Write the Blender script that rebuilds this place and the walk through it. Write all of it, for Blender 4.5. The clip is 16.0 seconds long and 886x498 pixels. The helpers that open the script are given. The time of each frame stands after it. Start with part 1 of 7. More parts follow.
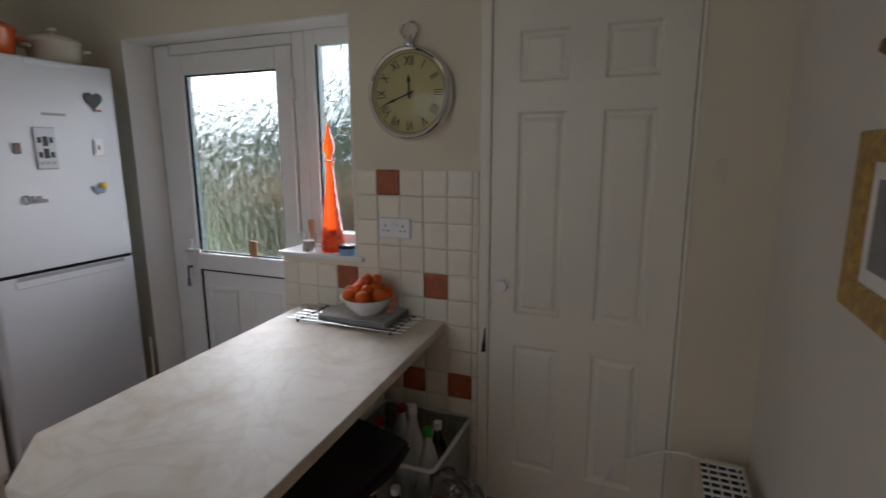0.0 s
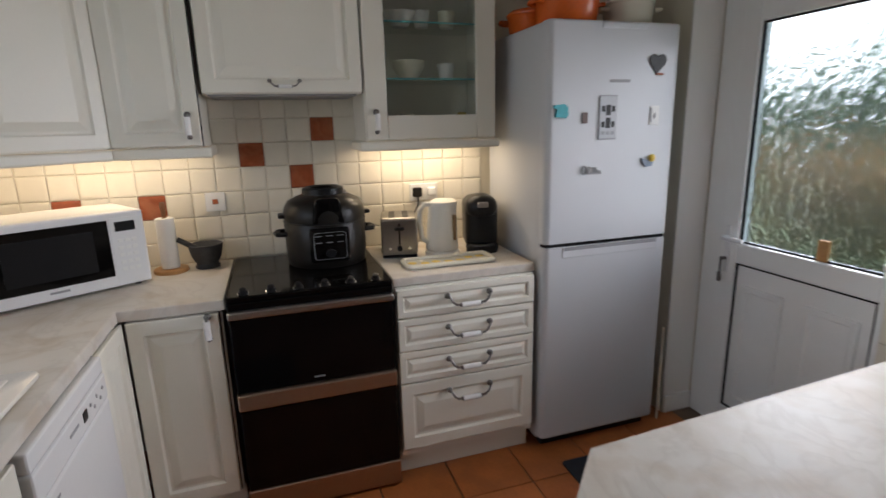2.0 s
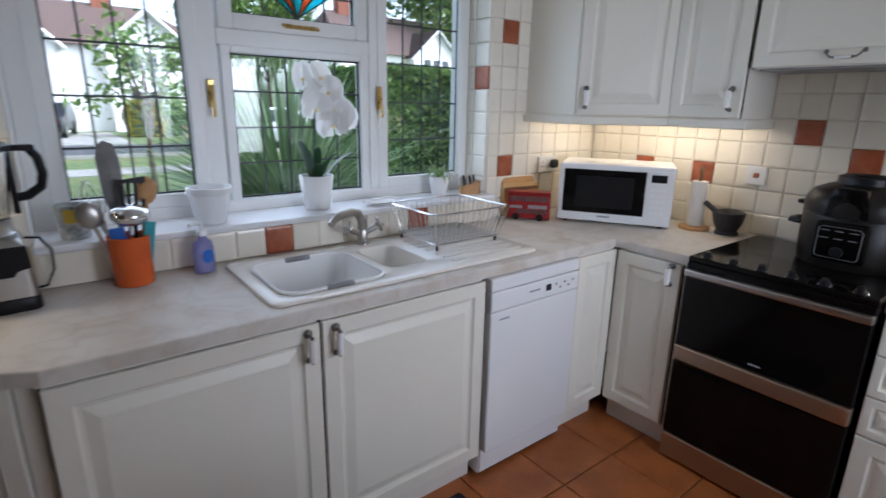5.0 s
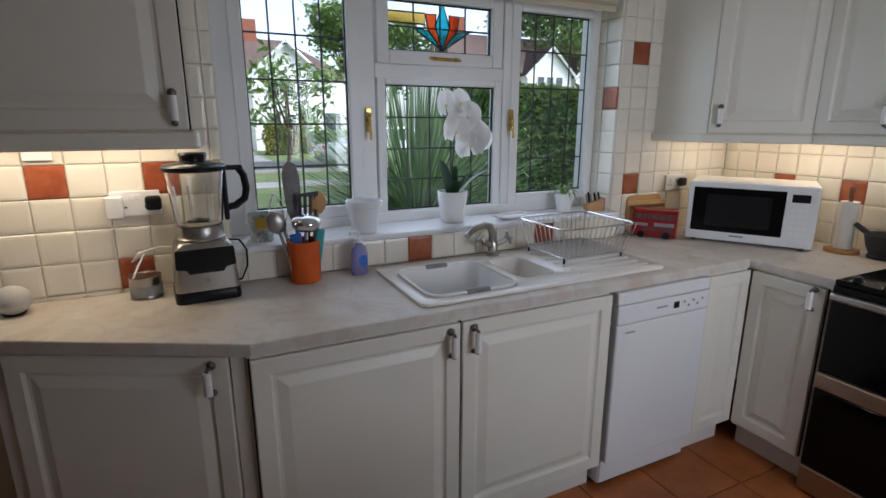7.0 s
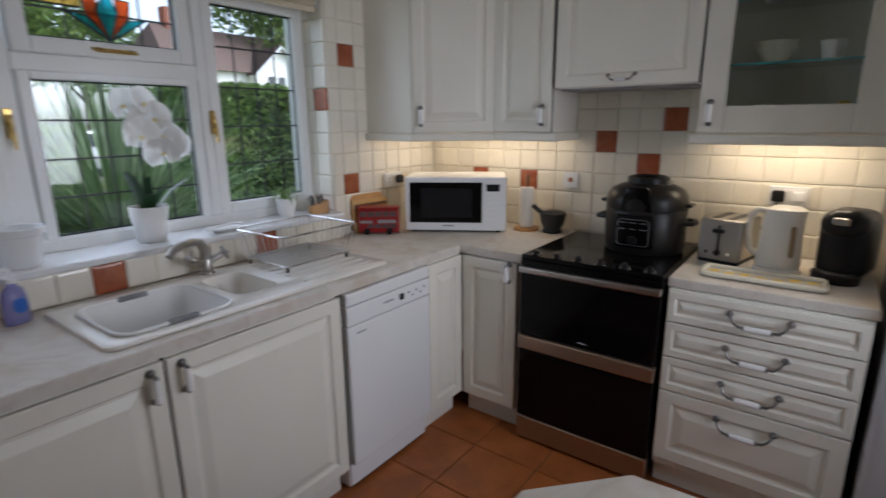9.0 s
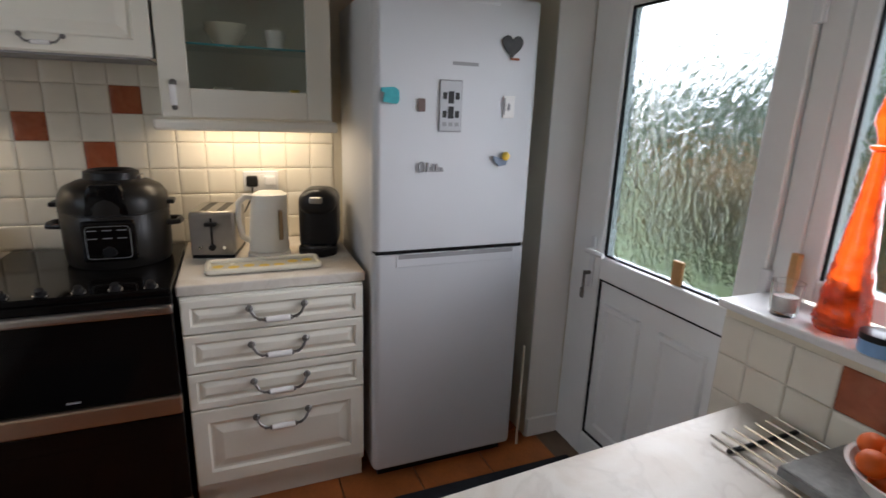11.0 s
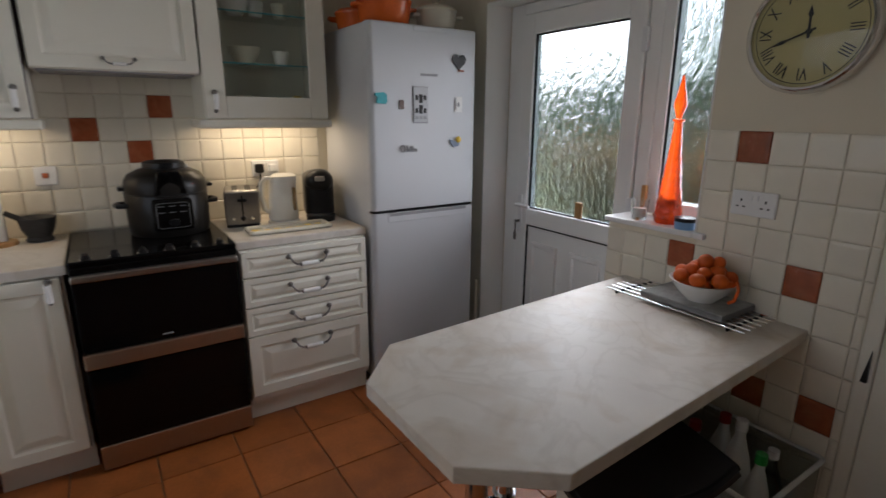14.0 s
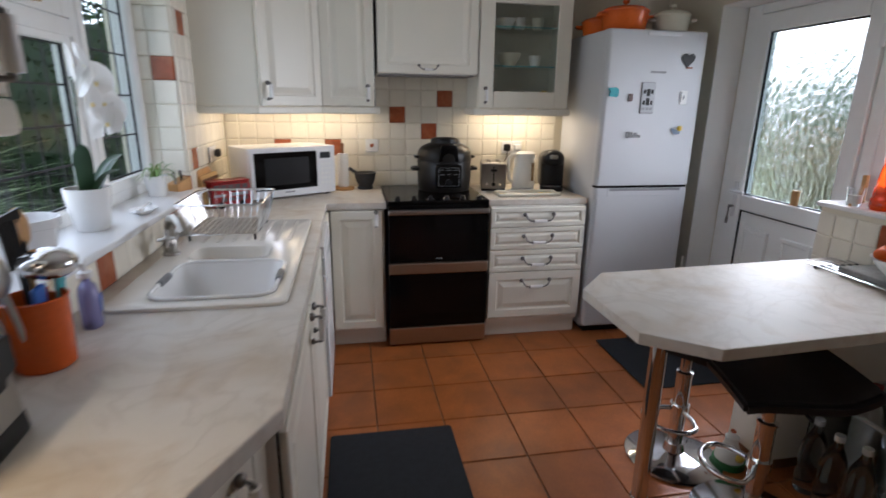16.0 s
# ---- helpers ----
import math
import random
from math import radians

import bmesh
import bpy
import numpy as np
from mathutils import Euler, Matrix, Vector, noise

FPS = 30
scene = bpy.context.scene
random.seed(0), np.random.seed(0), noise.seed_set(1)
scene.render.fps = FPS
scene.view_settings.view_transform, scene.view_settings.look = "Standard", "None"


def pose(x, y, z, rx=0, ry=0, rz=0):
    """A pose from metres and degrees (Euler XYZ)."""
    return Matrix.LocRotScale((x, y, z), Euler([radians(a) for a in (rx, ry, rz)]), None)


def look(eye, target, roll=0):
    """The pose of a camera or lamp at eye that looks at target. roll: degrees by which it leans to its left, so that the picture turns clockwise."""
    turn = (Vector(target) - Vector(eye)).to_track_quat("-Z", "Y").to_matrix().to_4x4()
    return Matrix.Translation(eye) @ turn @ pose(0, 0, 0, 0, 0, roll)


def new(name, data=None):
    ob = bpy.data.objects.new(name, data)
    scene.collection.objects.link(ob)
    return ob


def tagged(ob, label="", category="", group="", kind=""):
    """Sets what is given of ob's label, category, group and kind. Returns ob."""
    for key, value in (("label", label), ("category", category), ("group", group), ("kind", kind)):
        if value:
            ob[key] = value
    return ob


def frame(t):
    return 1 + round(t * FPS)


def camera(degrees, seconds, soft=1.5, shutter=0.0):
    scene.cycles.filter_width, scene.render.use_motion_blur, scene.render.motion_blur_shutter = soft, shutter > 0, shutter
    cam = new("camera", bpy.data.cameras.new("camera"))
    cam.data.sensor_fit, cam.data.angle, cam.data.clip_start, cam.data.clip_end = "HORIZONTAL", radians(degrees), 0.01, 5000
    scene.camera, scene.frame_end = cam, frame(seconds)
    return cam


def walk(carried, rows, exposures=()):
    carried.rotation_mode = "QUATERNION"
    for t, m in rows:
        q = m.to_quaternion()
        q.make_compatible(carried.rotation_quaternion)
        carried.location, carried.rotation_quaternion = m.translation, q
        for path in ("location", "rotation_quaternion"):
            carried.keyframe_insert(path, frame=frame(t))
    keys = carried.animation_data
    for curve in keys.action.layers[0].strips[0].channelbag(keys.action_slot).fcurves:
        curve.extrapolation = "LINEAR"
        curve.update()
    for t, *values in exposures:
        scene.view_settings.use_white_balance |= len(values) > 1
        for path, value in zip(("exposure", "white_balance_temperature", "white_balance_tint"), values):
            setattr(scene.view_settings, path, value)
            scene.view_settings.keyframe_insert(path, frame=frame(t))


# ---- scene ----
cam = camera(81.3, 16.0, shutter=0.4)
PATH = [
    (0, (-0.151, 0.69, 1.503), (-0.895, 2.508, 1.125), -0.2),
    (0.5, (-0.23, 0.687, 1.518), (-1.237, 2.36, 1.086), -1.0),
    (1, (-0.356, 0.746, 1.5), (-1.791, 2.071, 1.071), -1.7),
    (1.5, (-0.488, 0.764, 1.511), (-2.208, 1.681, 1.064), -1.3),
    (2, (-0.714, 0.8, 1.497), (-2.565, 1.399, 1.033), -1.4),
    (2.5, (-0.851, 0.853, 1.479), (-2.755, 1.249, 1.014), -2.0),
    (3, (-0.984, 1.031, 1.461), (-2.892, 0.843, 0.893), -0.2),
    (3.5, (-0.975, 1.106, 1.46), (-2.765, 0.424, 0.884), -1.9),
    (4, (-0.777, 1.214, 1.457), (-2.316, 0.072, 0.886), -1.1),
    (4.5, (-0.691, 1.359, 1.483), (-2.064, -0.001, 0.97), -0.9),
    (5, (-0.635, 1.556, 1.473), (-1.815, 0.033, 0.937), 1.1),
    (5.2, (-0.61, 1.59, 1.466), (-1.701, 0.0, 0.936), 0.4),
    (7.3, (-0.467, 1.635, 1.501), (-1.307, -0.116, 1.021), 0.1),
    (8, (-0.491, 1.635, 1.512), (-1.528, -0.007, 1.034), 0.4),
    (8.5, (-0.531, 1.644, 1.497), (-1.82, 0.182, 1.044), 0.1),
    (9, (-0.619, 1.658, 1.496), (-2.171, 0.492, 1.016), -0.5),
    (9.5, (-0.768, 1.650, 1.512), (-2.499, 0.792, 1.001), 0.6),
    (10, (-0.862, 1.608, 1.511), (-2.786, 1.275, 0.933), 0.9),
    (10.2, (-0.858, 1.563, 1.507), (-2.838, 1.546, 0.91), 1.1),
    (12.3, (-0.752, 1.124, 1.47), (-2.31, 2.282, 0.992), -1.2),
    (12.5, (-0.703, 1.05, 1.461), (-2.198, 2.28, 0.958), -2.0),
    (13, (-0.607, 0.9, 1.479), (-2.04, 2.202, 0.974), -1.5),
    (13.5, (-0.432, 0.839, 1.465), (-1.943, 2.05, 0.964), -0.0),
    (14, (-0.285, 0.746, 1.472), (-1.896, 1.818, 0.965), 0.4),
    (14.5, (-0.188, 0.633, 1.467), (-1.909, 1.533, 0.991), -1.0),
    (15, (-0.033, 0.511, 1.475), (-1.824, 1.239, 0.965), -0.3),
    (15.5, (0.118, 0.456, 1.465), (-1.747, 0.997, 0.982), 0.2),
    (16, (0.33, 0.39, 1.465), (-1.564, 0.734, 0.923), 0.8),
]
EXPOSURE = [(0, 1.38, 6000, 14), (0.5, 1.13, 6000, 14), (1, 1.08, 6000, 14), (1.5, 1.23, 6000, 14), (2, 1.64, 6000, 14), (2.5, 1.79, 6000, 14), (3, 2.04, 6000, 14), (3.5, 1.98, 5550, 14), (4, 1.98, 5400, 14), (4.5, 1.88, 5400, 14), (5, 1.73, 5400, 14), (5.2, 1.73, 5400, 14), (7.3, 1.20, 5650, 14), (7.5, 1.15, 5650, 14), (8, 0.92, 5550, 14), (8.5, 1.00, 5550, 14), (9, 1.32, 5700, 14), (9.5, 1.58, 5950, 14), (10, 1.63, 5950, 14), (10.2, 1.63, 5950, 14), (12.3, 1.39, 6050, 14), (12.5, 1.33, 6050, 14), (13, 1.05, 6050, 14), (13.5, 1.01, 6050, 14), (14, 1.27, 6050, 14), (14.5, 1.38, 5750, 14), (15, 1.68, 5750, 14), (15.5, 1.78, 5750, 14), (16, 1.79, 5750, 14)]
walk(cam, [(t, look(eye, target, roll)) for t, eye, target, roll in PATH], EXPOSURE)

# ---------------------------------------------------------------- world and light
world = bpy.data.worlds.new("sky")
scene.world = world
world.use_nodes = True
wn = world.node_tree
sky = wn.nodes.new("ShaderNodeTexSky")
sky.sky_type = "NISHITA"
sky.sun_disc = False
sky.sun_elevation, sky.sun_rotation = radians(42), radians(304)
sky.air_density, sky.dust_density, sky.ozone_density = 0.9, 2.0, 0.3
haze = wn.nodes.new("ShaderNodeHueSaturation")
haze.inputs["Saturation"].default_value = 0.45
wn.links.new(sky.outputs[0], haze.inputs["Color"])
wn.links.new(haze.outputs[0], wn.nodes["Background"].inputs[0])
wn.nodes["Background"].inputs[1].default_value = 0.15

sun = new("sun", bpy.data.lights.new("sun", "SUN"))
sun.data.energy, sun.data.angle, sun.data.color = 1.6, radians(40), (1.0, 0.98, 0.95)
sun.matrix_basis = look((0, 0, 10), (0.62 * 10, -0.42 * 10, 10 - 0.66 * 10))


def strip_light(x, y, z, length, rz, power):
    """A warm tube under a wall cabinet, shining down and back on the tiles."""
    lamp = new("under_cabinet_light", bpy.data.lights.new("under_cabinet_light", "AREA"))
    lamp.data.shape, lamp.data.size, lamp.data.size_y = "RECTANGLE", length, 0.05
    lamp.data.energy, lamp.data.color = power, (1.0, 0.78, 0.50)
    lamp.matrix_basis = pose(x, y, z, 0, 0, rz)
    return lamp


strip_light(-3.12, 0.20, 1.432, 0.62, 90, 0.46)
strip_light(-2.98, -0.26, 1.432, 0.45, 180, 0.20)
strip_light(-3.12, 1.50, 1.432, 0.50, 90, 0.72)
strip_light(-0.12, -0.26, 1.452, 0.70, 180, 0.85)


def daylight(name, x, y, z, w, h, rz, power, tint, spread):
    """The sky's light, standing in a window's opening and shining forwards and a little down into the room."""
    lamp = new(name, bpy.data.lights.new(name, "AREA"))
    lamp.data.shape, lamp.data.size, lamp.data.size_y, lamp.data.spread = "RECTANGLE", w, h, radians(spread)
    lamp.data.energy, lamp.data.color = power, tint
    lamp.matrix_basis = pose(x, y, z, -83, 0, rz)
    return lamp


daylight("door_daylight", -2.18, 2.735, 1.42, 0.60, 0.92, 0, 2.1, (1.0, 0.985, 0.965), 95)
daylight("side_window_daylight", -1.54, 2.735, 1.55, 0.24, 0.86, 0, 0.7, (1.0, 0.985, 0.965), 125)
daylight("front_window_daylight", -1.50, -0.520, 1.55, 1.70, 0.94, 180, 1.7, (0.90, 0.95, 1.0), 165)

# ---------------------------------------------------------------- materials


def mat(name, col, rough=0.5, metal=0.0, var=0.10, scale=6.0, bump=0.0, bscale=90.0, rand=0.0, trans=0.0, ior=1.45, coat=0.0, stain=None, stain_amt=0.25):
    """A surface with broad and fine variation of colour, roughness and relief."""
    m = bpy.data.materials.new(name)
    m.use_nodes = True
    n, l = m.node_tree.nodes, m.node_tree.links
    p = n["Principled BSDF"]
    geo = n.new("ShaderNodeNewGeometry")
    big = n.new("ShaderNodeTexNoise")
    big.inputs["Scale"].default_value, big.inputs["Detail"].default_value = scale, 6
    fine = n.new("ShaderNodeTexNoise")
    fine.inputs["Scale"].default_value, fine.inputs["Detail"].default_value = bscale, 4
    l.new(geo.outputs["Position"], big.inputs["Vector"])
    l.new(geo.outputs["Position"], fine.inputs["Vector"])
    add = n.new("ShaderNodeMath")
    add.operation = "MULTIPLY_ADD"
    l.new(big.outputs["Fac"], add.inputs[0])
    add.inputs[1].default_value = 0.7
    half = n.new("ShaderNodeMath")
    half.operation = "MULTIPLY"
    half.inputs[1].default_value = 0.3
    l.new(fine.outputs["Fac"], half.inputs[0])
    l.new(half.outputs[0], add.inputs[2])
    val = n.new("ShaderNodeMapRange")
    val.inputs["From Min"].default_value, val.inputs["From Max"].default_value = 0.25, 0.75
    val.inputs["To Min"].default_value, val.inputs["To Max"].default_value = 1 - var, 1 + var
    l.new(add.outputs[0], val.inputs["Value"])
    hsv = n.new("ShaderNodeHueSaturation")
    hsv.inputs["Color"].default_value = (*col, 1)
    if rand:
        info = n.new("ShaderNodeObjectInfo")
        rr = n.new("ShaderNodeMapRange")
        rr.inputs["To Min"].default_value, rr.inputs["To Max"].default_value = 1 - rand, 1 + rand
        l.new(info.outputs["Random"], rr.inputs["Value"])
        mul = n.new("ShaderNodeMath")
        mul.operation = "MULTIPLY"
        l.new(rr.outputs[0], mul.inputs[0])
        l.new(val.outputs[0], mul.inputs[1])
        l.new(mul.outputs[0], hsv.inputs["Value"])
    else:
        l.new(val.outputs[0], hsv.inputs["Value"])
    out = hsv.outputs[0]
    if stain:
        st = n.new("ShaderNodeTexNoise")
        st.inputs["Scale"].default_value, st.inputs["Detail"].default_value, st.inputs["Distortion"].default_value = scale * 0.45, 8, 1.0
        l.new(geo.outputs["Position"], st.inputs["Vector"])
        ramp = n.new("ShaderNodeMapRange")
        ramp.inputs["From Min"].default_value, ramp.inputs["From Max"].default_value = 0.48, 0.72
        ramp.inputs["To Max"].default_value = stain_amt
        l.new(st.outputs["Fac"], ramp.inputs["Value"])
        mix = n.new("ShaderNodeMix")
        mix.data_type = "RGBA"
        l.new(ramp.outputs[0], mix.inputs["Factor"])
        l.new(out, mix.inputs["A"])
        mix.inputs["B"].default_value = (*stain, 1)
        out = mix.outputs["Result"]
    l.new(out, p.inputs["Base Color"])
    rg = n.new("ShaderNodeMapRange")
    rg.inputs["To Min"].default_value, rg.inputs["To Max"].default_value = max(0.02, rough - 0.08), min(1, rough + 0.08)
    l.new(add.outputs[0], rg.inputs["Value"])
    l.new(rg.outputs[0], p.inputs["Roughness"])
    p.inputs["Metallic"].default_value = metal
    p.inputs["Transmission Weight"].default_value = trans
    p.inputs["IOR"].default_value = ior
    p.inputs["Coat Weight"].default_value = coat
    if bump:
        b = n.new("ShaderNodeBump")
        b.inputs["Strength"].default_value, b.inputs["Distance"].default_value = bump, 0.004
        l.new(add.outputs[0], b.inputs["Height"])
        l.new(b.outputs[0], p.inputs["Normal"])
    return m


def marble(name):
    """Cream laminate worktop with soft brown-grey veins."""
    m = mat(name, (0.66, 0.615, 0.55), 0.48, var=0.06, scale=9, bump=0.02, bscale=220, ior=1.36, stain=(0.50, 0.40, 0.29), stain_amt=0.7)
    n, l = m.node_tree.nodes, m.node_tree.links
    p = n["Principled BSDF"]
    src = p.inputs["Base Color"].links[0].from_socket
    geo = n.new("ShaderNodeNewGeometry")
    warp = n.new("ShaderNodeTexNoise")
    warp.inputs["Scale"].default_value, warp.inputs["Detail"].default_value, warp.inputs["Distortion"].default_value = 3.2, 9, 2.2
    l.new(geo.outputs["Position"], warp.inputs["Vector"])
    band = n.new("ShaderNodeMath")
    band.operation = "SUBTRACT"
    l.new(warp.outputs["Fac"], band.inputs[0])
    band.inputs[1].default_value = 0.5
    ab = n.new("ShaderNodeMath")
    ab.operation = "ABSOLUTE"
    l.new(band.outputs[0], ab.inputs[0])
    r = n.new("ShaderNodeMapRange")
    r.inputs["From Min"].default_value, r.inputs["From Max"].default_value = 0.0, 0.05
    r.inputs["To Min"].default_value, r.inputs["To Max"].default_value = 0.20, 0.0
    l.new(ab.outputs[0], r.inputs["Value"])
    mix = n.new("ShaderNodeMix")
    mix.data_type = "RGBA"
    l.new(r.outputs[0], mix.inputs["Factor"])
    l.new(src, mix.inputs["A"])
    mix.inputs["B"].default_value = (0.38, 0.32, 0.26, 1)
    l.new(mix.outputs["Result"], p.inputs["Base Color"])
    return m


def pane_glass(name, gloss=0.07):
    m = bpy.data.materials.new(name)
    m.use_nodes = True
    n, l = m.node_tree.nodes, m.node_tree.links
    n.remove(n["Principled BSDF"])
    a, b, mx = n.new("ShaderNodeBsdfTransparent"), n.new("ShaderNodeBsdfGlossy"), n.new("ShaderNodeMixShader")
    a.inputs[0].default_value = (0.95, 0.97, 0.96, 1)
    b.inputs["Roughness"].default_value = 0.02
    mx.inputs[0].default_value = gloss
    l.new(a.outputs[0], mx.inputs[1])
    l.new(b.outputs[0], mx.inputs[2])
    l.new(mx.outputs[0], n["Material Output"].inputs["Surface"])
    return m


def patterned_glass(name):
    """Obscured door glass with rolled leaf-like relief."""
    m = bpy.data.materials.new(name)
    m.use_nodes = True
    n, l = m.node_tree.nodes, m.node_tree.links
    p = n["Principled BSDF"]
    p.inputs["Base Color"].default_value = (0.74, 0.82, 0.86, 1)
    p.inputs["Roughness"].default_value = 0.18
    p.inputs["Transmission Weight"].default_value = 1
    p.inputs["IOR"].default_value = 1.45
    geo = n.new("ShaderNodeNewGeometry")
    mp = n.new("ShaderNodeMapping")
    mp.inputs["Scale"].default_value = (1, 1, 0.55)
    l.new(geo.outputs["Position"], mp.inputs["Vector"])
    vo = n.new("ShaderNodeTexVoronoi")
    vo.inputs["Scale"].default_value = 26
    ns = n.new("ShaderNodeTexNoise")
    ns.inputs["Scale"].default_value, ns.inputs["Distortion"].default_value, ns.inputs["Detail"].default_value = 20, 3.2, 3
    l.new(mp.outputs[0], vo.inputs["Vector"])
    l.new(mp.outputs[0], ns.inputs["Vector"])
    sm = n.new("ShaderNodeMath")
    l.new(vo.outputs["Distance"], sm.inputs[0])
    l.new(ns.outputs["Fac"], sm.inputs[1])
    b = n.new("ShaderNodeBump")
    b.inputs["Strength"].default_value, b.inputs["Distance"].default_value = 0.5, 0.008
    l.new(sm.outputs[0], b.inputs["Height"])
    l.new(b.outputs[0], p.inputs["Normal"])
    return m


WALL = mat("cream_wall_paint", (0.72, 0.66, 0.53), 0.75, var=0.04, scale=2.5, bump=0.12, bscale=160)
WALL_WHITE = mat("white_wall_paint", (0.70, 0.66, 0.60), 0.8, var=0.04, scale=2.0, bump=0.12, bscale=160)
CEIL = mat("ceiling_paint", (0.80, 0.78, 0.74), 0.85, var=0.03, scale=2, bump=0.1, bscale=140)
GROUT = mat("grout", (0.76, 0.70, 0.59), 0.9, var=0.12, scale=12, bump=0.3, bscale=300)
TILE = mat("cream_glazed_tile", (0.80, 0.75, 0.64), 0.14, var=0.035, scale=14, bump=0.06, bscale=26, rand=0.035)
TILE_RED = mat("terracotta_glazed_tile", (0.32, 0.085, 0.035), 0.25, var=0.25, scale=22, bump=0.12, bscale=60, rand=0.12, stain=(0.45, 0.17, 0.08), stain_amt=0.6)
FLOOR_TILE = mat("terracotta_floor_tile", (0.42, 0.132, 0.034), 0.34, var=0.30, scale=7, bump=0.10, bscale=70, rand=0.14, stain=(0.20, 0.075, 0.035), stain_amt=0.55)
FLOOR_GROUT = mat("dark_floor_grout", (0.21, 0.145, 0.10), 0.9, var=0.2, scale=10, bump=0.3, bscale=200)
UNIT = mat("white_cabinet_vinyl", (0.80, 0.77, 0.675), 0.36, var=0.03, scale=4, bump=0.015, bscale=120)
CARCASS = mat("white_carcass_board", (0.76, 0.73, 0.66), 0.5, var=0.03, scale=4)
UPVC = mat("white_plastic_frame", (0.82, 0.82, 0.80), 0.32, var=0.03, scale=5, stain=(0.62, 0.60, 0.54), stain_amt=0.15)
GLOSS_WHITE = mat("white_enamel", (0.80, 0.80, 0.80), 0.24, var=0.02, scale=3)
FRIDGE = mat("white_fridge_steel", (0.60, 0.61, 0.63), 0.33, var=0.02, scale=3, bump=0.02, bscale=250)
WORKTOP = marble("marbled_laminate")
SINK = mat("cream_ceramic", (0.80, 0.76, 0.69), 0.16, var=0.04, scale=7, stain=(0.62, 0.52, 0.38), stain_amt=0.12)
CHROME = mat("chrome", (0.75, 0.75, 0.76), 0.10, 1.0, var=0.03, scale=12)
STEEL = mat("brushed_steel", (0.42, 0.40, 0.37), 0.32, 1.0, var=0.08, scale=30, bump=0.02, bscale=300)
BRONZE = mat("copper_toned_steel", (0.42, 0.33, 0.25), 0.40, 1.0, var=0.05, scale=60, bscale=400)
PEWTER = mat("antique_pewter", (0.20, 0.19, 0.18), 0.35, 0.9, var=0.2, scale=60)
BRASS = mat("brass", (0.55, 0.38, 0.13), 0.28, 1.0, var=0.12, scale=40)
BLACK = mat("black_plastic", (0.012, 0.012, 0.013), 0.32, ior=1.32, var=0.2, scale=15)
BLACK_GLASS = mat("black_oven_glass", (0.004, 0.0035, 0.0035), 0.09, ior=1.28, var=0.1, scale=5)
DARK_GREY = mat("dark_grey_plastic", (0.010, 0.010, 0.011), 0.28, ior=1.3, var=0.15, scale=15)
COOKER_GREY = mat("dark_olive_grey_plastic", (0.014, 0.0125, 0.011), 0.32, ior=1.32, var=0.15, scale=15)
CERAMIC = mat("white_glazed_ceramic", (0.84, 0.83, 0.81), 0.2, var=0.02, scale=8)
ORANGE = mat("orange_enamel", (0.68, 0.13, 0.015), 0.2, var=0.2, scale=5, stain=(0.42, 0.035, 0.01), stain_amt=0.6)
CREAM_ENAMEL = mat("cream_enamel", (0.74, 0.70, 0.58), 0.25, var=0.05, scale=9)
BEIGE_PLASTIC = mat("cream_plastic", (0.80, 0.77, 0.69), 0.3, var=0.03, scale=8)
WOOD = mat("beech_wood", (0.50, 0.27, 0.10), 0.45, var=0.22, scale=16, bump=0.05, bscale=90)
DARK_WOOD = mat("dark_wood", (0.18, 0.08, 0.035), 0.45, var=0.25, scale=18)
STONE = mat("dark_granite", (0.035, 0.035, 0.035), 0.55, var=0.35, scale=60, bump=0.2, bscale=180)
SLATE = mat("grey_slate", (0.20, 0.20, 0.205), 0.5, var=0.3, scale=18, bump=0.12, bscale=80, stain=(0.34, 0.34, 0.33), stain_amt=0.5)
SLATE_FACE = mat("mottled_slate_face", (0.36, 0.37, 0.36), 0.35, var=0.35, scale=26, bump=0.06, bscale=90, stain=(0.20, 0.21, 0.20), stain_amt=0.7)
RUBBER_MAT = mat("charcoal_floor_mat", (0.020, 0.023, 0.030), 0.9, var=0.3, scale=40, bump=0.5, bscale=400)
LEATHER = mat("black_leatherette", (0.012, 0.011, 0.011), 0.42, var=0.2, scale=20, bump=0.1, bscale=220)
BUS_PRINT = mat("dark_printed_window", (0.10, 0.075, 0.075), 0.35, var=0.4, scale=50)
RED_TIN = mat("red_printed_tin", (0.28, 0.014, 0.014), 0.3, var=0.3, scale=30)
PURPLE = mat("lilac_soap", (0.42, 0.42, 0.80), 0.12, var=0.1, scale=20, trans=0.6)
PAPER = mat("kitchen_paper", (0.84, 0.82, 0.78), 0.9, var=0.03, scale=30, bump=0.2, bscale=150)
LEAF = mat("orchid_leaf", (0.018, 0.055, 0.02), 0.35, var=0.25, scale=18)
LIP = mat("pale_yellow_petal", (0.80, 0.66, 0.28), 0.5, var=0.1, scale=40)
YELLOW = mat("yellow_paint", (0.72, 0.50, 0.06), 0.5, var=0.15, scale=40)
BLUE = mat("blue_plastic", (0.04, 0.14, 0.50), 0.3, var=0.1, scale=20)
TEAL = mat("teal_enamel", (0.06, 0.34, 0.38), 0.35, var=0.2, scale=40)
FRUIT = mat("orange_peel", (0.62, 0.105, 0.004), 0.5, var=0.12, scale=30, bump=0.25, bscale=500, rand=0.12)
GREEN_CAP = mat("green_plastic", (0.02, 0.35, 0.06), 0.35, var=0.1, scale=20)
MILK_PLASTIC = mat("milky_plastic", (0.60, 0.62, 0.61), 0.3, var=0.08, scale=14)
GLASS = pane_glass("window_glass", 0.03)
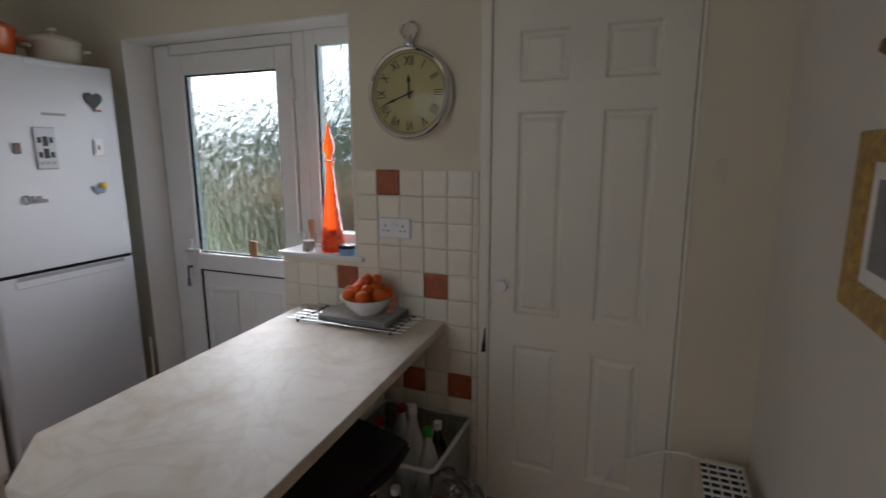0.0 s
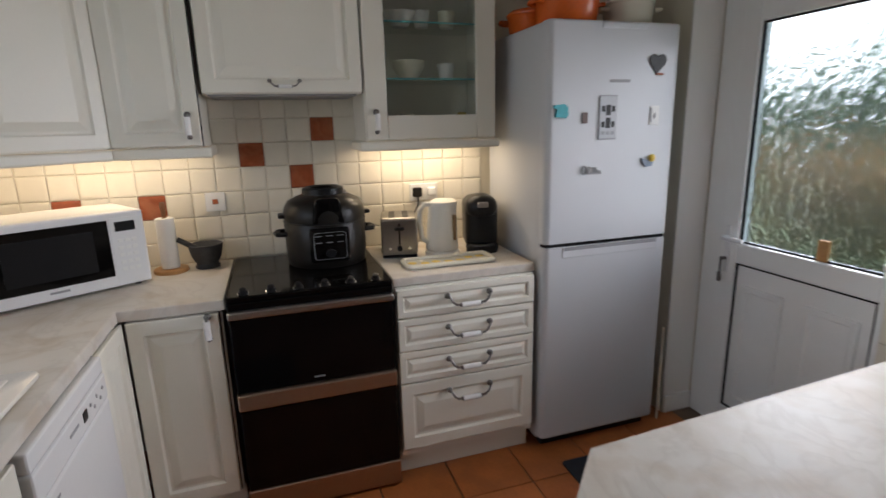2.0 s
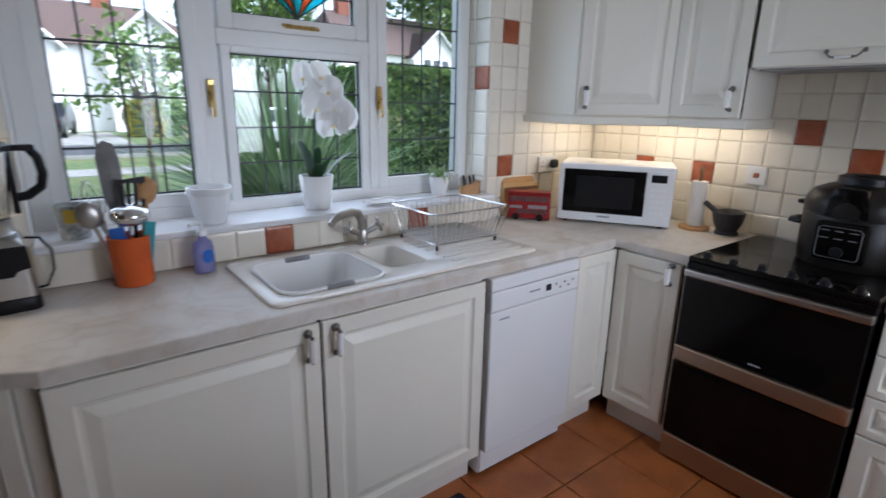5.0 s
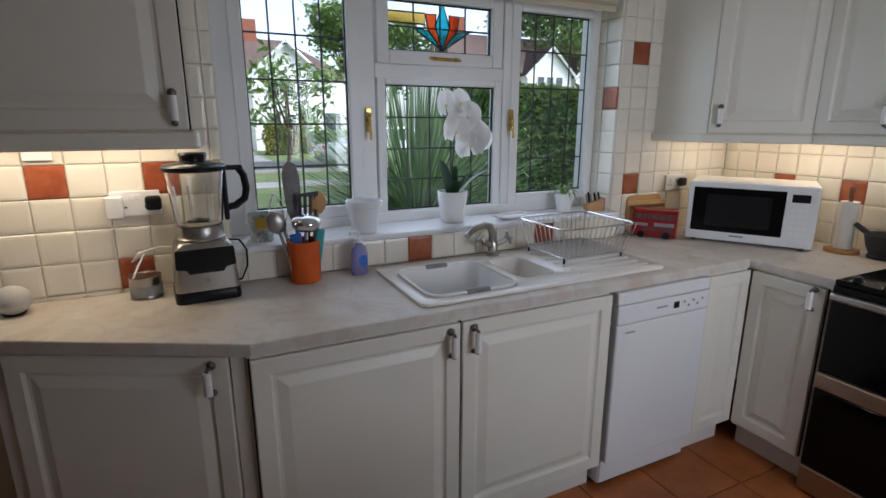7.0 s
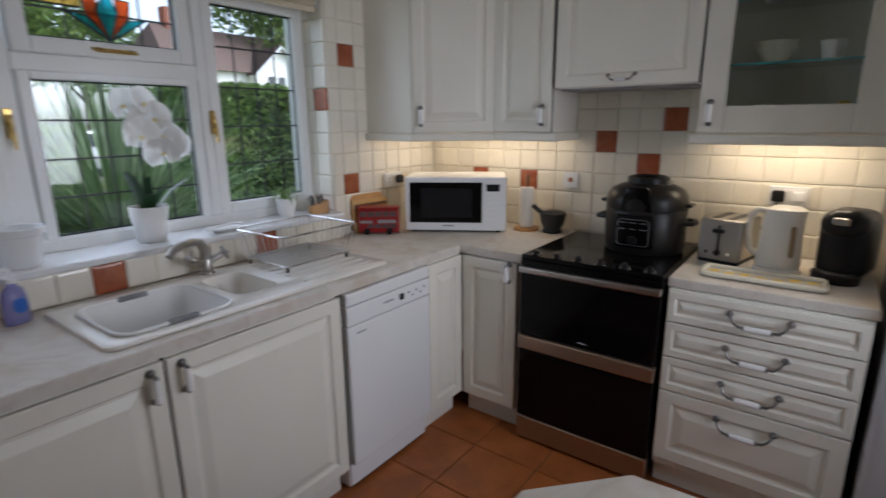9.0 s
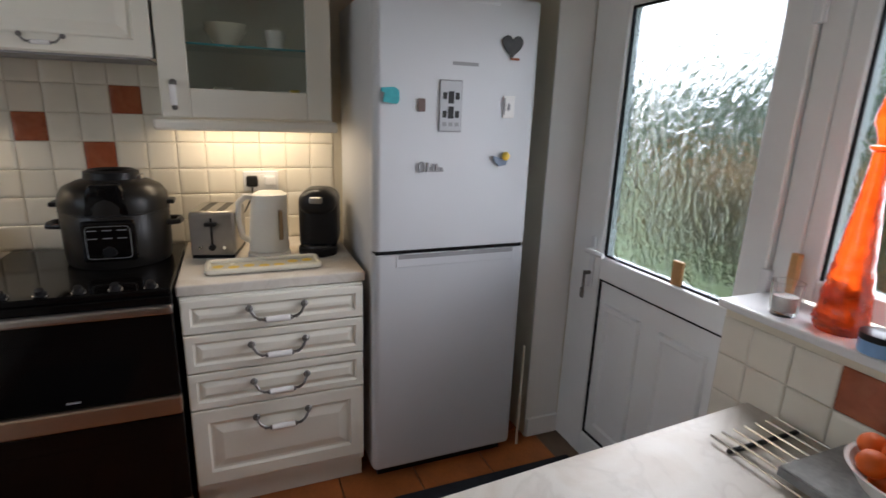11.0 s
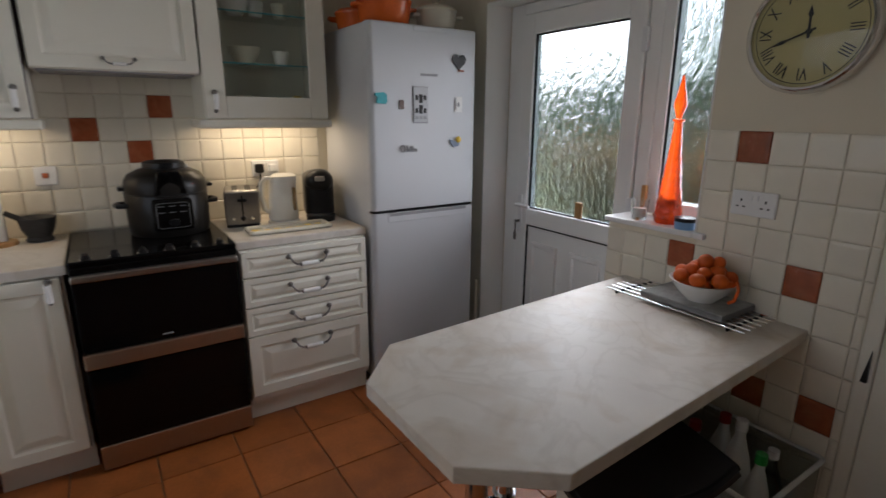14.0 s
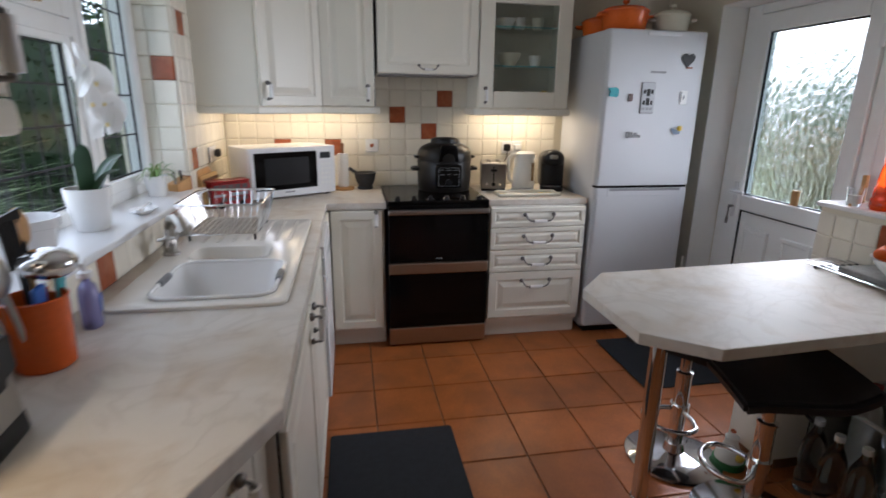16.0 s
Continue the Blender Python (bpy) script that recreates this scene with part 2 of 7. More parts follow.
CAB_GLASS = pane_glass("cabinet_glass", 0.035)
CLEAR = mat("clear_glass", (0.96, 0.97, 0.97), 0.03, var=0.0, trans=1.0)
WATER_BOTTLE = mat("clear_bottle_plastic", (0.84, 0.88, 0.87), 0.08, var=0.02, trans=1.0)
VASE = mat("orange_art_glass", (0.82, 0.085, 0.004), 0.10, var=0.45, scale=30, trans=0.60, bump=1.0, bscale=70)
DOOR_GLASS = patterned_glass("obscured_glass")
LEAD = mat("lead_came", (0.06, 0.06, 0.065), 0.5, 0.6, var=0.2, scale=60)
STAIN_BLUE = mat("turquoise_glass", (0.05, 0.45, 0.55), 0.1, var=0.15, scale=30, trans=0.85)
STAIN_RED = mat("red_orange_glass", (0.75, 0.10, 0.02), 0.1, var=0.15, scale=30, trans=0.85)
STAIN_AMBER = mat("amber_glass", (0.85, 0.55, 0.12), 0.1, var=0.15, scale=30, trans=0.85)
FABRIC = mat("cream_blind_fabric", (0.62, 0.54, 0.40), 0.9, var=0.06, scale=12, bump=0.2, bscale=300)
CLOCK_FACE = mat("aged_ivory_dial", (0.50, 0.43, 0.19), 0.45, var=0.08, scale=9, stain=(0.44, 0.38, 0.20), stain_amt=0.4)
INK = mat("black_ink", (0.02, 0.02, 0.02), 0.6, var=0.1)
GREY_PRINT = mat("grey_print", (0.30, 0.30, 0.31), 0.6, var=0.1)
GILT = mat("gilt_floral_frame", (0.42, 0.27, 0.06), 0.5, var=0.5, scale=45, bump=0.4, bscale=120, stain=(0.25, 0.12, 0.10), stain_amt=0.6)

# ---------------------------------------------------------------- helpers for building


def place(name, x, y, z, rz=0, label="", category="", group="", kind=""):
    """An Empty at a thing's base."""
    ob = new(name)
    ob.matrix_basis = pose(x, y, z, 0, 0, rz)
    return tagged(ob, label, category, group, kind)


def link(name, bm, material, smooth=False):
    me = bpy.data.meshes.new(name)
    bmesh.ops.recalc_face_normals(bm, faces=bm.faces[:])
    bm.to_mesh(me)
    bm.free()
    for mm in material if isinstance(material, (list, tuple)) else (material,):
        me.materials.append(mm)
    if smooth:
        for f in me.polygons:
            f.use_smooth = True
        me.set_sharp_from_angle(angle=radians(40))
    return new(name, me)


def part(name, bm, material, parent, label="", smooth=False, m=None):
    """One mesh object under a thing or a part."""
    ob = link(name, bm, material, smooth)
    ob.parent = parent
    if m is not None:
        ob.matrix_basis = m
    if label:
        ob["label"] = label
    return ob


def thing(name, bm, material, x=0, y=0, z=0, rz=0, label="", category="", group="", kind="", smooth=False):
    ob = link(name, bm, material, smooth)
    ob.matrix_basis = pose(x, y, z, 0, 0, rz)
    return tagged(ob, label, category, group, kind)


def bx(x0, x1, y0, y1, z0, z1, bevel=0.0, seg=1, bm=None):
    """A box by its bounds, with rounded edges."""
    own = bmesh.new()
    bmesh.ops.create_cube(own, size=1)
    for v in own.verts:
        v.co = ((x0 + x1) / 2 + v.co.x * (x1 - x0), (y0 + y1) / 2 + v.co.y * (y1 - y0), (z0 + z1) / 2 + v.co.z * (z1 - z0))
    if bevel:
        bmesh.ops.bevel(own, geom=own.edges[:], offset=bevel, segments=seg, affect="EDGES", profile=0.5)
    return merge(bm, own)


def merge(bm, own):
    if bm is None:
        return own
    me = bpy.data.meshes.new("tmp")
    own.to_mesh(me)
    own.free()
    bm.from_mesh(me)
    bpy.data.meshes.remove(me)
    return bm


def lathe(profile, seg=32, cx=0.0, cy=0.0, bm=None, squash=1.0):
    """A body of revolution from (radius, height) pairs."""
    own = bmesh.new()
    rings = []
    for r, z in profile:
        if r < 1e-5:
            rings.append([own.verts.new((cx, cy, z))])
        else:
            rings.append([own.verts.new((cx + r * math.cos(2 * math.pi * i / seg), cy + squash * r * math.sin(2 * math.pi * i / seg), z)) for i in range(seg)])
    for a, b in zip(rings, rings[1:]):
        for i in range(seg):
            j = (i + 1) % seg
            if len(a) == 1 and len(b) == 1:
                continue
            if len(a) == 1:
                own.faces.new((a[0], b[i], b[j]))
            elif len(b) == 1:
                own.faces.new((a[i], b[0], a[j]))
            else:
                own.faces.new((a[i], b[i], b[j], a[j]))
    return merge(bm, own)


def tube(points, r, seg=8, bm=None, closed=False, r_end=None):
    """A round bar along points, which may taper."""
    own = bmesh.new()
    pts = [Vector(p) for p in points]
    n = len(pts)
    rings = []
    up = Vector((0, 0, 1))
    for i, p in enumerate(pts):
        if closed:
            d = (pts[(i + 1) % n] - pts[i - 1]).normalized()
        else:
            d = (pts[min(i + 1, n - 1)] - pts[max(i - 1, 0)]).normalized()
        a = d.cross(up if abs(d.z) < 0.95 else Vector((1, 0, 0))).normalized()
        if rings and a.dot(last) < 0:
            a = -a
        last = a
        b = d.cross(a).normalized()
        rr = r if r_end is None else r + (r_end - r) * i / (n - 1)
        rings.append([own.verts.new(p + rr * (math.cos(2 * math.pi * k / seg) * a + math.sin(2 * math.pi * k / seg) * b)) for k in range(seg)])
    pairs = list(zip(rings, rings[1:])) + ([(rings[-1], rings[0])] if closed else [])
    for a, b in pairs:
        for k in range(seg):
            j = (k + 1) % seg
            own.faces.new((a[k], b[k], b[j], a[j]))
    if not closed:
        own.faces.new(rings[0])
        own.faces.new(rings[-1])
    return merge(bm, own)


def rod(p0, p1, r, seg=10, bm=None, r_end=None):
    return tube([p0, p1], r, seg, bm, r_end=r_end)


def ring(cx, cy, z, r, thick, seg=32, bm=None):
    return tube([(cx + r * math.cos(2 * math.pi * i / seg), cy + r * math.sin(2 * math.pi * i / seg), z) for i in range(seg)], thick, 8, bm, True)


def ball(x, y, z, r, sx=1.0, sy=1.0, sz=1.0, sub=2, bm=None):
    own = bmesh.new()
    bmesh.ops.create_icosphere(own, subdivisions=sub, radius=r)
    for v in own.verts:
        v.co = (x + v.co.x * sx, y + v.co.y * sy, z + v.co.z * sz)
    return merge(bm, own)


def prism(outline, z0, z1, bevel=0.0, bm=None, seg=2):
    """An upright slab with this outline."""
    own = bmesh.new()
    f = own.faces.new([own.verts.new((x, y, z0)) for x, y in outline])
    r = bmesh.ops.extrude_face_region(own, geom=[f])
    for v in r["geom"]:
        if isinstance(v, bmesh.types.BMVert):
            v.co.z = z1
    if bevel:
        bmesh.ops.bevel(own, geom=own.edges[:], offset=bevel, segments=seg, affect="EDGES", profile=0.5)
    return merge(bm, own)


def raised(x0, x1, z0, z1, profile, y_back, bm=None):
    """A framed front in the xz plane, facing -y: nested rectangles of (inset, y)."""
    own = bmesh.new()
    loops = []
    for inset, y in [(0, y_back)] + list(profile):
        loops.append([own.verts.new(c) for c in ((x0 + inset, y, z0 + inset), (x1 - inset, y, z0 + inset), (x1 - inset, y, z1 - inset), (x0 + inset, y, z1 - inset))])
    own.faces.new(loops[0])
    for a, b in zip(loops, loops[1:]):
        for i in range(4):
            j = (i + 1) % 4
            own.faces.new((a[i], a[j], b[j], b[i]))
    own.faces.new(loops[-1])
    return merge(bm, own)


DOOR_PROFILE = [(0, -0.017), (0.003, -0.020), (0.050, -0.020), (0.057, -0.0105), (0.066, -0.0095), (0.094, -0.0185), (0.098, -0.0195)]
DRAWER_PROFILE = [(0, -0.017), (0.003, -0.020), (0.026, -0.020), (0.032, -0.0105), (0.037, -0.0095), (0.052, -0.0185), (0.055, -0.0195)]


def rrect(x0, x1, y0, y1, r, n=5):
    pts = []
    for cx, cy, a in ((x1 - r, y1 - r, 0), (x0 + r, y1 - r, 90), (x0 + r, y0 + r, 180), (x1 - r, y0 + r, 270)):
        for i in range(n + 1):
            t = radians(a + 90 * i / n)
            pts.append((cx + r * math.cos(t), cy + r * math.sin(t)))
    return pts


def holed_plate(outer, holes, z0, z1, bevel=0.0):
    own = bmesh.new()
    for pts in [outer] + holes:
        vs = [own.verts.new((x, y, z0)) for x, y in pts]
        for i in range(len(vs)):
            own.edges.new((vs[i], vs[(i + 1) % len(vs)]))
    bmesh.ops.triangle_fill(own, use_beauty=True, edges=own.edges[:])
    r = bmesh.ops.extrude_face_region(own, geom=own.faces[:])
    for v in r["geom"]:
        if isinstance(v, bmesh.types.BMVert):
            v.co.z = z1
    if bevel:
        e = [q for q in own.edges if all(abs(v.co.z - z1) < 1e-5 for v in q.verts) and q.calc_face_angle(0) > 0.5]
        bmesh.ops.bevel(own, geom=e, offset=bevel, segments=2, affect="EDGES", profile=0.5)
    return own




def foliage(name, dark, light, through_light=0.25):
    m = bpy.data.materials.new(name)
    m.use_nodes = True
    n, l = m.node_tree.nodes, m.node_tree.links
    p = n["Principled BSDF"]
    g = n.new("ShaderNodeNewGeometry")
    mix = n.new("ShaderNodeMix")
    mix.data_type = "RGBA"
    l.new(g.outputs["Random Per Island"], mix.inputs["Factor"])
    mix.inputs["A"].default_value, mix.inputs["B"].default_value = (*dark, 1), (*light, 1)
    l.new(mix.outputs["Result"], p.inputs["Base Color"])
    p.inputs["Roughness"].default_value = 0.5
    tr = n.new("ShaderNodeBsdfTranslucent")
    l.new(mix.outputs["Result"], tr.inputs["Color"])
    ms = n.new("ShaderNodeMixShader")
    ms.inputs[0].default_value = through_light
    l.new(p.outputs[0], ms.inputs[1])
    l.new(tr.outputs[0], ms.inputs[2])
    l.new(ms.outputs[0], n["Material Output"].inputs["Surface"])
    return m



# ---------------------------------------------------------------- the room's shell
X_W, Y_S, Y_N, X_E, H = -3.27, -0.40, 2.63, 0.22, 2.42


def shell(name, boxes, material, label):
    bm = None
    for b in boxes:
        bm = bx(*b, bm=bm)
    return thing(name, bm, material, label=label, category="wall", kind="structure")


floor = thing("floor", bx(0.37, 5.7, -0.65, 1.5, -0.12, -0.008, bm=bx(-3.5, 0.37, -0.65, 2.9, -0.12, -0.008)), FLOOR_GROUT, label="terracotta tiled kitchen floor with dark joints", category="floor", kind="structure")
wall_west = shell("wall_west", [(X_W - 0.25, X_W, Y_S - 0.28, Y_N + 0.27, 0, H)], WALL, "cream painted wall behind the cooker, half tiled")
wall_south = shell("wall_south", [
    (X_W, -2.42, Y_S - 0.28, Y_S, 0, H), (-0.57, 5.5, Y_S - 0.28, Y_S, 0, H),
    (-2.42, -0.57, Y_S - 0.28, Y_S, 0, 1.015), (-2.42, -0.57, Y_S - 0.28, Y_S, 2.10, H)], WALL, "cream painted window wall above the sink")
wall_north = shell("wall_north", [
    (X_W, -2.70, Y_N, Y_N + 0.27, 0, H), (-2.70, -1.36, Y_N, Y_N + 0.27, 2.055, H),
    (-1.765, -1.36, Y_N, Y_N + 0.27, 0, 1.015), (-1.36, -0.785, Y_N, Y_N + 0.27, 0, H),
    (-0.785, -0.03, Y_N + 0.06, Y_N + 0.27, 0, H), (-0.785, -0.03, Y_N, Y_N + 0.06, 2.07, H), (-0.03, X_E + 0.15, Y_N, Y_N + 0.27, 0, H)],
    WALL, "cream painted wall with back door and larder door")
wall_east = shell("wall_east", [(X_E, X_E + 0.15, 1.35, Y_N, 0, H)], WALL_WHITE, "plain off-white side wall with a framed picture")
# Unseen walls added to close the passage, kept long to weaken bounced light.
wall_passage = shell("wall_passage", [(X_E + 0.15, 5.5, 1.35, 1.50, 0, H)], WALL_WHITE, "unseen plain off-white wall closing the passage side")
wall_end = shell("wall_end", [
    (5.5, 5.7, Y_S - 0.28, 1.50, 0, H)], WALL_WHITE, "unseen off-white end wall, set far to cut bounced light")
ceiling = thing("ceiling", bx(0.37, 5.7, -0.68, 1.5, H, H + 0.15, bm=bx(-3.5, 0.37, -0.68, 2.9, H, H + 0.15)), CEIL, label="plain white painted ceiling", category="ceiling", kind="structure")

# ---------------------------------------------------------------- front window over the sink
window_1 = place("window_1", 0, -0.60, 0, 0, "white plastic window with leaded panes over the sink", "window", kind="structure")
W_L, W_R, W_B, W_T = -0.575, -2.415, 1.04, 2.095


def bar(x0, x1, z0, z1, y0=-0.035, y1=0.035, bev=0.006, bm=None):
    return bx(min(x0, x1), max(x0, x1), y0, y1, z0, z1, bev, 2, bm)


bm = bar(W_L, W_L - 0.092, W_B, W_T)
bar(W_R, W_R + 0.055, W_B, W_T, bm=bm)
bar(W_L - 0.092, W_R + 0.055, W_B, W_B + 0.05, bm=bm)
bar(W_L - 0.092, W_R + 0.055, W_T - 0.05, W_T, bm=bm)
bar(-1.135, -1.205, W_B + 0.05, W_T - 0.05, bm=bm)
bar(-1.845, -1.90, W_B + 0.05, W_T - 0.05, bm=bm)
bar(-1.205, -1.845, 1.675, 1.735, bm=bm)
part("window_frame", bm, UPVC, window_1)


def casement(x0, x1, z0, z1, border, cols, rows_, y=0.0, proud=0.022):
    """A sash with its pane and lead strips; x0 is the end nearer the east."""
    a, b = min(x0, x1), max(x0, x1)
    fr = bx(a, a + border, y - 0.02, y + proud + 0.02, z0, z1, 0.006, 2)
    bx(b - border, b, y - 0.02, y + proud + 0.02, z0, z1, 0.006, 2, fr)
    bx(a + border, b - border, y - 0.02, y + proud + 0.02, z0, z0 + border, 0.006, 2, fr)
    bx(a + border, b - border, y - 0.02, y + proud + 0.02, z1 - border, z1, 0.006, 2, fr)
    sash = part("sash", fr, UPVC, window_1)
    a, b, z0, z1 = a + border, b - border, z0 + border, z1 - border
    pane = part("pane", bx(a - 0.01, b + 0.01, y - 0.003, y + 0.003, z0 - 0.01, z1 + 0.01), GLASS, sash)
    pane.visible_shadow = False
    gk = bx(a - 0.004, a + 0.006, y + 0.004, y + 0.014, z0, z1)
    bx(b - 0.006, b + 0.004, y + 0.004, y + 0.014, z0, z1, bm=gk)
    bx(a, b, y + 0.004, y + 0.014, z1 - 0.006, z1 + 0.004, bm=gk)
    bx(a, b, y + 0.004, y + 0.014, z0 - 0.004, z0 + 0.006, bm=gk)
    part("gasket", gk, BLACK, sash)
    for i in range(1, cols):
        xx = a + (b - a) * i / cols
        part("lead_strip", bx(xx - 0.0035, xx + 0.0035, y + 0.002, y + 0.0055, z0, z1), LEAD, sash)
    for i in range(1, rows_):
        zz = z0 + (z1 - z0) * i / rows_
        part("lead_strip", bx(a, b, y + 0.002, y + 0.006, zz - 0.0035, zz + 0.0035), LEAD, sash)
    return sash, a, b, z0, z1


casement(-0.638, -1.14, 1.088, 2.048, 0.050, 4, 5)
casement(-1.215, -1.845, 1.055, 1.690, 0.040, 5, 4, y=-0.005, proud=0.012)
fan, fa, fb, fz0, fz1 = casement(-1.215, -1.835, 1.735, 2.048, 0.055, 4, 2)
casement(-1.885, -2.415, 1.088, 2.048, 0.050, 4, 5)


def shard(points, material, label, y=0.012):
    own = bmesh.new()
    f = own.faces.new([own.verts.new((x, y, z)) for x, z in points])
    r = bmesh.ops.extrude_face_region(own, geom=[f])
    for v in r["geom"]:
        if isinstance(v, bmesh.types.BMVert):
            v.co.y = y - 0.005
    g = part("stained_piece", own, material, fan, label)
    g.visible_shadow = False
    edge = tube([(x, y, z) for x, z in points], 0.0035, 6, closed=True)
    part("came", edge, LEAD, fan)


cx, cz = (fa + fb) / 2 - 0.01, fz0 + 0.01
shard([(cx, cz), (cx + 0.035, cz + 0.10), (cx, cz + 0.20), (cx - 0.035, cz + 0.10)], STAIN_BLUE, "turquoise stained glass diamond")
for sd in (-1, 1):
    shard([(cx, cz), (cx + sd * 0.035, cz + 0.10), (cx + sd * 0.032, cz + 0.150), (cx + sd * 0.082, cz + 0.148), (cx + sd * 0.074, cz + 0.090)][::sd], STAIN_RED, "red stained glass petal")
    shard([(cx, cz), (cx + sd * 0.070, cz + 0.080), (cx + sd * 0.138, cz + 0.088)][::sd], STAIN_BLUE, "turquoise stained glass petal")
shard([(cx + 0.085, cz + 0.105), (fb, cz + 0.105), (fb, cz + 0.150), (cx + 0.085, cz + 0.150)], STAIN_AMBER, "amber stained glass band")


def stay_handle(x, z, lean, parent):
    h = bx(x - 0.012, x + 0.012, 0.045, 0.055, z - 0.05, z + 0.05, 0.003)
    rod((x, 0.06, z + 0.03), (x + lean, 0.075, z - 0.085), 0.008, 10, h, 0.006)
    part("window_handle", h, BRASS, parent, "brass window handle", True)


stay_handle(-1.168, 1.50, 0.0, window_1)
stay_handle(-1.885, 1.50, 0.0, window_1)
h = bx(-1.60, -1.46, 0.048, 0.06, 1.752, 1.768, 0.004)
rod((-1.60, 0.066, 1.757), (-1.45, 0.062, 1.763), 0.006, 8, h)
part("window_stay", h, BRASS, window_1, "brass window stay", True)

sill = thing("window_sill", bx(-2.42, -0.57, -0.60, -0.325, 1.022, 1.046, 0.008, 2), GLOSS_WHITE, label="white glossy board over the sink upstand", category="window sill", kind="structure")
upstand = thing("trim_upstand", bx(-2.42, -0.57, -0.398, -0.352, 0.912, 1.021), GROUT, label="grouted tile upstand below the window sill", category="trim", kind="structure")

# roller blind at the head of the window
blind = place("roller_blind", -1.49, -0.47, 2.065, 0, "cream fabric roller blind rolled up above the window", "blind")
part("roll", rod((-0.92, 0, 0.005), (0.92, 0, 0.005), 0.030, 20), FABRIC, blind, smooth=True)
part("hem_bar", bx(-0.91, 0.91, 0.018, 0.030, -0.055, -0.030, 0.003), FABRIC, blind)
part("bracket", bx(-0.926, -0.920, -0.04, 0.04, -0.03, 0.036), UPVC, blind)
part("bracket", bx(0.920, 0.926, -0.04, 0.04, -0.03, 0.036), UPVC, blind)

# ---------------------------------------------------------------- back door, sidelight and its sill
D_Y = 2.80
door_1 = place("door_1", 0, D_Y, 0, 0, "closed white plastic back door with obscured glass", "door", kind="structure")
bm = bx(-2.69, -2.575, 0.0, 0.07, 0, 2.05, 0.005)
bx(-1.785, -1.715, 0.0, 0.07, 0, 2.05, 0.005, bm=bm)
bx(-2.575, -1.785, 0.0, 0.07, 1.995, 2.05, 0.005, bm=bm)
part("door_frame", bm, UPVC, door_1)
bm = bx(-2.57, -2.485, -0.012, 0.055, 0.03, 1.99, 0.006, 2)
bx(-1.88, -1.79, -0.012, 0.055, 0.03, 1.99, 0.006, 2, bm)
bx(-2.485, -1.88, -0.012, 0.055, 1.89, 1.99, 0.006, 2, bm)
bx(-2.485, -1.88, -0.012, 0.055, 0.85, 0.945, 0.006, 2, bm)
bx(-2.485, -1.88, -0.012, 0.055, 0.03, 0.13, 0.006, 2, bm)
leaf = part("door_leaf", bm, UPVC, door_1)
pane = part("door_pane", bx(-2.49, -1.875, 0.016, 0.024, 0.94, 1.895), DOOR_GLASS, leaf, "obscured rolled glass")
pane.visible_shadow = False
bm = bx(-2.49, -1.875, 0.004, 0.03, 0.125, 0.855)
part("lower_panel", bm, UPVC, leaf)
for a, b in ((-2.440, -2.235), (-2.140, -1.930)):
    part("moulded_panel", raised(a, b, 0.18, 0.755, [(0, -0.002), (0.004, -0.012), (0.022, -0.012), (0.03, -0.003), (0.045, -0.002)], 0.004), UPVC, leaf)
gk = bx(-2.485, -1.88, 0.004, 0.0155, 1.882, 1.89)
bx(-2.485, -1.88, 0.004, 0.0155, 0.945, 0.953, bm=gk)
bx(-2.485, -2.477, 0.004, 0.0155, 0.953, 1.882, bm=gk)
bx(-1.888, -1.88, 0.004, 0.0155, 0.953, 1.882, bm=gk)
part("gasket", gk, DARK_GREY, leaf, "dark rubber glazing gasket")
gk = bx(-2.485, -1.88, -0.004, 0.0035, 0.842, 0.85)
bx(-2.485, -2.477, -0.004, 0.0035, 0.138, 0.842, bm=gk)
bx(-1.888, -1.88, -0.004, 0.0035, 0.138, 0.842, bm=gk)
bx(-2.485, -1.88, -0.004, 0.0035, 0.13, 0.138, bm=gk)
part("panel_gasket", gk, DARK_GREY, leaf, "dark rubber panel gasket")
h = bx(-2.545, -2.515, -0.022, -0.012, 0.80, 1.02, 0.004)
rod((-2.53, -0.02, 0.965), (-2.53, -0.055, 0.965), 0.010, 10, h)
rod((-2.53, -0.055, 0.965), (-2.42, -0.055, 0.965), 0.010, 10, h)
part("door_handle", h, GLOSS_WHITE, leaf, "white lever handle", True)
h = rod((-2.53, -0.02, 0.865), (-2.53, -0.045, 0.865), 0.008, 10)
bx(-2.534, -2.526, -0.055, -0.045, 0.79, 0.875, 0.002, bm=h)
bx(-2.540, -2.520, -0.057, -0.047, 0.755, 0.80, 0.003, bm=h)
part("key", h, PEWTER, leaf, "keys hanging in the lock")
for z in (1.79, 1.05, 0.25):
    part("hinge", bx(-1.80, -1.772, -0.022, 0.0, z - 0.05, z + 0.05, 0.004, 2), GLOSS_WHITE, door_1)
part("threshold", bx(-2.575, -1.785, 0.0, 0.09, 0.0, 0.03, 0.003), UPVC, door_1)

window_2 = place("window_2", 0, D_Y, 0, 0, "narrow white plastic side window with obscured glass", "window", kind="structure")
bm = bx(-1.713, -1.66, 0.0, 0.07, 1.045, 2.05, 0.005, 2)
bx(-1.415, -1.365, 0.0, 0.07, 1.045, 2.05, 0.005, 2, bm)
bx(-1.66, -1.415, 0.0, 0.07, 1.985, 2.05, 0.005, 2, bm)
bx(-1.66, -1.415, 0.0, 0.07, 1.045, 1.105, 0.005, 2, bm)
part("window_frame", bm, UPVC, window_2)
pane = part("pane", bx(-1.665, -1.41, 0.020, 0.028, 1.10, 1.99), DOOR_GLASS, window_2, "obscured rolled glass")
pane.visible_shadow = False
part("gasket", bx(-1.660, -1.652, 0.012, 0.019, 1.105, 1.985), BLACK, window_2)
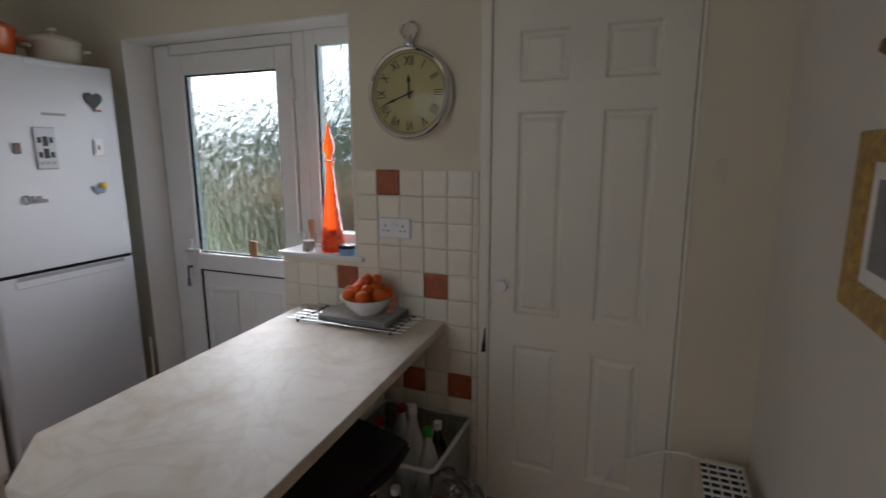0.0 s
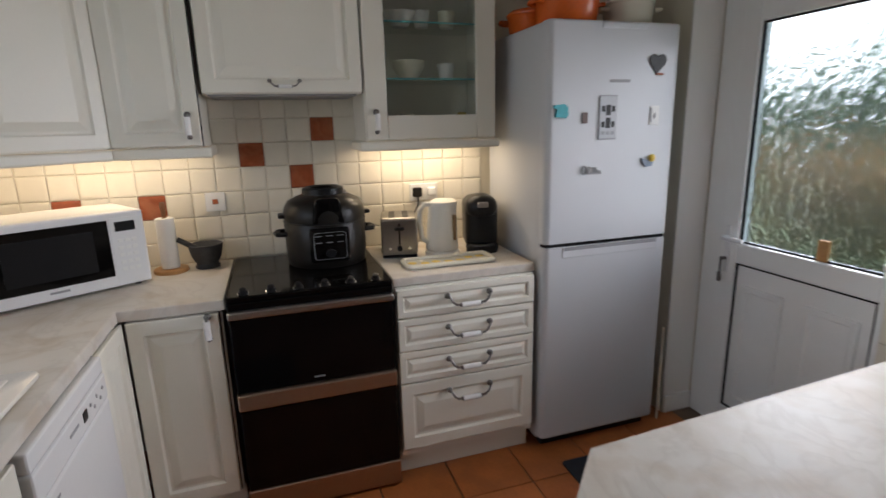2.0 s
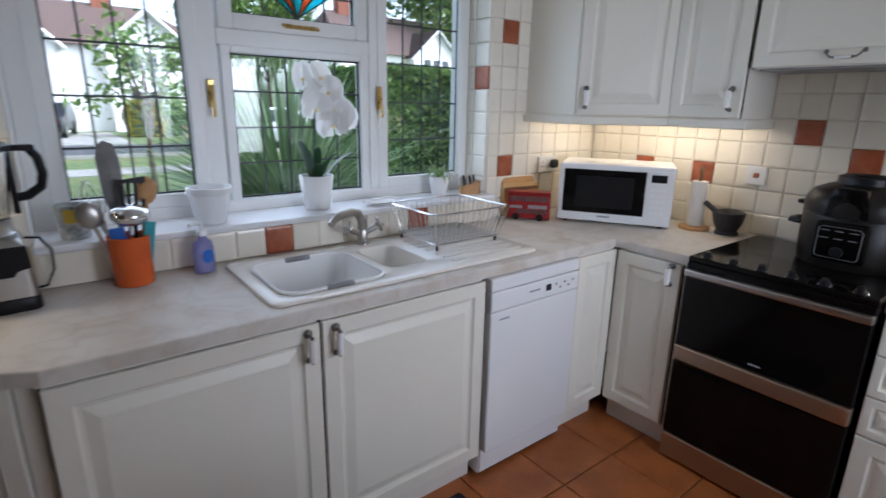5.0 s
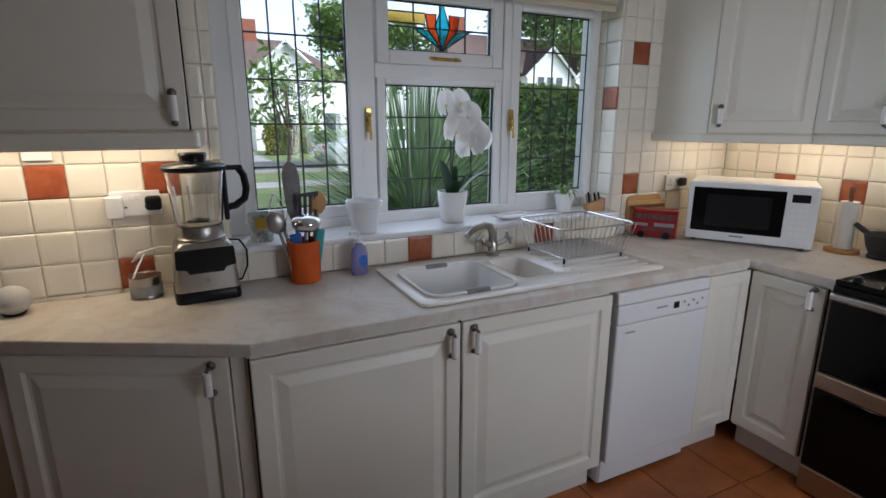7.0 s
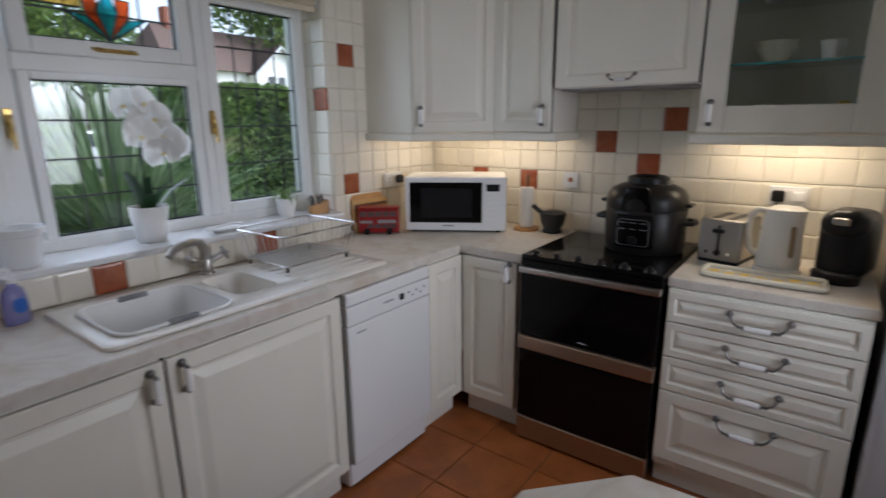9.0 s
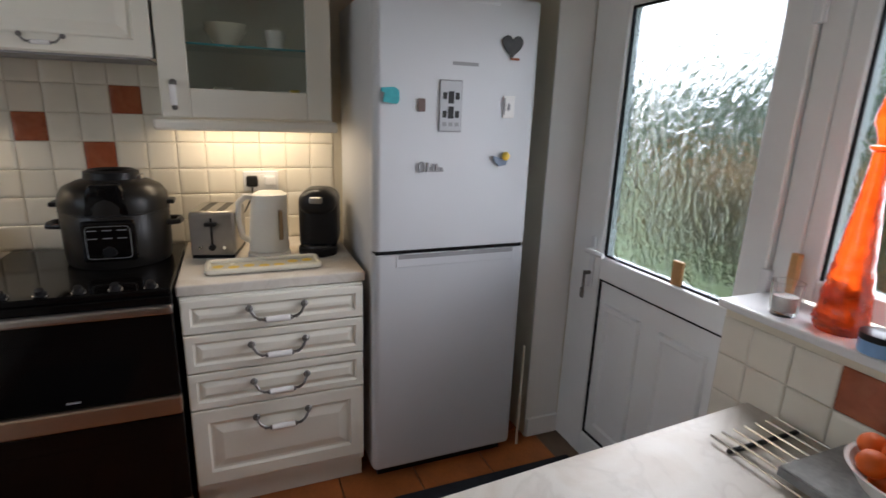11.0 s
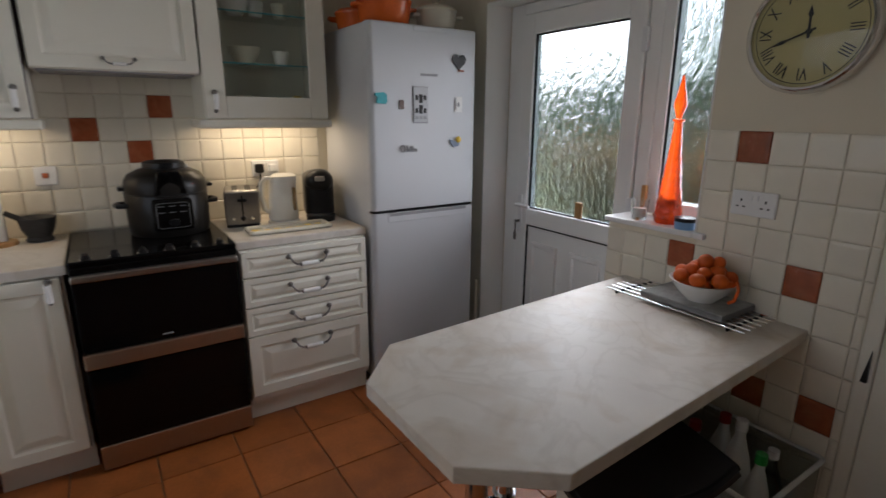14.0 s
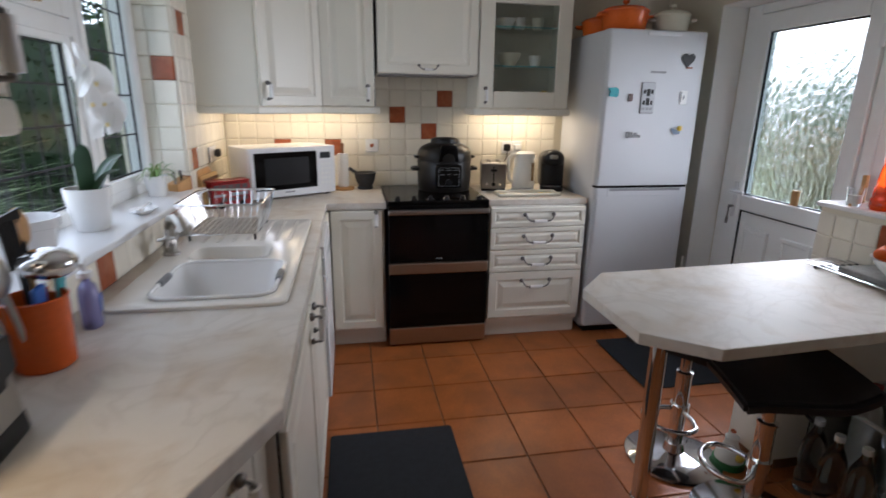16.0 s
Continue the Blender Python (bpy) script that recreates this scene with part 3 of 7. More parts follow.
bm = bx(-1.775, -1.36, 2.60, D_Y + 0.0, 1.017, 1.040, 0.006, 2)
bx(-1.36, -1.315, 2.60, 2.628, 1.017, 1.040, 0.006, 2, bm)
thing("sill_back", bm, GLOSS_WHITE, label="white painted sill below the narrow window", category="window sill", kind="structure")
thing("trim_jamb", bx(-1.768, -1.716, 2.632, 2.80, 0, 1.014, 0.0), UPVC, label="white end panel beside the back door", category="trim", kind="structure")
thing("baseboard", bx(-2.691, -2.678, 2.632, 2.80, 0, 0.10, 0.004), UPVC, label="white painted skirting by the back door", category="skirting", kind="structure")

# ---------------------------------------------------------------- larder door
door_2 = place("door_2", 0, Y_N, 0, 0, "closed white six-panel larder door", "door", kind="structure")
bm = bx(-0.785, -0.742, -0.012, 0.05, 0, 2.10, 0.006, 2)
bx(-0.742, -0.030, -0.012, 0.05, 2.055, 2.10, 0.006, 2, bm)
bx(-0.0445, -0.030, -0.004, 0.05, 0, 2.055, 0.002, 1, bm)
part("door_frame", bm, UNIT, door_2)
leaf = part("door_leaf", bx(-0.740, -0.048, 0.012, 0.045, 0.008, 2.05), UNIT, door_2)
LP = [(0, -0.0), (0.010, 0.010), (0.020, 0.010), (0.034, 0.003), (0.036, 0.0025)]
xs = [(-0.640, -0.460), (-0.335, -0.155)]
zs = [(0.19, 0.725), (0.86, 1.64), (1.745, 1.925)]
st = bx(-0.740, -0.640, 0.0, 0.013, 0.008, 2.05)
bx(-0.460, -0.335, 0.0, 0.013, 0.008, 2.05, bm=st)
bx(-0.155, -0.048, 0.0, 0.013, 0.008, 2.05, bm=st)
for a, b in xs:
    for z0, z1 in ((0.008, 0.19), (0.725, 0.86), (1.64, 1.745), (1.925, 2.05)):
        bx(a, b, 0.0, 0.013, z0, z1, bm=st)
part("stiles_and_rails", st, UNIT, leaf)
for a, b in xs:
    for z0, z1 in zs:
        part("door_panel", raised(a, b, z0, z1, LP, 0.0125), UNIT, leaf)
k = lathe([(0.0, 0.0), (0.013, 0.0), (0.011, 0.012), (0.02, 0.02), (0.025, 0.03), (0.022, 0.042), (0.0, 0.047)], 20)
part("door_knob", k, CERAMIC, leaf, "white round knob", True, pose(-0.685, 0.0, 0.975, 90, 0, 0))
part("latch_hook", prism([(-0.006, -0.05), (0.010, -0.05), (0.008, 0.055)], 0, 0.010), BLACK, door_2, "dark latch hook", m=pose(-0.762, -0.012, 0.735, 90, 0, 0))

# ---------------------------------------------------------------- tiles
P = 0.108


def tile_mesh(w, h):
    b = bmesh.new()
    loops = []
    for inset, d in ((0.0, 0.0), (0.0, -0.004), (0.003, -0.0065), (0.012, -0.0078)):
        loops.append([b.verts.new(c) for c in ((inset, d, inset), (w - inset, d, inset), (w - inset, d, h - inset), (inset, d, h - inset))])
    for p, q in zip(loops, loops[1:]):
        for i in range(4):
            b.faces.new((p[i], p[(i + 1) % 4], q[(i + 1) % 4], q[i]))
    b.faces.new(loops[-1])
    bmesh.ops.recalc_face_normals(b, faces=b.faces[:])
    return b


MESHES = {}


def lay_tile(parent, x, y, z, rz, w, h, red, rng):
    key = (round(w, 3), round(h, 3), red)
    if key not in MESHES:
        me = bpy.data.meshes.new("tile")
        b = tile_mesh(w, h)
        b.to_mesh(me)
        b.free()
        me.materials.append(TILE_RED if red else TILE)
        MESHES[key] = me
    ob = new("tile", MESHES[key])
    ob.parent = parent
    ob.matrix_basis = pose(x, y, z, rng.uniform(-0.35, 0.35), rng.uniform(-0.15, 0.15), rz + rng.uniform(-0.4, 0.4))


def tile_field(parent, origin, rz, u0, u1, z0, z1, u_ref, z_ref, reds, seed, skip=()):
    """Tiles over [u0,u1] x [z0,z1], u along the wall to the viewer's right; reds: (column, row) counted from the reference corner."""
    rng = random.Random(seed)
    gap = 0.0022
    c0, c1 = math.floor((u0 - u_ref) / P + 1e-6), math.ceil((u1 - u_ref) / P - 1e-6)
    r0, r1 = math.floor((z0 - z_ref) / P + 1e-6), math.ceil((z1 - z_ref) / P - 1e-6)
    ax = pose(*origin, 0, 0, rz)
    for c in range(c0, c1):
        for r in range(r0, r1):
            a, b = max(u0, u_ref + c * P), min(u1, u_ref + (c + 1) * P)
            lo, hi = max(z0, z_ref + r * P), min(z1, z_ref + (r + 1) * P)
            if b - a < 0.012 or hi - lo < 0.012 or any(s[0] <= (a + b) / 2 <= s[1] and s[2] <= (lo + hi) / 2 <= s[3] for s in skip):
                continue
            p = ax @ Vector((a + gap / 2, 0, lo + gap / 2))
            lay_tile(parent, p.x, p.y, p.z, rz, b - a - gap, hi - lo - gap, (c, r) in reds, rng)

# ---------------------------------------------------------------- fitted units


def bow_handle(parent, x, z, y, w=0.155):
    """A pewter bow handle with a white porcelain grip."""
    pts = []
    for s_ in (-1, 1):
        arm = [(x + s_ * w / 2, y, z + 0.065 * w), (x + s_ * w * 0.5, y - 0.11 * w, z + 0.075 * w), (x + s_ * w * 0.46, y - 0.15 * w, z + 0.02 * w), (x + s_ * w * 0.42, y - 0.16 * w, z - 0.055 * w), (x + s_ * w * 0.34, y - 0.168 * w, z - 0.114 * w), (x + s_ * w * 0.22, y - 0.168 * w, z - 0.13 * w)]
        pts += arm if s_ < 0 else arm[::-1]
    b = tube(pts, 0.026 * w, 8)
    for s_ in (-1, 1):
        ball(x + s_ * w / 2, y - 0.004, z + 0.065 * w, 0.073 * w, 1, 0.6, 1, 2, b)
        ball(x + s_ * w / 2, y - 0.11 * w, z + 0.08 * w, 0.043 * w, 1, 1, 1, 1, b)
        ball(x + s_ * w * 0.33, y - 0.168 * w, z - 0.118 * w, 0.040 * w, 0.8, 1, 1, 1, b)
        ball(x + s_ * w * 0.235, y - 0.168 * w, z - 0.13 * w, 0.057 * w, 0.6, 1, 1, 1, b)
    h = part("handle", b, PEWTER, parent, "pewter bow handle with white grip", True)
    grip = tube([(x + w * k, y - 0.168 * w, z - 0.13 * w) for k in (-0.22, -0.1, 0.1, 0.22)], 0.062 * w, 12)
    part("grip", grip, CERAMIC, h, "white porcelain grip", True)


def drop_handle(parent, x, z, y, turn=0):
    """An upright pull with a porcelain grip."""
    b = ball(x, y - 0.006, z + 0.040, 0.0135, 1, 0.7, 1, 2)
    ball(x, y - 0.006, z - 0.042, 0.0100, 1, 0.7, 1, 2, b)
    tube([(x, y - 0.004, z + 0.040), (x, y - 0.030, z + 0.040), (x, y - 0.034, z + 0.030), (x, y - 0.034, z - 0.032), (x, y - 0.030, z - 0.042), (x, y - 0.004, z - 0.042)], 0.0042, 8, b)
    ball(x, y - 0.032, z + 0.036, 0.0070, 1, 1, 1, 1, b)
    ball(x, y - 0.032, z - 0.038, 0.0070, 1, 1, 1, 1, b)
    h = part("handle", b, PEWTER, parent, "pewter pull with white porcelain grip", True)
    part("grip", tube([(x, y - 0.034, z + k) for k in (0.033, 0.018, -0.020, -0.035)], 0.0112, 12), CERAMIC, h, "white porcelain grip", True)


def unit_door(unit, x0, x1, z0, z1, handle_x=None, handle_z=None, y=0.0, bow=False):
    # Dark strips colour in the shade of the gaps beside the door.
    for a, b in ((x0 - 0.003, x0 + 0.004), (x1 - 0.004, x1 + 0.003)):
        part("gap_shade_strip", bx(a, b, -0.0035, -0.0005, z0 - 0.002, z1 + 0.002), DARK_GREY, unit, "dark strip drawn as shade in the door gap", m=pose(0, y, 0))
    d = part("door", raised(x0 + 0.0015, x1 - 0.0015, z0, z1, [(i, v) for i, v in DOOR_PROFILE], -0.004), UNIT, unit, m=pose(0, y - 0.001, 0))
    if handle_x is not None:
        bow_handle(d, handle_x, handle_z + 0.006, -0.020, 0.115) if bow else drop_handle(d, handle_x, handle_z, -0.020)
    return d


def base_unit(name, x, y, rz, w, depth, label, plinth=True, z1=0.870):
    u = place(name, x, y, 0, rz, label, "kitchen unit", kind="")
    part("body", bx(0.003, w - 0.003, 0.0, depth, 0.11, z1), CARCASS, u)
    if plinth:
        part("plinth", bx(0.0, w, 0.045, 0.06, 0.0, 0.108), CARCASS, u)
    return u


# west side: narrow base unit, cooker, drawers
u = base_unit("base_unit", -2.650, 0.262, 90, 0.318, 0.58, "white base unit with a single raised-panel door")
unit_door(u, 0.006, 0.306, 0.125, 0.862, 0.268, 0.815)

drawers = base_unit("drawer_unit", -2.650, 1.216, 90, 0.622, 0.58, "white four-drawer unit beside the cooker")
for z0, z1 in ((0.742, 0.862), (0.598, 0.736), (0.455, 0.592), (0.145, 0.449)):
    d = part("drawer_front", raised(0.006, 0.616, z0, z1, DRAWER_PROFILE if z1 - z0 < 0.2 else DOOR_PROFILE, 0.0), UNIT, drawers)
    bow_handle(d, 0.311, (z0 + z1) / 2 + (0.004 if z1 - z0 < 0.2 else 0.085), -0.020, 0.185)

cooker = place("cooker", -2.625, 0.596, 0, 90, "black freestanding double oven cooker with steel trim", "cooker")
CW = 0.608
part("body", bx(0.004, CW - 0.004, 0.012, 0.60, 0.02, 0.895, 0.004), BLACK, cooker)
part("hob", bx(0.0, CW, -0.012, 0.60, 0.896, 0.918, 0.006, 2), BLACK_GLASS, cooker, "black glass ceramic hob")
part("control_fascia", bx(0.0, CW, -0.016, 0.02, 0.866, 0.897, 0.006, 2), BLACK_GLASS, cooker, "black sloping control fascia")
for i in range(6):
    kx = 0.06 + i * (CW - 0.12) / 5
    k = lathe([(0.0, 0.0), (0.018, 0.0), (0.017, 0.010), (0.013, 0.012), (0.012, 0.024), (0.0, 0.026)], 18)
    kn = part("knob", k, BLACK, cooker, "black knob with chrome collar", True, pose(kx, 0.02, 0.917, 18, 0, 0))
    part("collar", ring(0, 0, 0.003, 0.0185, 0.002, 20), CHROME, kn, "chrome collar", True)
for z0, z1 in ((0.545, 0.845), (0.128, 0.470)):
    dr = part("oven_door", bx(0.002, CW - 0.002, -0.018, 0.012, z0, z1, 0.005, 2), BLACK_GLASS, cooker, "black glass oven door")
    part("window", bx(0.07, CW - 0.07, -0.0190, -0.0175, z0 + 0.06, z1 - 0.07), BLACK_GLASS, dr, "dark oven window")
part("trim_bar", bx(0.0, CW, -0.034, 0.01, 0.838, 0.868, 0.008, 2), STEEL, cooker, "brushed steel handle bar")
part("trim_bar", bx(0.0, CW, -0.028, 0.01, 0.474, 0.542, 0.008, 2), BRONZE, cooker, "brushed steel handle bar")
part("base_trim", bx(0.0, CW, -0.016, 0.012, 0.012, 0.122, 0.004), BRONZE, cooker, "brushed steel base panel")
part("badge", bx(CW / 2 - 0.02, CW / 2 + 0.02, -0.0205, -0.0185, 0.565, 0.571), GREY_PRINT, cooker)
part("foot", bx(0.03, CW - 0.03, 0.05, 0.5, 0.0, 0.02), BLACK, cooker)

# south side: sink unit, dishwasher, corner panel, angled unit
sink_unit = base_unit("sink_unit", -0.545, 0.235, 180, 1.300, 0.57, "white double-door sink base unit", z1=0.70)
part("top_rail", bx(0.003, 1.297, 0.0, 0.045, 0.702, 0.870), CARCASS, sink_unit)
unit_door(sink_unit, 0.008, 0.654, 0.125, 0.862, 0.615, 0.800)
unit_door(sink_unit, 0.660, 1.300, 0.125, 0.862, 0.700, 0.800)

dish = place("dishwasher", -1.855, 0.250, 0, 180, "white freestanding slimline dishwasher", "dishwasher")
part("body", bx(0.006, 0.505, 0.02, 0.56, 0.02, 0.868), GLOSS_WHITE, dish)
part("door", bx(0.006, 0.505, -0.022, 0.02, 0.135, 0.735, 0.008, 3), GLOSS_WHITE, dish)
pn = part("control_panel", bx(0.006, 0.505, -0.022, 0.02, 0.738, 0.815, 0.006, 2), GLOSS_WHITE, dish)
part("display", bx(0.300, 0.330, -0.0235, -0.0215, 0.765, 0.792), BLACK, pn, "small dark display")
part("badge", bx(0.205, 0.265, -0.0235, -0.0215, 0.778, 0.785), GREY_PRINT, pn)
for i in range(5):
    b = lathe([(0, 0), (0.006, 0), (0.005, 0.003), (0, 0.003)], 10)
    part("button", b, GREY_PRINT, pn, "", True, pose(0.36 + 0.026 * i, -0.0215, 0.785 - 0.018 * (i % 2), 90, 0, 0))
part("door_grip", bx(0.05, 0.10, -0.0235, -0.0215, 0.70, 0.706), GREY_PRINT, dish)
part("lid", bx(0.006, 0.505, -0.020, 0.56, 0.818, 0.868, 0.006, 2), GLOSS_WHITE, dish, "white top panel")
part("kick_plate", bx(0.010, 0.500, 0.012, 0.03, 0.02, 0.128, 0.004), GLOSS_WHITE, dish)
for a, b in ((0.03, 0.05), (0.5, 0.52)):
    part("foot", bx(0.03, 0.48, a, b, 0.0, 0.02), BLACK, dish)

corner = base_unit("corner_base_unit", -2.365, 0.240, 180, 0.275, 0.55, "white corner base unit with a narrow raised-panel door")
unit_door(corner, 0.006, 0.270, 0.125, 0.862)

ang = math.degrees(math.atan2(-0.30, 0.60))
angled = base_unit("angled_base_unit", 0.115, -0.130, 180 + ang, 0.72, 0.22, "white angled base unit at the worktop's end")
part("filler_post", bx(0.703, 0.745, -0.016, 0.03, 0.0, 0.870, 0.003), UNIT, angled, "white corner post")
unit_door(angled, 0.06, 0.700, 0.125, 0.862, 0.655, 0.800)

# worktops
WT0, WT1 = 0.872, 0.910
hx0, hx1, hy0, hy1 = -2.165, -1.10, -0.265, 0.175
thing("worktop", holed_plate([(-3.268, 0.590), (-3.268, -0.398), (0.90, -0.398), (0.90, -0.335), (0.30, -0.195), (-0.530, 0.232), (-0.560, 0.250), (-2.632, 0.250), (-2.632, 0.590)],
      [[(hx0, hy0), (hx0, hy1), (hx1, hy1), (hx1, hy0)]], WT0, WT1, 0.005), WORKTOP, label="cream marbled laminate worktop along the window and corner", category="worktop")
thing("worktop", bx(-3.268, -2.650, 1.210, 1.846, WT0, WT1, 0.006, 2), WORKTOP, label="short cream marbled worktop over the drawers", category="worktop")

# wall units
WZ = 1.440


def wall_unit(name, x, y, rz, w, depth, z0, z1, label):
    u = place(name, x, y, 0, rz, label, "wall unit")
    part("body", bx(0.002, w - 0.002, 0.0, depth, z0, z1), CARCASS, u)
    return u


TOP = 2.16
wu = wall_unit("wall_unit", -2.965, 0.238, 90, 0.318, 0.30, WZ, TOP, "white wall unit with a raised-panel door")
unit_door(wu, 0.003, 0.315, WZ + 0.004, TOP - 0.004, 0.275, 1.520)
part("light_rail", bx(0.0, 0.345, -0.018, 0.0, WZ - 0.042, WZ - 0.002, 0.008, 2), UNIT, wu, "moulded light rail")
part("light_rail", bx(0.318, 0.336, 0.0, 0.300, WZ - 0.042, WZ - 0.002, 0.006, 2), UNIT, wu, "moulded light rail")

hood = wall_unit("hood_cabinet", -2.960, 0.568, 90, 0.622, 0.305, 1.637, TOP, "white cooker hood cabinet with a flap front")
unit_door(hood, 0.003, 0.619, 1.640, TOP - 0.004, 0.311, 1.672, bow=True)
part("hood_base", bx(0.02, 0.60, 0.02, 0.295, 1.630, 1.637, 0.002), GREY_PRINT, hood, "grey filter underside")

# diagonal corner wall unit
cu = place("corner_wall_unit", 0, 0, 0, 0, "white diagonal corner wall unit with one door", "wall unit")
part("body", prism([(-3.268, 0.234), (-2.972, 0.234), (-2.674, -0.078), (-2.674, -0.398), (-3.268, -0.398)], WZ, TOP), UNIT, cu)
dl = math.hypot(0.296, 0.312)
da = math.degrees(math.atan2(0.312, -0.296))
m = pose(-2.674, -0.078, 0, 0, 0, da)
d = part("door", raised(0.008, dl - 0.006, WZ + 0.004, TOP - 0.004, DOOR_PROFILE, 0.0), UNIT, cu, m=m)
drop_handle(d, 0.045, 1.520, -0.020)
part("light_rail", bx(-0.02, dl, -0.020, 0.0, WZ - 0.042, WZ - 0.002, 0.008, 2), UNIT, cu, "moulded light rail", m=m)
part("light_rail", bx(-2.674, -2.656, -0.398, -0.078, WZ - 0.042, WZ - 0.002, 0.008, 2), UNIT, cu, "moulded light rail")

# glazed wall unit
gu = place("glazed_wall_unit", -2.962, 1.194, 0, 90, "white glazed wall unit holding a few dishes", "wall unit")
GW = 0.596
part("side_panel", bx(0.0, 0.016, 0.0, 0.305, WZ, TOP), UNIT, gu)
part("side_panel", bx(GW - 0.016, GW, 0.0, 0.305, WZ, TOP), UNIT, gu)
part("bottom_panel", bx(0.016, GW - 0.016, 0.0, 0.305, WZ, WZ + 0.016), UNIT, gu)
part("top_panel", bx(0.016, GW - 0.016, 0.0, 0.305, TOP - 0.016, TOP), UNIT, gu)
part("back_panel", bx(0.016, GW - 0.016, 0.298, 0.305, WZ + 0.016, TOP - 0.016), UNIT, gu)
for z in (1.695, 1.925):
    s = part("glass_shelf", bx(0.017, GW - 0.017, 0.02, 0.297, z, z + 0.006), CAB_GLASS, gu, "glass shelf")
    part("shelf_edge", bx(0.017, GW - 0.017, 0.016, 0.02, z, z + 0.006), TEAL, s, "green glass edge")
gd = part("door", bx(0.003, 0.095, -0.020, 0.0, WZ + 0.004, TOP - 0.004, 0.003), UNIT, gu)
part("stile", bx(GW - 0.095, GW - 0.003, -0.020, 0.0, WZ + 0.004, TOP - 0.004, 0.003), UNIT, gd)
part("rail", bx(0.095, GW - 0.095, -0.020, 0.0, WZ + 0.004, WZ + 0.105, 0.003), UNIT, gd)
part("rail", bx(0.095, GW - 0.095, -0.020, 0.0, TOP - 0.105, TOP - 0.004, 0.003), UNIT, gd)
part("pane", bx(0.093, GW - 0.093, -0.012, -0.008, WZ + 0.10, TOP - 0.10), CAB_GLASS, gd, "clear glass")
drop_handle(gd, 0.045, 1.520, -0.020)
part("light_rail", bx(-0.03, GW + 0.02, -0.022, 0.0, WZ - 0.042, WZ - 0.002, 0.010, 2), UNIT, gu, "moulded light rail")
part("light_rail", bx(-0.02, 0.0, 0.0, 0.300, WZ - 0.042, WZ - 0.002, 0.006, 2), UNIT, gu, "moulded light rail")

# wall unit beside the window
lu = wall_unit("wall_unit", 0.42, -0.075, 180, 0.90, 0.32, 1.466, TOP, "white wall unit beside the window, raised-panel doors")
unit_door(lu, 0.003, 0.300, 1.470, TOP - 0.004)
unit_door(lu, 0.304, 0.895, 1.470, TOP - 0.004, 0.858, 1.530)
part("light_rail", bx(-0.0, 0.915, -0.022, 0.0, 1.415, 1.464, 0.010, 2), UNIT, lu, "moulded light rail")
part("light_rail", bx(0.900, 0.918, 0.0, 0.315, 1.415, 1.464, 0.006, 2), UNIT, lu, "moulded light rail")
part("side_panel", bx(0.898, 0.904, -0.018, 0.32, 1.466, TOP), UNIT, lu)

# ---------------------------------------------------------------- fridge freezer
fridge = place("fridge_freezer", -2.62, 1.868, 0, 90, "tall white fridge freezer with magnets on its door", "fridge")
FW = 0.635
part("body", bx(0.006, FW - 0.006, 0.05, 0.60, 0.03, 1.892, 0.012, 3), FRIDGE, fridge, smooth=True)


def fridge_door(z0, z1, name, r_top, r_bot):
    own = bx(0.0, FW, -0.008, 0.05, z0, z1)
    e = [q for q in own.edges if abs(q.verts[0].co.z - q.verts[1].co.z) > 0.1 and q.verts[0].co.y < 0.0]
    bmesh.ops.bevel(own, geom=e, offset=0.028, segments=5, affect="EDGES", profile=0.5)
    top = [q for q in own.edges if (all(v.co.z > z1 - 1e-4 for v in q.verts) and r_top) or (all(v.co.z < z0 + 1e-4 for v in q.verts) and r_bot)]
    bmesh.ops.bevel(own, geom=top, offset=0.012, segments=3, affect="EDGES", profile=0.5)
    return part(name, own, FRIDGE, fridge, smooth=True)


up = fridge_door(0.992, 1.893, "upper_door", True, False)
lo = fridge_door(0.055, 0.975, "lower_door", False, True)
part("door_gap", bx(0.012, FW - 0.012, 0.004, 0.05, 0.970, 0.996), DARK_GREY, fridge, "dark door seal")
own = bx(0.085, FW - 0.050, -0.0105, -0.0005, 0.925, 0.975, 0.003)
part("grip_recess", own, FRIDGE, lo)
# Flat grey strip gives the grip the shade of a hollow.
part("grip_shadow", bx(0.095, FW - 0.06, -0.012, -0.010, 0.958, 0.974), GREY_PRINT, lo, "grey strip painted as shade in the grip")
part("top_lip", bx(0.24, 0.46, -0.012, 0.03, 1.862, 1.888, 0.006, 2), FRIDGE, up)
part("badge", bx(0.285, 0.385, -0.0095, -0.0075, 1.655, 1.667), GREY_PRINT, up, "small silver badge")
part("foot", bx(0.03, FW - 0.03, 0.04, 0.5, 0.0, 0.03), BLACK, fridge)

# ---------------------------------------------------------------- breakfast bar
bar_top = place("breakfast_bar", 0, 0, 0, 0, "cream marbled breakfast bar on a chrome leg", "table")
TZ = 0.790
part("tabletop", prism([(-1.655, 2.627), (-1.582, 1.415), (-1.407, 1.254), (-1.010, 1.256), (-0.864, 1.438), (-0.932, 2.627)], TZ - 0.040, TZ, 0.003), WORKTOP, bar_top)
lg = lathe([(0.0, 0.0), (0.033, 0.0), (0.033, 0.004), (0.030, 0.006), (0.030, 0.735), (0.05, 0.74), (0.05, TZ - 0.041), (0, TZ - 0.041)], 28, -1.185, 1.455)
part("leg", lg, CHROME, bar_top, "chrome table leg", True)

# ---------------------------------------------------------------- sink


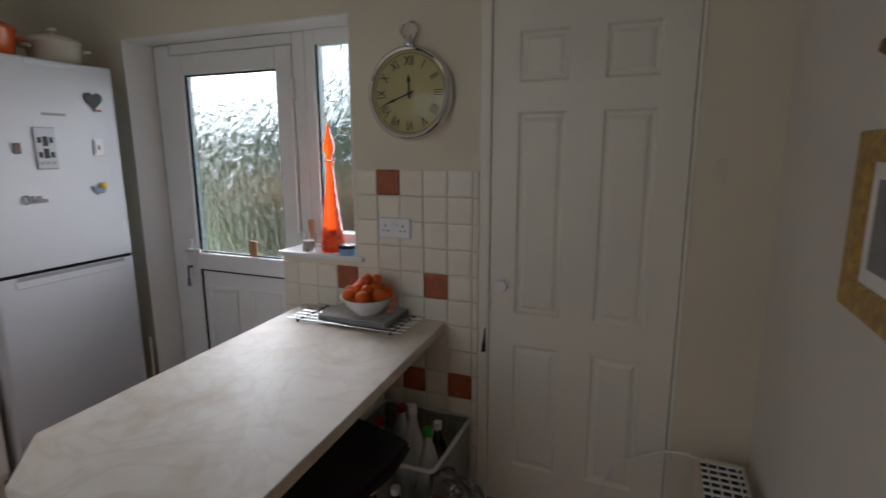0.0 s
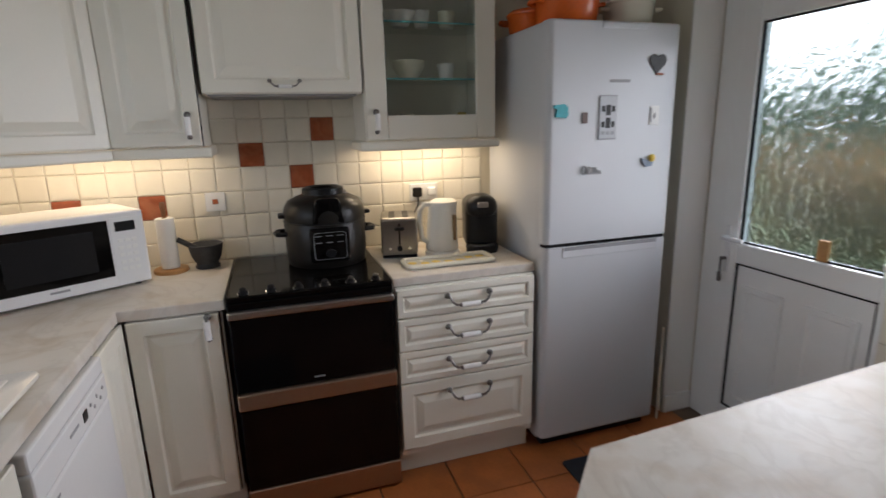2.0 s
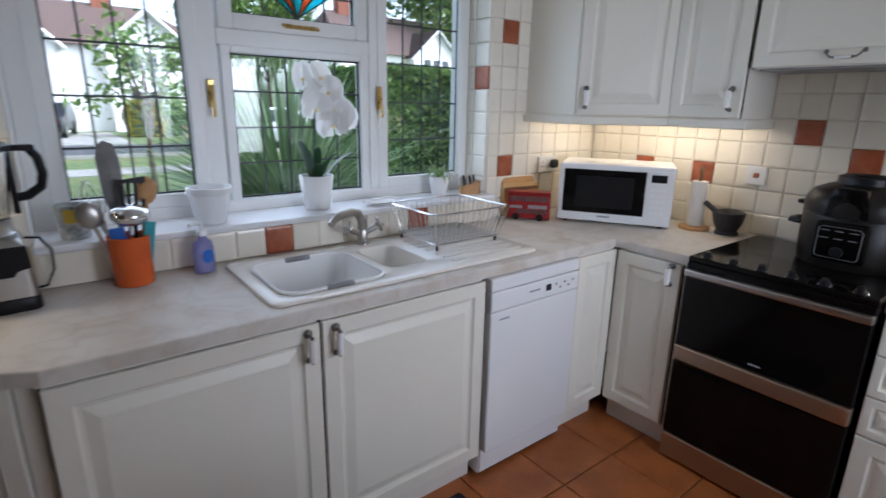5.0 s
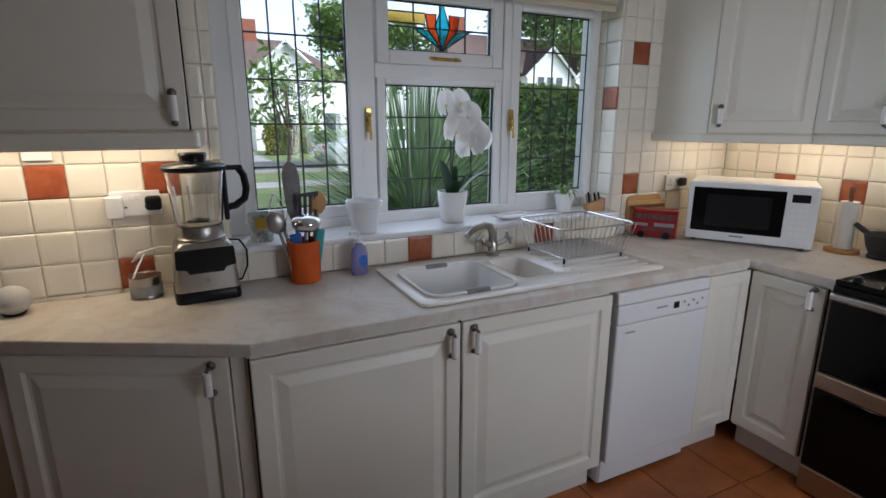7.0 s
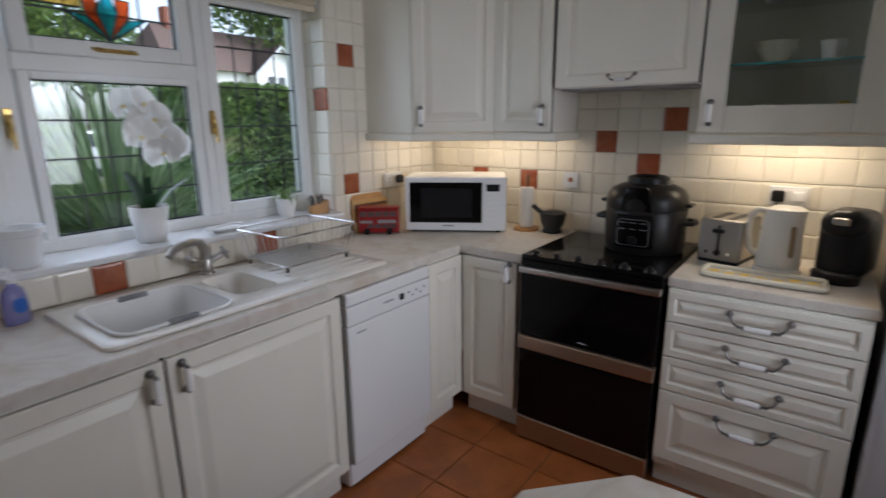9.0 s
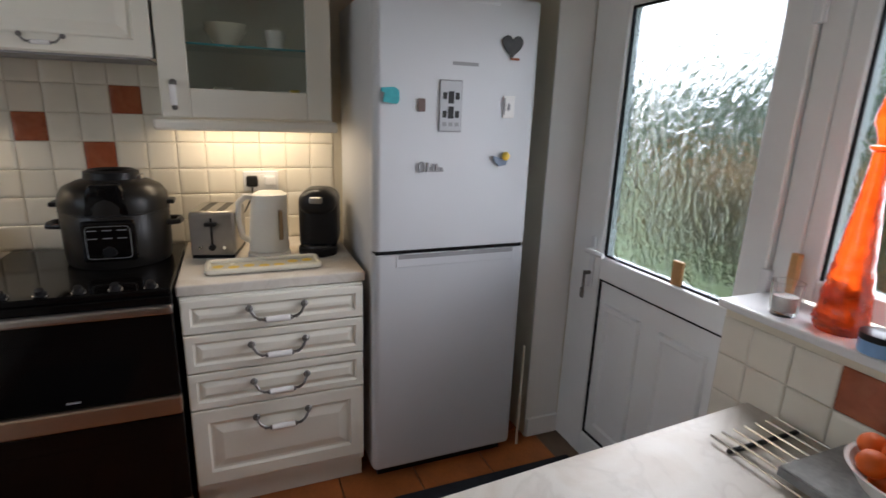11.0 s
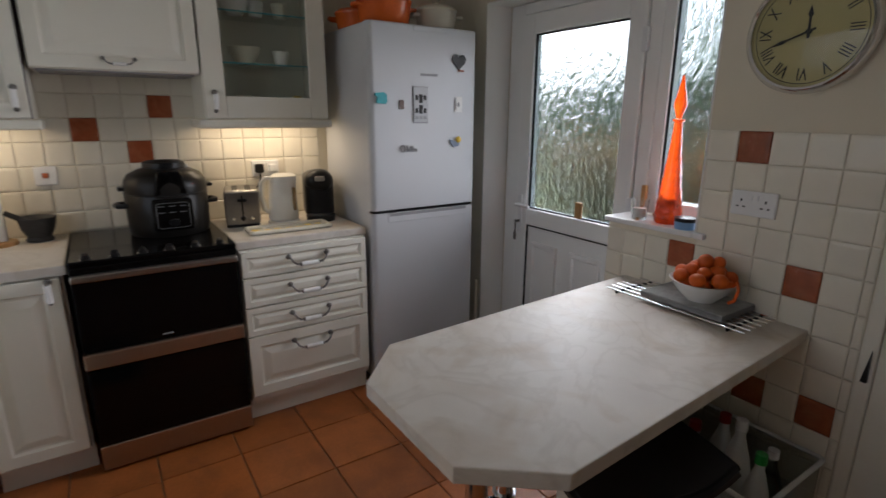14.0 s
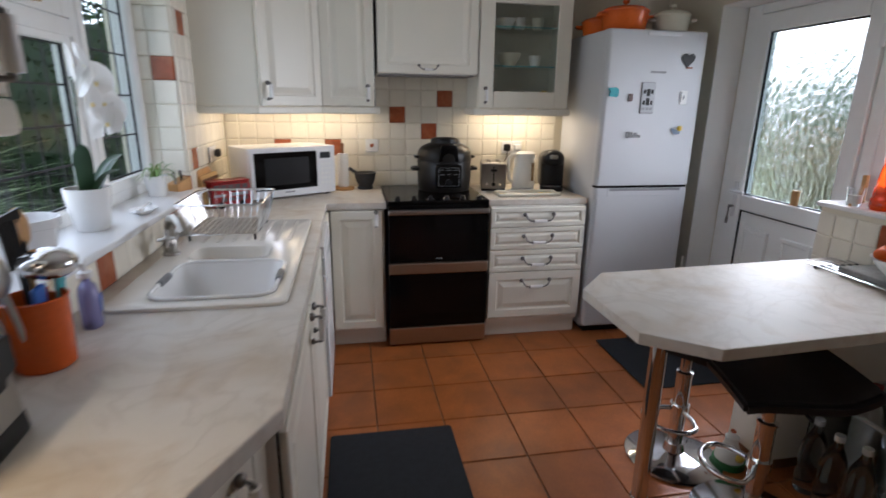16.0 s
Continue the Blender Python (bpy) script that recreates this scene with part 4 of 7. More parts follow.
def basin(x0, x1, y0, y1, r, z_top, z_bot, draft):
    own = bmesh.new()
    loops = []
    for ins, z, rr in ((0, z_top, r), (0.004, z_top - 0.006, r), (draft * 0.8, z_bot + 0.03, r), (draft + 0.012, z_bot + 0.006, r * 0.8), (draft + 0.035, z_bot, r * 0.6)):
        loops.append([own.verts.new((x, y, z)) for x, y in rrect(x0 + ins, x1 - ins, y0 + ins, y1 - ins, rr)])
    for a, b in zip(loops, loops[1:]):
        for i in range(len(a)):
            j = (i + 1) % len(a)
            own.faces.new((a[i], a[j], b[j], b[i]))
    own.faces.new(loops[-1])
    return own


sink = place("kitchen_sink", 0, 0, 0, 0, "cream ceramic one-and-a-half bowl sink with drainer", "sink")
B1, B2 = (-1.500, -1.135, -0.195, 0.160), (-1.715, -1.545, -0.195, 0.085)
part("rim", holed_plate(rrect(-2.180, -1.085, -0.285, 0.200, 0.035), [rrect(*B1, 0.06), rrect(*B2, 0.045)], 0.911, 0.922, 0.004), SINK, sink, smooth=True)
part("main_bowl", basin(*B1, 0.06, 0.9215, 0.745, 0.02), SINK, sink, smooth=True)
part("half_bowl", basin(*B2, 0.045, 0.9215, 0.800, 0.015), SINK, sink, smooth=True)
for i in range(7):
    yy = -0.20 + i * 0.055
    part("drainer_rib", bx(-2.13, -1.78, yy, yy + 0.016, 0.921, 0.9255, 0.002), SINK, sink)
tub = place("washing_up_bowl", 0, 0, 0.745, 0, "white plastic washing-up bowl with grey grips in the sink", "bowl")
part("basin", basin(-1.494, -1.141, -0.189, 0.154, 0.06, 0.180, 0.003, 0.035), CERAMIC, tub, smooth=True)
part("rim", tube([(x, y, 0.181) for x, y in rrect(-1.497, -1.138, -0.192, 0.157, 0.062)], 0.006, 8, closed=True), CERAMIC, tub, smooth=True)
for gy in (-0.190, 0.155):
    part("grip", bx(-1.365, -1.270, gy - 0.010, gy + 0.010, 0.172, 0.190, 0.006, 2), SLATE, tub, "grey soft grip")
part("waste", lathe([(0, 0.8015), (0.035, 0.8015), (0.038, 0.804), (0, 0.804)], 20, -1.63, -0.05), CHROME, sink, "chrome waste", True)
part("overflow", bx(-1.335, -1.255, -0.196, -0.190, 0.882, 0.890, 0.002), DARK_GREY, sink, "dark overflow slot")
part("overflow_plug", bx(-1.520, -1.500, -0.03, -0.01, 0.886, 0.915, 0.003), DARK_GREY, sink)

tap = place("mixer_tap", -1.625, -0.262, 0.922, 0, "brushed chrome mixer tap with cross-head handles", "tap")
part("body", lathe([(0, 0), (0.030, 0), (0.030, 0.008), (0.022, 0.014), (0.024, 0.045), (0.019, 0.06), (0, 0.062)], 24), STEEL, tap, smooth=True)
pts = [(0, 0, 0.05), (0.005, 0.005, 0.10), (0.03, 0.02, 0.135), (0.075, 0.045, 0.150), (0.125, 0.075, 0.148), (0.165, 0.095, 0.136), (0.185, 0.105, 0.120)]
part("spout", tube(pts, 0.019, 14, r_end=0.013), STEEL, tap, smooth=True)
for s in (-1, 1):
    hd = rod((s * 0.012, 0, 0.045), (s * 0.060, 0.012, 0.068), 0.013, 12)
    c = Vector((s * 0.072, 0.014, 0.075))
    rod(c + Vector((0.0, 0.030, 0.004)), c - Vector((0.0, 0.030, 0.004)), 0.006, 8, hd)
    rod(c + Vector((-s * 0.012, 0, 0.028)), c - Vector((-s * 0.012, 0, 0.028)), 0.006, 8, hd)
    ball(c.x, c.y, c.z, 0.013, 1, 1, 1, 2, hd)
    part("handle", hd, STEEL, tap, "cross-head handle", True)

rack = place("dish_rack", -1.965, -0.125, 0.9225, 0, "chrome wire dish rack with a mesh base", "dish rack")
rw, rd, rh = 0.165, 0.135, 0.150
part("top_rail", tube([(x, y, rh) for x, y in rrect(-rw - 0.03, rw + 0.03, -rd - 0.03, rd + 0.03, 0.04)], 0.0042, 8, closed=True), CHROME, rack, smooth=True)
part("base_rail", tube([(x, y, 0.025) for x, y in rrect(-rw, rw, -rd, rd, 0.02)], 0.003, 8, closed=True), CHROME, rack, smooth=True)
own = bmesh.new()
for i in range(15):
    xx = -rw + 2 * rw * i / 14
    for s in (-1, 1):
        rod((xx, s * rd, 0.025), (xx * 1.17, s * (rd + 0.03), rh), 0.0017, 5, own)
for i in range(11):
    yy = -rd + 2 * rd * i / 10
    for s in (-1, 1):
        rod((s * rw, yy, 0.025), (s * (rw + 0.03), yy * 1.2, rh), 0.0017, 5, own)
part("side_wire", own, CHROME, rack)["kind"] = "stuff"
own = bmesh.new()
for i in range(17):
    xx = -rw + 2 * rw * i / 16
    rod((xx, -rd, 0.025), (xx, rd, 0.025), 0.002, 5, own)
for i in range(13):
    yy = -rd + 2 * rd * i / 12
    rod((-rw, yy, 0.029), (rw, yy, 0.029), 0.002, 5, own)
part("base_mesh", own, STEEL, rack)["kind"] = "stuff"
for sx in (-1, 1):
    for sy in (-1, 1):
        part("foot", rod((sx * (rw - 0.01), sy * (rd - 0.01), 0.0), (sx * (rw - 0.01), sy * (rd - 0.01), 0.026), 0.005, 8), BLACK, rack, "black rubber foot")

soap = place("soap_bottle", -1.022, -0.268, 0.910, 20, "clear pump bottle of lilac hand soap", "soap dispenser")
part("bottle", lathe([(0, 0), (0.036, 0), (0.038, 0.01), (0.036, 0.085), (0.030, 0.105), (0.014, 0.120), (0.014, 0.128), (0, 0.128)], 24, squash=0.65), PURPLE, soap, smooth=True)
part("label", prism(rrect(-0.020, 0.020, 0.035, 0.082, 0.018), -0.0262, -0.0225, 0.001), BLUE, soap, "blue oval label", m=pose(0, 0, 0, 90, 0, 0))
pm = lathe([(0, 0.128), (0.017, 0.128), (0.017, 0.142), (0.006, 0.144), (0.006, 0.165), (0, 0.165)], 16)
tube([(0.0, 0.0, 0.165), (0.012, 0.0, 0.172), (0.042, 0.0, 0.168)], 0.0065, 8, pm)
part("pump", pm, GLOSS_WHITE, soap, "white pump head", True)

crock = place("utensil_crock", -0.812, -0.270, 0.910, 0, "orange stoneware crock full of utensils", "utensil holder")
part("pot", lathe([(0, 0), (0.052, 0), (0.056, 0.004), (0.061, 0.150), (0.063, 0.156), (0.059, 0.158), (0.056, 0.150), (0.051, 0.012), (0, 0.010)], 36), ORANGE, crock, smooth=True)


def utensil(name, x, y, rx, ry, builder, material, label, z=0.925, size=1.28):
    ob = thing(name, builder, material, label=label, category=name.replace("_", " "), group="utensils in the crock", smooth=True)
    ob.matrix_basis = pose(x - 0.012, y - 0.020, z, rx, ry, 0) @ Matrix.Scale(size, 4)


b = rod((0, 0, 0), (0, 0, 0.17), 0.006, 8)
blade_o = [(-0.014, 0.165), (0.014, 0.165), (0.024, 0.20), (0.026, 0.29), (0.020, 0.322), (0.004, 0.336), (-0.016, 0.326), (-0.024, 0.29), (-0.022, 0.20)]
merge(b, prism([(x, z) for x, z in blade_o], -0.003, 0.003, 0.002))
for v in b.verts:
    if abs(v.co.z) < 0.004 and v.co.y > 0.1:
        v.co.y, v.co.z = v.co.z, v.co.y
utensil("spatula", -0.795, -0.285, 6, 2, b, SLATE, "grey silicone spatula standing in the crock")
head = holed_plate([(-0.030, 0.0), (0.030, 0.0), (0.036, 0.085), (-0.036, 0.095)], [[(x0, 0.012), (x0, 0.078), (x0 + 0.007, 0.078), (x0 + 0.007, 0.012)] for x0 in (-0.021, -0.0035, 0.014)], -0.002, 0.002)
for v in head.verts:
    v.co = Vector((v.co.x * 0.85, -v.co.z, v.co.y + 0.155))
b = rod((0, 0, 0), (0, 0, 0.160), 0.006, 8)
merge(b, head)
utensil("slotted_turner", -0.815, -0.262, 4, -3, b, BLACK, "black slotted turner standing in the crock")
b = rod((0, 0, 0), (0, 0, 0.18), 0.006, 8)
ball(0, 0, 0.21, 0.034, 1, 0.35, 1.2, 2, b)
utensil("serving_spoon", -0.765, -0.250, 0, 15, b, STEEL, "steel serving spoon leaning in the crock", size=1.05)
b = rod((0, 0, 0), (0, 0, 0.15), 0.006, 8)
for k in range(5):
    a = math.pi * k / 5
    tube([(0.028 * math.sin(math.pi * i / 10) * math.cos(a), 0.028 * math.sin(math.pi * i / 10) * math.sin(a), 0.15 + 0.10 * i / 10) for i in range(11)] , 0.0012, 5, b)
utensil("balloon_whisk", -0.780, -0.280, 8, 12, b, CHROME, "wire balloon whisk leaning in the crock")
b = rod((0, 0, 0), (0, 0, 0.19), 0.007, 8)
ball(0, 0, 0.215, 0.026, 1, 0.4, 1.4, 2, b)
utensil("wooden_spoon", -0.830, -0.265, 5, -8, b, WOOD, "pale wooden spoon leaning in the crock")
b = rod((0, 0, 0), (0, 0, 0.15), 0.006, 8)
ball(0, 0, 0.165, 0.042, 1, 1, 0.62, 3, b)
utensil("ladle", -0.800, -0.225, -3, -2, b, CHROME, "shiny steel ladle turned down in the crock")
b = bx(-0.022, 0.022, -0.006, 0.006, 0.05, 0.185, 0.004)
utensil("blue_spatula", -0.785, -0.232, -4, 6, b, BLUE, "blue plastic spatula in the crock", size=0.95)
b = bx(-0.016, 0.016, -0.005, 0.005, 0.05, 0.195, 0.004)
utensil("teal_spatula", -0.832, -0.232, -3, -9, b, TEAL, "teal spatula in the crock", size=0.95)

# ---------------------------------------------------------------- things on the window sill
SZ = 1.046
pot = place("planter", -1.095, -0.420, SZ, 0, "empty white plastic plant pot on the sill", "plant pot")
part("pot", lathe([(0, 0), (0.048, 0), (0.051, 0.004), (0.070, 0.105), (0.076, 0.107), (0.077, 0.130), (0.072, 0.130), (0.068, 0.105), (0.046, 0.008), (0, 0.008)], 40), GLOSS_WHITE, pot, smooth=True)

mug = place("patterned_tumbler", -0.685, -0.415, SZ, 0, "grey patterned tumbler with yellow motif on sill", "tumbler")
part("cup", lathe([(0, 0), (0.038, 0), (0.041, 0.004), (0.048, 0.108), (0.045, 0.108), (0.037, 0.008), (0, 0.008)], 32), mat("grey_printed_glaze", (0.42, 0.44, 0.42), 0.25, var=0.75, scale=55, bscale=30), mug, smooth=True)
part("motif", bx(-0.030, 0.026, 0.0435, 0.0470, 0.055, 0.098, 0.002), YELLOW, mug, "yellow printed patch")


def blade(own, base, tip, width, sag, n=6, fold=0.25):
    """An arching strap leaf."""
    a, b = Vector(base), Vector(tip)
    side = (b - a).cross(Vector((0, 0, 1)))
    side = side.normalized() if side.length > 1e-4 else Vector((1, 0, 0))
    prev = None
    for i in range(n + 1):
        t = i / n
        p = a.lerp(b, t) + Vector((0, 0, sag * 4 * t * (1 - t)))
        w = width * (0.55 + 0.9 * t) * (1 - t) ** 0.6 if t < 1 else 0.0
        w = max(w, width * 0.04)
        row = [own.verts.new(p - side * w), own.verts.new(p - Vector((0, 0, w * fold))), own.verts.new(p + side * w)]
        if prev:
            own.faces.new((prev[0], prev[1], row[1], row[0]))
            own.faces.new((prev[1], prev[2], row[2], row[1]))
        prev = row


orchid = place("potted_orchid", -1.525, -0.460, SZ, 0, "white orchid in bloom in a white pot", "potted plant")
part("pot", lathe([(0, 0), (0.046, 0), (0.052, 0.006), (0.066, 0.105), (0.069, 0.140), (0.064, 0.140), (0.060, 0.105), (0, 0.10)], 36), CERAMIC, orchid, smooth=True)
part("soil", lathe([(0, 0.122), (0.061, 0.122)], 24), DARK_WOOD, orchid)
for tx, ty, tz, w in ((-0.150, 0.06, 0.235, 0.040), (0.085, 0.045, 0.285, 0.038), (0.03, 0.12, 0.20, 0.030), (-0.03, -0.03, 0.25, 0.026), (-0.06, 0.09, 0.235, 0.028)):
    own = bmesh.new()
    blade(own, (tx * 0.1, ty * 0.1, 0.105), (tx, ty, tz), w, 0.03, 8, 0.4)
    part("leaf", own, LEAF, orchid, smooth=True)
stem_pts = [(0, 0, 0.10), (0.006, 0.0, 0.22), (-0.004, 0.006, 0.34), (0.0, 0.012, 0.43), (0.02, 0.02, 0.475), (0.05, 0.03, 0.48)]
part("stem", tube(stem_pts, 0.0035, 8), LEAF, orchid, smooth=True)
rng = random.Random(5)
PETAL_T = foliage("orchid_petal_white", (0.80, 0.80, 0.78), (0.86, 0.85, 0.83), 0.3)
fl = [(0.050, 0.030, 0.470), (-0.005, 0.040, 0.478), (0.035, 0.050, 0.420), (-0.025, 0.052, 0.425), (0.020, 0.055, 0.365), (-0.040, 0.058, 0.365), (-0.085, 0.050, 0.318), (-0.035, 0.060, 0.305), (-0.065, 0.054, 0.345)]
for fx, fy, fz in fl:
    fx, fz = fx * 1.25 - 0.01, fz * 1.06 + 0.02
    own = bmesh.new()
    up_m = pose(0, 0, 0, rng.uniform(-25, 25), rng.uniform(-20, 20), rng.uniform(-40, 40))
    for k, (ang_p, ln, wd) in enumerate(((90, 0.060, 0.036), (210, 0.056, 0.034), (330, 0.056, 0.034), (15, 0.066, 0.058), (165, 0.066, 0.058))):
        ca, sa = math.cos(radians(ang_p)), math.sin(radians(ang_p))
        c = own.verts.new(up_m @ Vector((0, 0, 0)))
        rim = []
        for i in range(7):
            q = -1 + 2 * i / 6
            rr = ln * (1 - 0.16 * q * q)
            lx, lz = rr * (1 - abs(q) ** 2.5 * 0.42), wd * q
            rim.append(own.verts.new(up_m @ Vector((ca * lx - sa * lz, 0.008 * (1 - q * q) + 0.002 * k, sa * lx + ca * lz))))
        for i in range(6):
            own.faces.new((c, rim[i], rim[i + 1]))
    f = part("flower", own, PETAL_T, orchid, "white moth orchid flower", True, pose(fx, fy, fz))
    part("lip", ball(0, 0.010, -0.006, 0.0085, 1.0, 0.6, 1, 1), LIP, f, "yellow flower centre", True)

spider = place("spider_plant", -2.170, -0.470, SZ, 0, "small spider plant in a white pot on the sill", "potted plant")
part("pot", lathe([(0, 0), (0.034, 0), (0.048, 0.085), (0.050, 0.092), (0.046, 0.092), (0.032, 0.01), (0, 0.01)], 28), CERAMIC, spider, smooth=True)
SPIDER = mat("variegated_leaf", (0.18, 0.28, 0.08), 0.45, var=0.35, scale=60)
rng = random.Random(8)
for k in range(24):
    a, ln = rng.uniform(0, 6.28), rng.uniform(0.06, 0.12)
    own = bmesh.new()
    blade(own, (0.01 * math.cos(a), 0.01 * math.sin(a), 0.085), (ln * math.cos(a), ln * math.sin(a), rng.uniform(0.06, 0.14)), 0.006, rng.uniform(0.02, 0.05), 5)
    part("leaf", own, SPIDER, spider, smooth=True)

block = place("knife_block", -2.325, -0.420, SZ, 155, "small wooden knife block holding dark-handled knives", "knife block")
part("block", prism([(-0.045, 0), (0.045, 0), (0.045, 0.065), (-0.045, 0.035)], -0.03, 0.03, 0.003), WOOD, block, m=pose(0, 0, 0, 90, 0, 0))
part("side", bx(0.0455, 0.0485, -0.03, 0.03, 0.0, 0.066), TILE_RED, block, "reddish end board")
for i in range(6):
    x = -0.036 + i * 0.014
    part("knife_handle", rod((x, -0.015 + 0.012 * (i % 3), 0.03), (x - 0.012, -0.015 + 0.012 * (i % 3), 0.085 + 0.008 * (i % 2)), 0.005, 8), BLACK if i % 2 else STEEL, block, smooth=True)

dish_m = lathe([(0, 0.0), (0.05, 0.0), (0.055, 0.004), (0.075, 0.012), (0.075, 0.015), (0.052, 0.008), (0, 0.006)], 32, squash=0.6)
thing("spoon_rest", dish_m, CERAMIC, -1.80, -0.40, SZ, 0, "white ceramic spoon rest lying on the sill", "spoon rest", smooth=True)
b = tube([(-0.09, 0, 0.012), (-0.03, 0.005, 0.022), (0.06, 0, 0.018)], 0.006, 8)
ball(0.08, 0, 0.016, 0.02, 1.3, 0.8, 0.4, 2, b)
thing("spoon", b, GLOSS_WHITE, -1.80, -0.395, SZ + 0.008, 8, "white plastic spoon on the rest", "spoon", smooth=True)

# ---------------------------------------------------------------- left worktop: blender, tin, speaker, sockets
bl = place("blender", -0.472, -0.258, 0.910, 184, "steel and black jug blender on the worktop", "blender")


def tapered(rows, r):
    """A block of rounded-rectangle sections (half width, half depth, z)."""
    own = bmesh.new()
    loops = [[own.verts.new((x, y, z)) for x, y in rrect(-w, w, -d, d, r)] for w, d, z in rows]
    for p, q in zip(loops, loops[1:]):
        for i in range(len(p)):
            j = (i + 1) % len(p)
            own.faces.new((p[i], p[j], q[j], q[i]))
    own.faces.new(loops[0])
    own.faces.new(loops[-1])
    bmesh.ops.recalc_face_normals(own, faces=own.faces[:])
    return own


part("motor_base", tapered([(0.098, 0.088, 0.034), (0.098, 0.088, 0.05), (0.092, 0.084, 0.13), (0.088, 0.082, 0.178), (0.078, 0.074, 0.196), (0.070, 0.068, 0.200)], 0.020), STEEL, bl, "brushed steel motor base", True)
part("foot_band", tapered([(0.100, 0.090, 0.0), (0.102, 0.092, 0.006), (0.100, 0.090, 0.036), (0.097, 0.087, 0.040)], 0.022), BLACK, bl, smooth=True)
part("control_panel", prism([(-0.089, 0.180), (-0.092, 0.118), (-0.060, 0.112), (-0.052, 0.098), (0.052, 0.098), (0.060, 0.112), (0.092, 0.118), (0.089, 0.180)], 0.070, 0.090, 0.004), BLACK, bl, "glossy black control panel", m=pose(0, 0, 0, 90, 0, 0))
part("dial", lathe([(0, 0), (0.007, 0), (0.007, 0.003), (0, 0.003)], 12), GREY_PRINT, bl, m=pose(0, -0.0875, 0.075, 90, 0, 0))
part("collar", lathe([(0.060, 0.198), (0.076, 0.200), (0.078, 0.206), (0.072, 0.214), (0.072, 0.246), (0.066, 0.250), (0, 0.250)], 36), STEEL, bl, smooth=True)
jug = lathe([(0, 0.252), (0.070, 0.252), (0.074, 0.258), (0.086, 0.39), (0.090, 0.425), (0.086, 0.425), (0.082, 0.39), (0.069, 0.264), (0, 0.262)], 40)
j = part("jug", jug, CLEAR, bl, "clear glass jug", True)
for a in (-150, -110, -70, -30):
    ca, sa = math.cos(radians(a)), math.sin(radians(a))
    part("rib", tube([(0.069 * ca, 0.069 * sa, 0.275), (0.074 * ca, 0.074 * sa, 0.33), (0.079 * ca, 0.079 * sa, 0.385)], 0.004, 6), CLEAR, j, smooth=True)
part("blades", lathe([(0, 0.263), (0.040, 0.263), (0.036, 0.270), (0, 0.278)], 16), BLACK, j)
part("lid", lathe([(0, 0.424), (0.084, 0.424), (0.098, 0.428), (0.099, 0.440), (0.090, 0.448), (0.060, 0.452), (0.042, 0.455), (0.040, 0.462), (0.044, 0.478), (0.040, 0.484), (0.0, 0.486)], 36), BLACK, bl, smooth=True)
hd = bx(0.080, 0.150, -0.016, 0.016, 0.424, 0.440, 0.006, 2)
bx(0.080, 0.096, -0.014, 0.014, 0.255, 0.425, 0.006, 2, hd)
tube([(0.135, 0, 0.432), (0.152, 0, 0.405), (0.158, 0, 0.36), (0.150, 0, 0.325), (0.118, 0, 0.302), (0.090, 0, 0.298)], 0.0125, 10, hd)
part("jug_handle", hd, BLACK, bl, "black D-shaped handle")
part("power_cord", tube([(0.09, 0.05, 0.175), (0.125, 0.05, 0.17), (0.148, 0.05, 0.13), (0.146, 0.05, 0.07), (0.125, 0.06, 0.02), (0.06, 0.09, 0.006)], 0.0035, 8), BLACK, bl, smooth=True)

tin = place("food_tin", -0.285, -0.318, 0.910, 0, "short silver food tin with printed band", "tin")
part("can", lathe([(0, 0), (0.050, 0), (0.051, 0.003), (0.049, 0.006), (0.049, 0.070), (0.051, 0.074), (0.050, 0.077), (0.046, 0.074), (0, 0.072)], 36), STEEL, tin, smooth=True)
part("paper_band", lathe([(0.0495, 0.012), (0.0502, 0.013), (0.0502, 0.045), (0.0495, 0.046)], 36), GREY_PRINT, tin, smooth=True)
tube_w = tube([(-0.255, -0.27, 0.99), (-0.270, -0.30, 1.02), (-0.29, -0.33, 1.055), (-0.25, -0.34, 1.03), (-0.275, -0.33, 1.06), (-0.33, -0.36, 1.07), (-0.40, -0.375, 1.06)], 0.0035, 6)
thing("white_cable", tube_w, GLOSS_WHITE, label="coiled white charging cable above the tin", category="cable", smooth=True)
sp = place("smart_speaker", 0.075, -0.300, 0.910, 0, "round pale grey fabric smart speaker", "speaker")
part("body", ball(0, 0, 0.046, 0.050, 1, 1, 0.92, 3), mat("pale_speaker_mesh", (0.55, 0.54, 0.52), 0.9, var=0.15, scale=200, bump=0.4, bscale=500), sp, smooth=True)
part("base_ring", lathe([(0, 0), (0.028, 0), (0.032, 0.006), (0, 0.008)], 24), DARK_GREY, sp, smooth=True)


def socket(name, x, y, z, rz, w, label, double=True, switch_red=False):
    s = place(name, x, y, z, rz, label, "socket")
    part("faceplate", bx(-w / 2, w / 2, -0.020, -0.0085, -0.043, 0.043, 0.004, 2), GLOSS_WHITE, s)
    if switch_red:
        part("switch_rocker", bx(-0.012, 0.012, -0.024, -0.019, -0.010, 0.012, 0.002), TILE_RED, s, "red cooker switch")
        return s
    for cx in ((-w * 0.27, w * 0.27) if double else (0,)):
        for dx, dz, hw, hh in ((0, 0.010, 0.0028, 0.005), (-0.011, -0.012, 0.0045, 0.0025), (0.011, -0.012, 0.0045, 0.0025)):
            part("pin_hole", bx(cx + dx - hw, cx + dx + hw, -0.0206, -0.0198, dz - hh, dz + hh), BLACK, s)
    for cx in (-0.010, 0.010):
        part("rocker", bx(cx - 0.006, cx + 0.006, -0.0235, -0.0195, 0.012, 0.030, 0.001), GLOSS_WHITE, s)
    return s


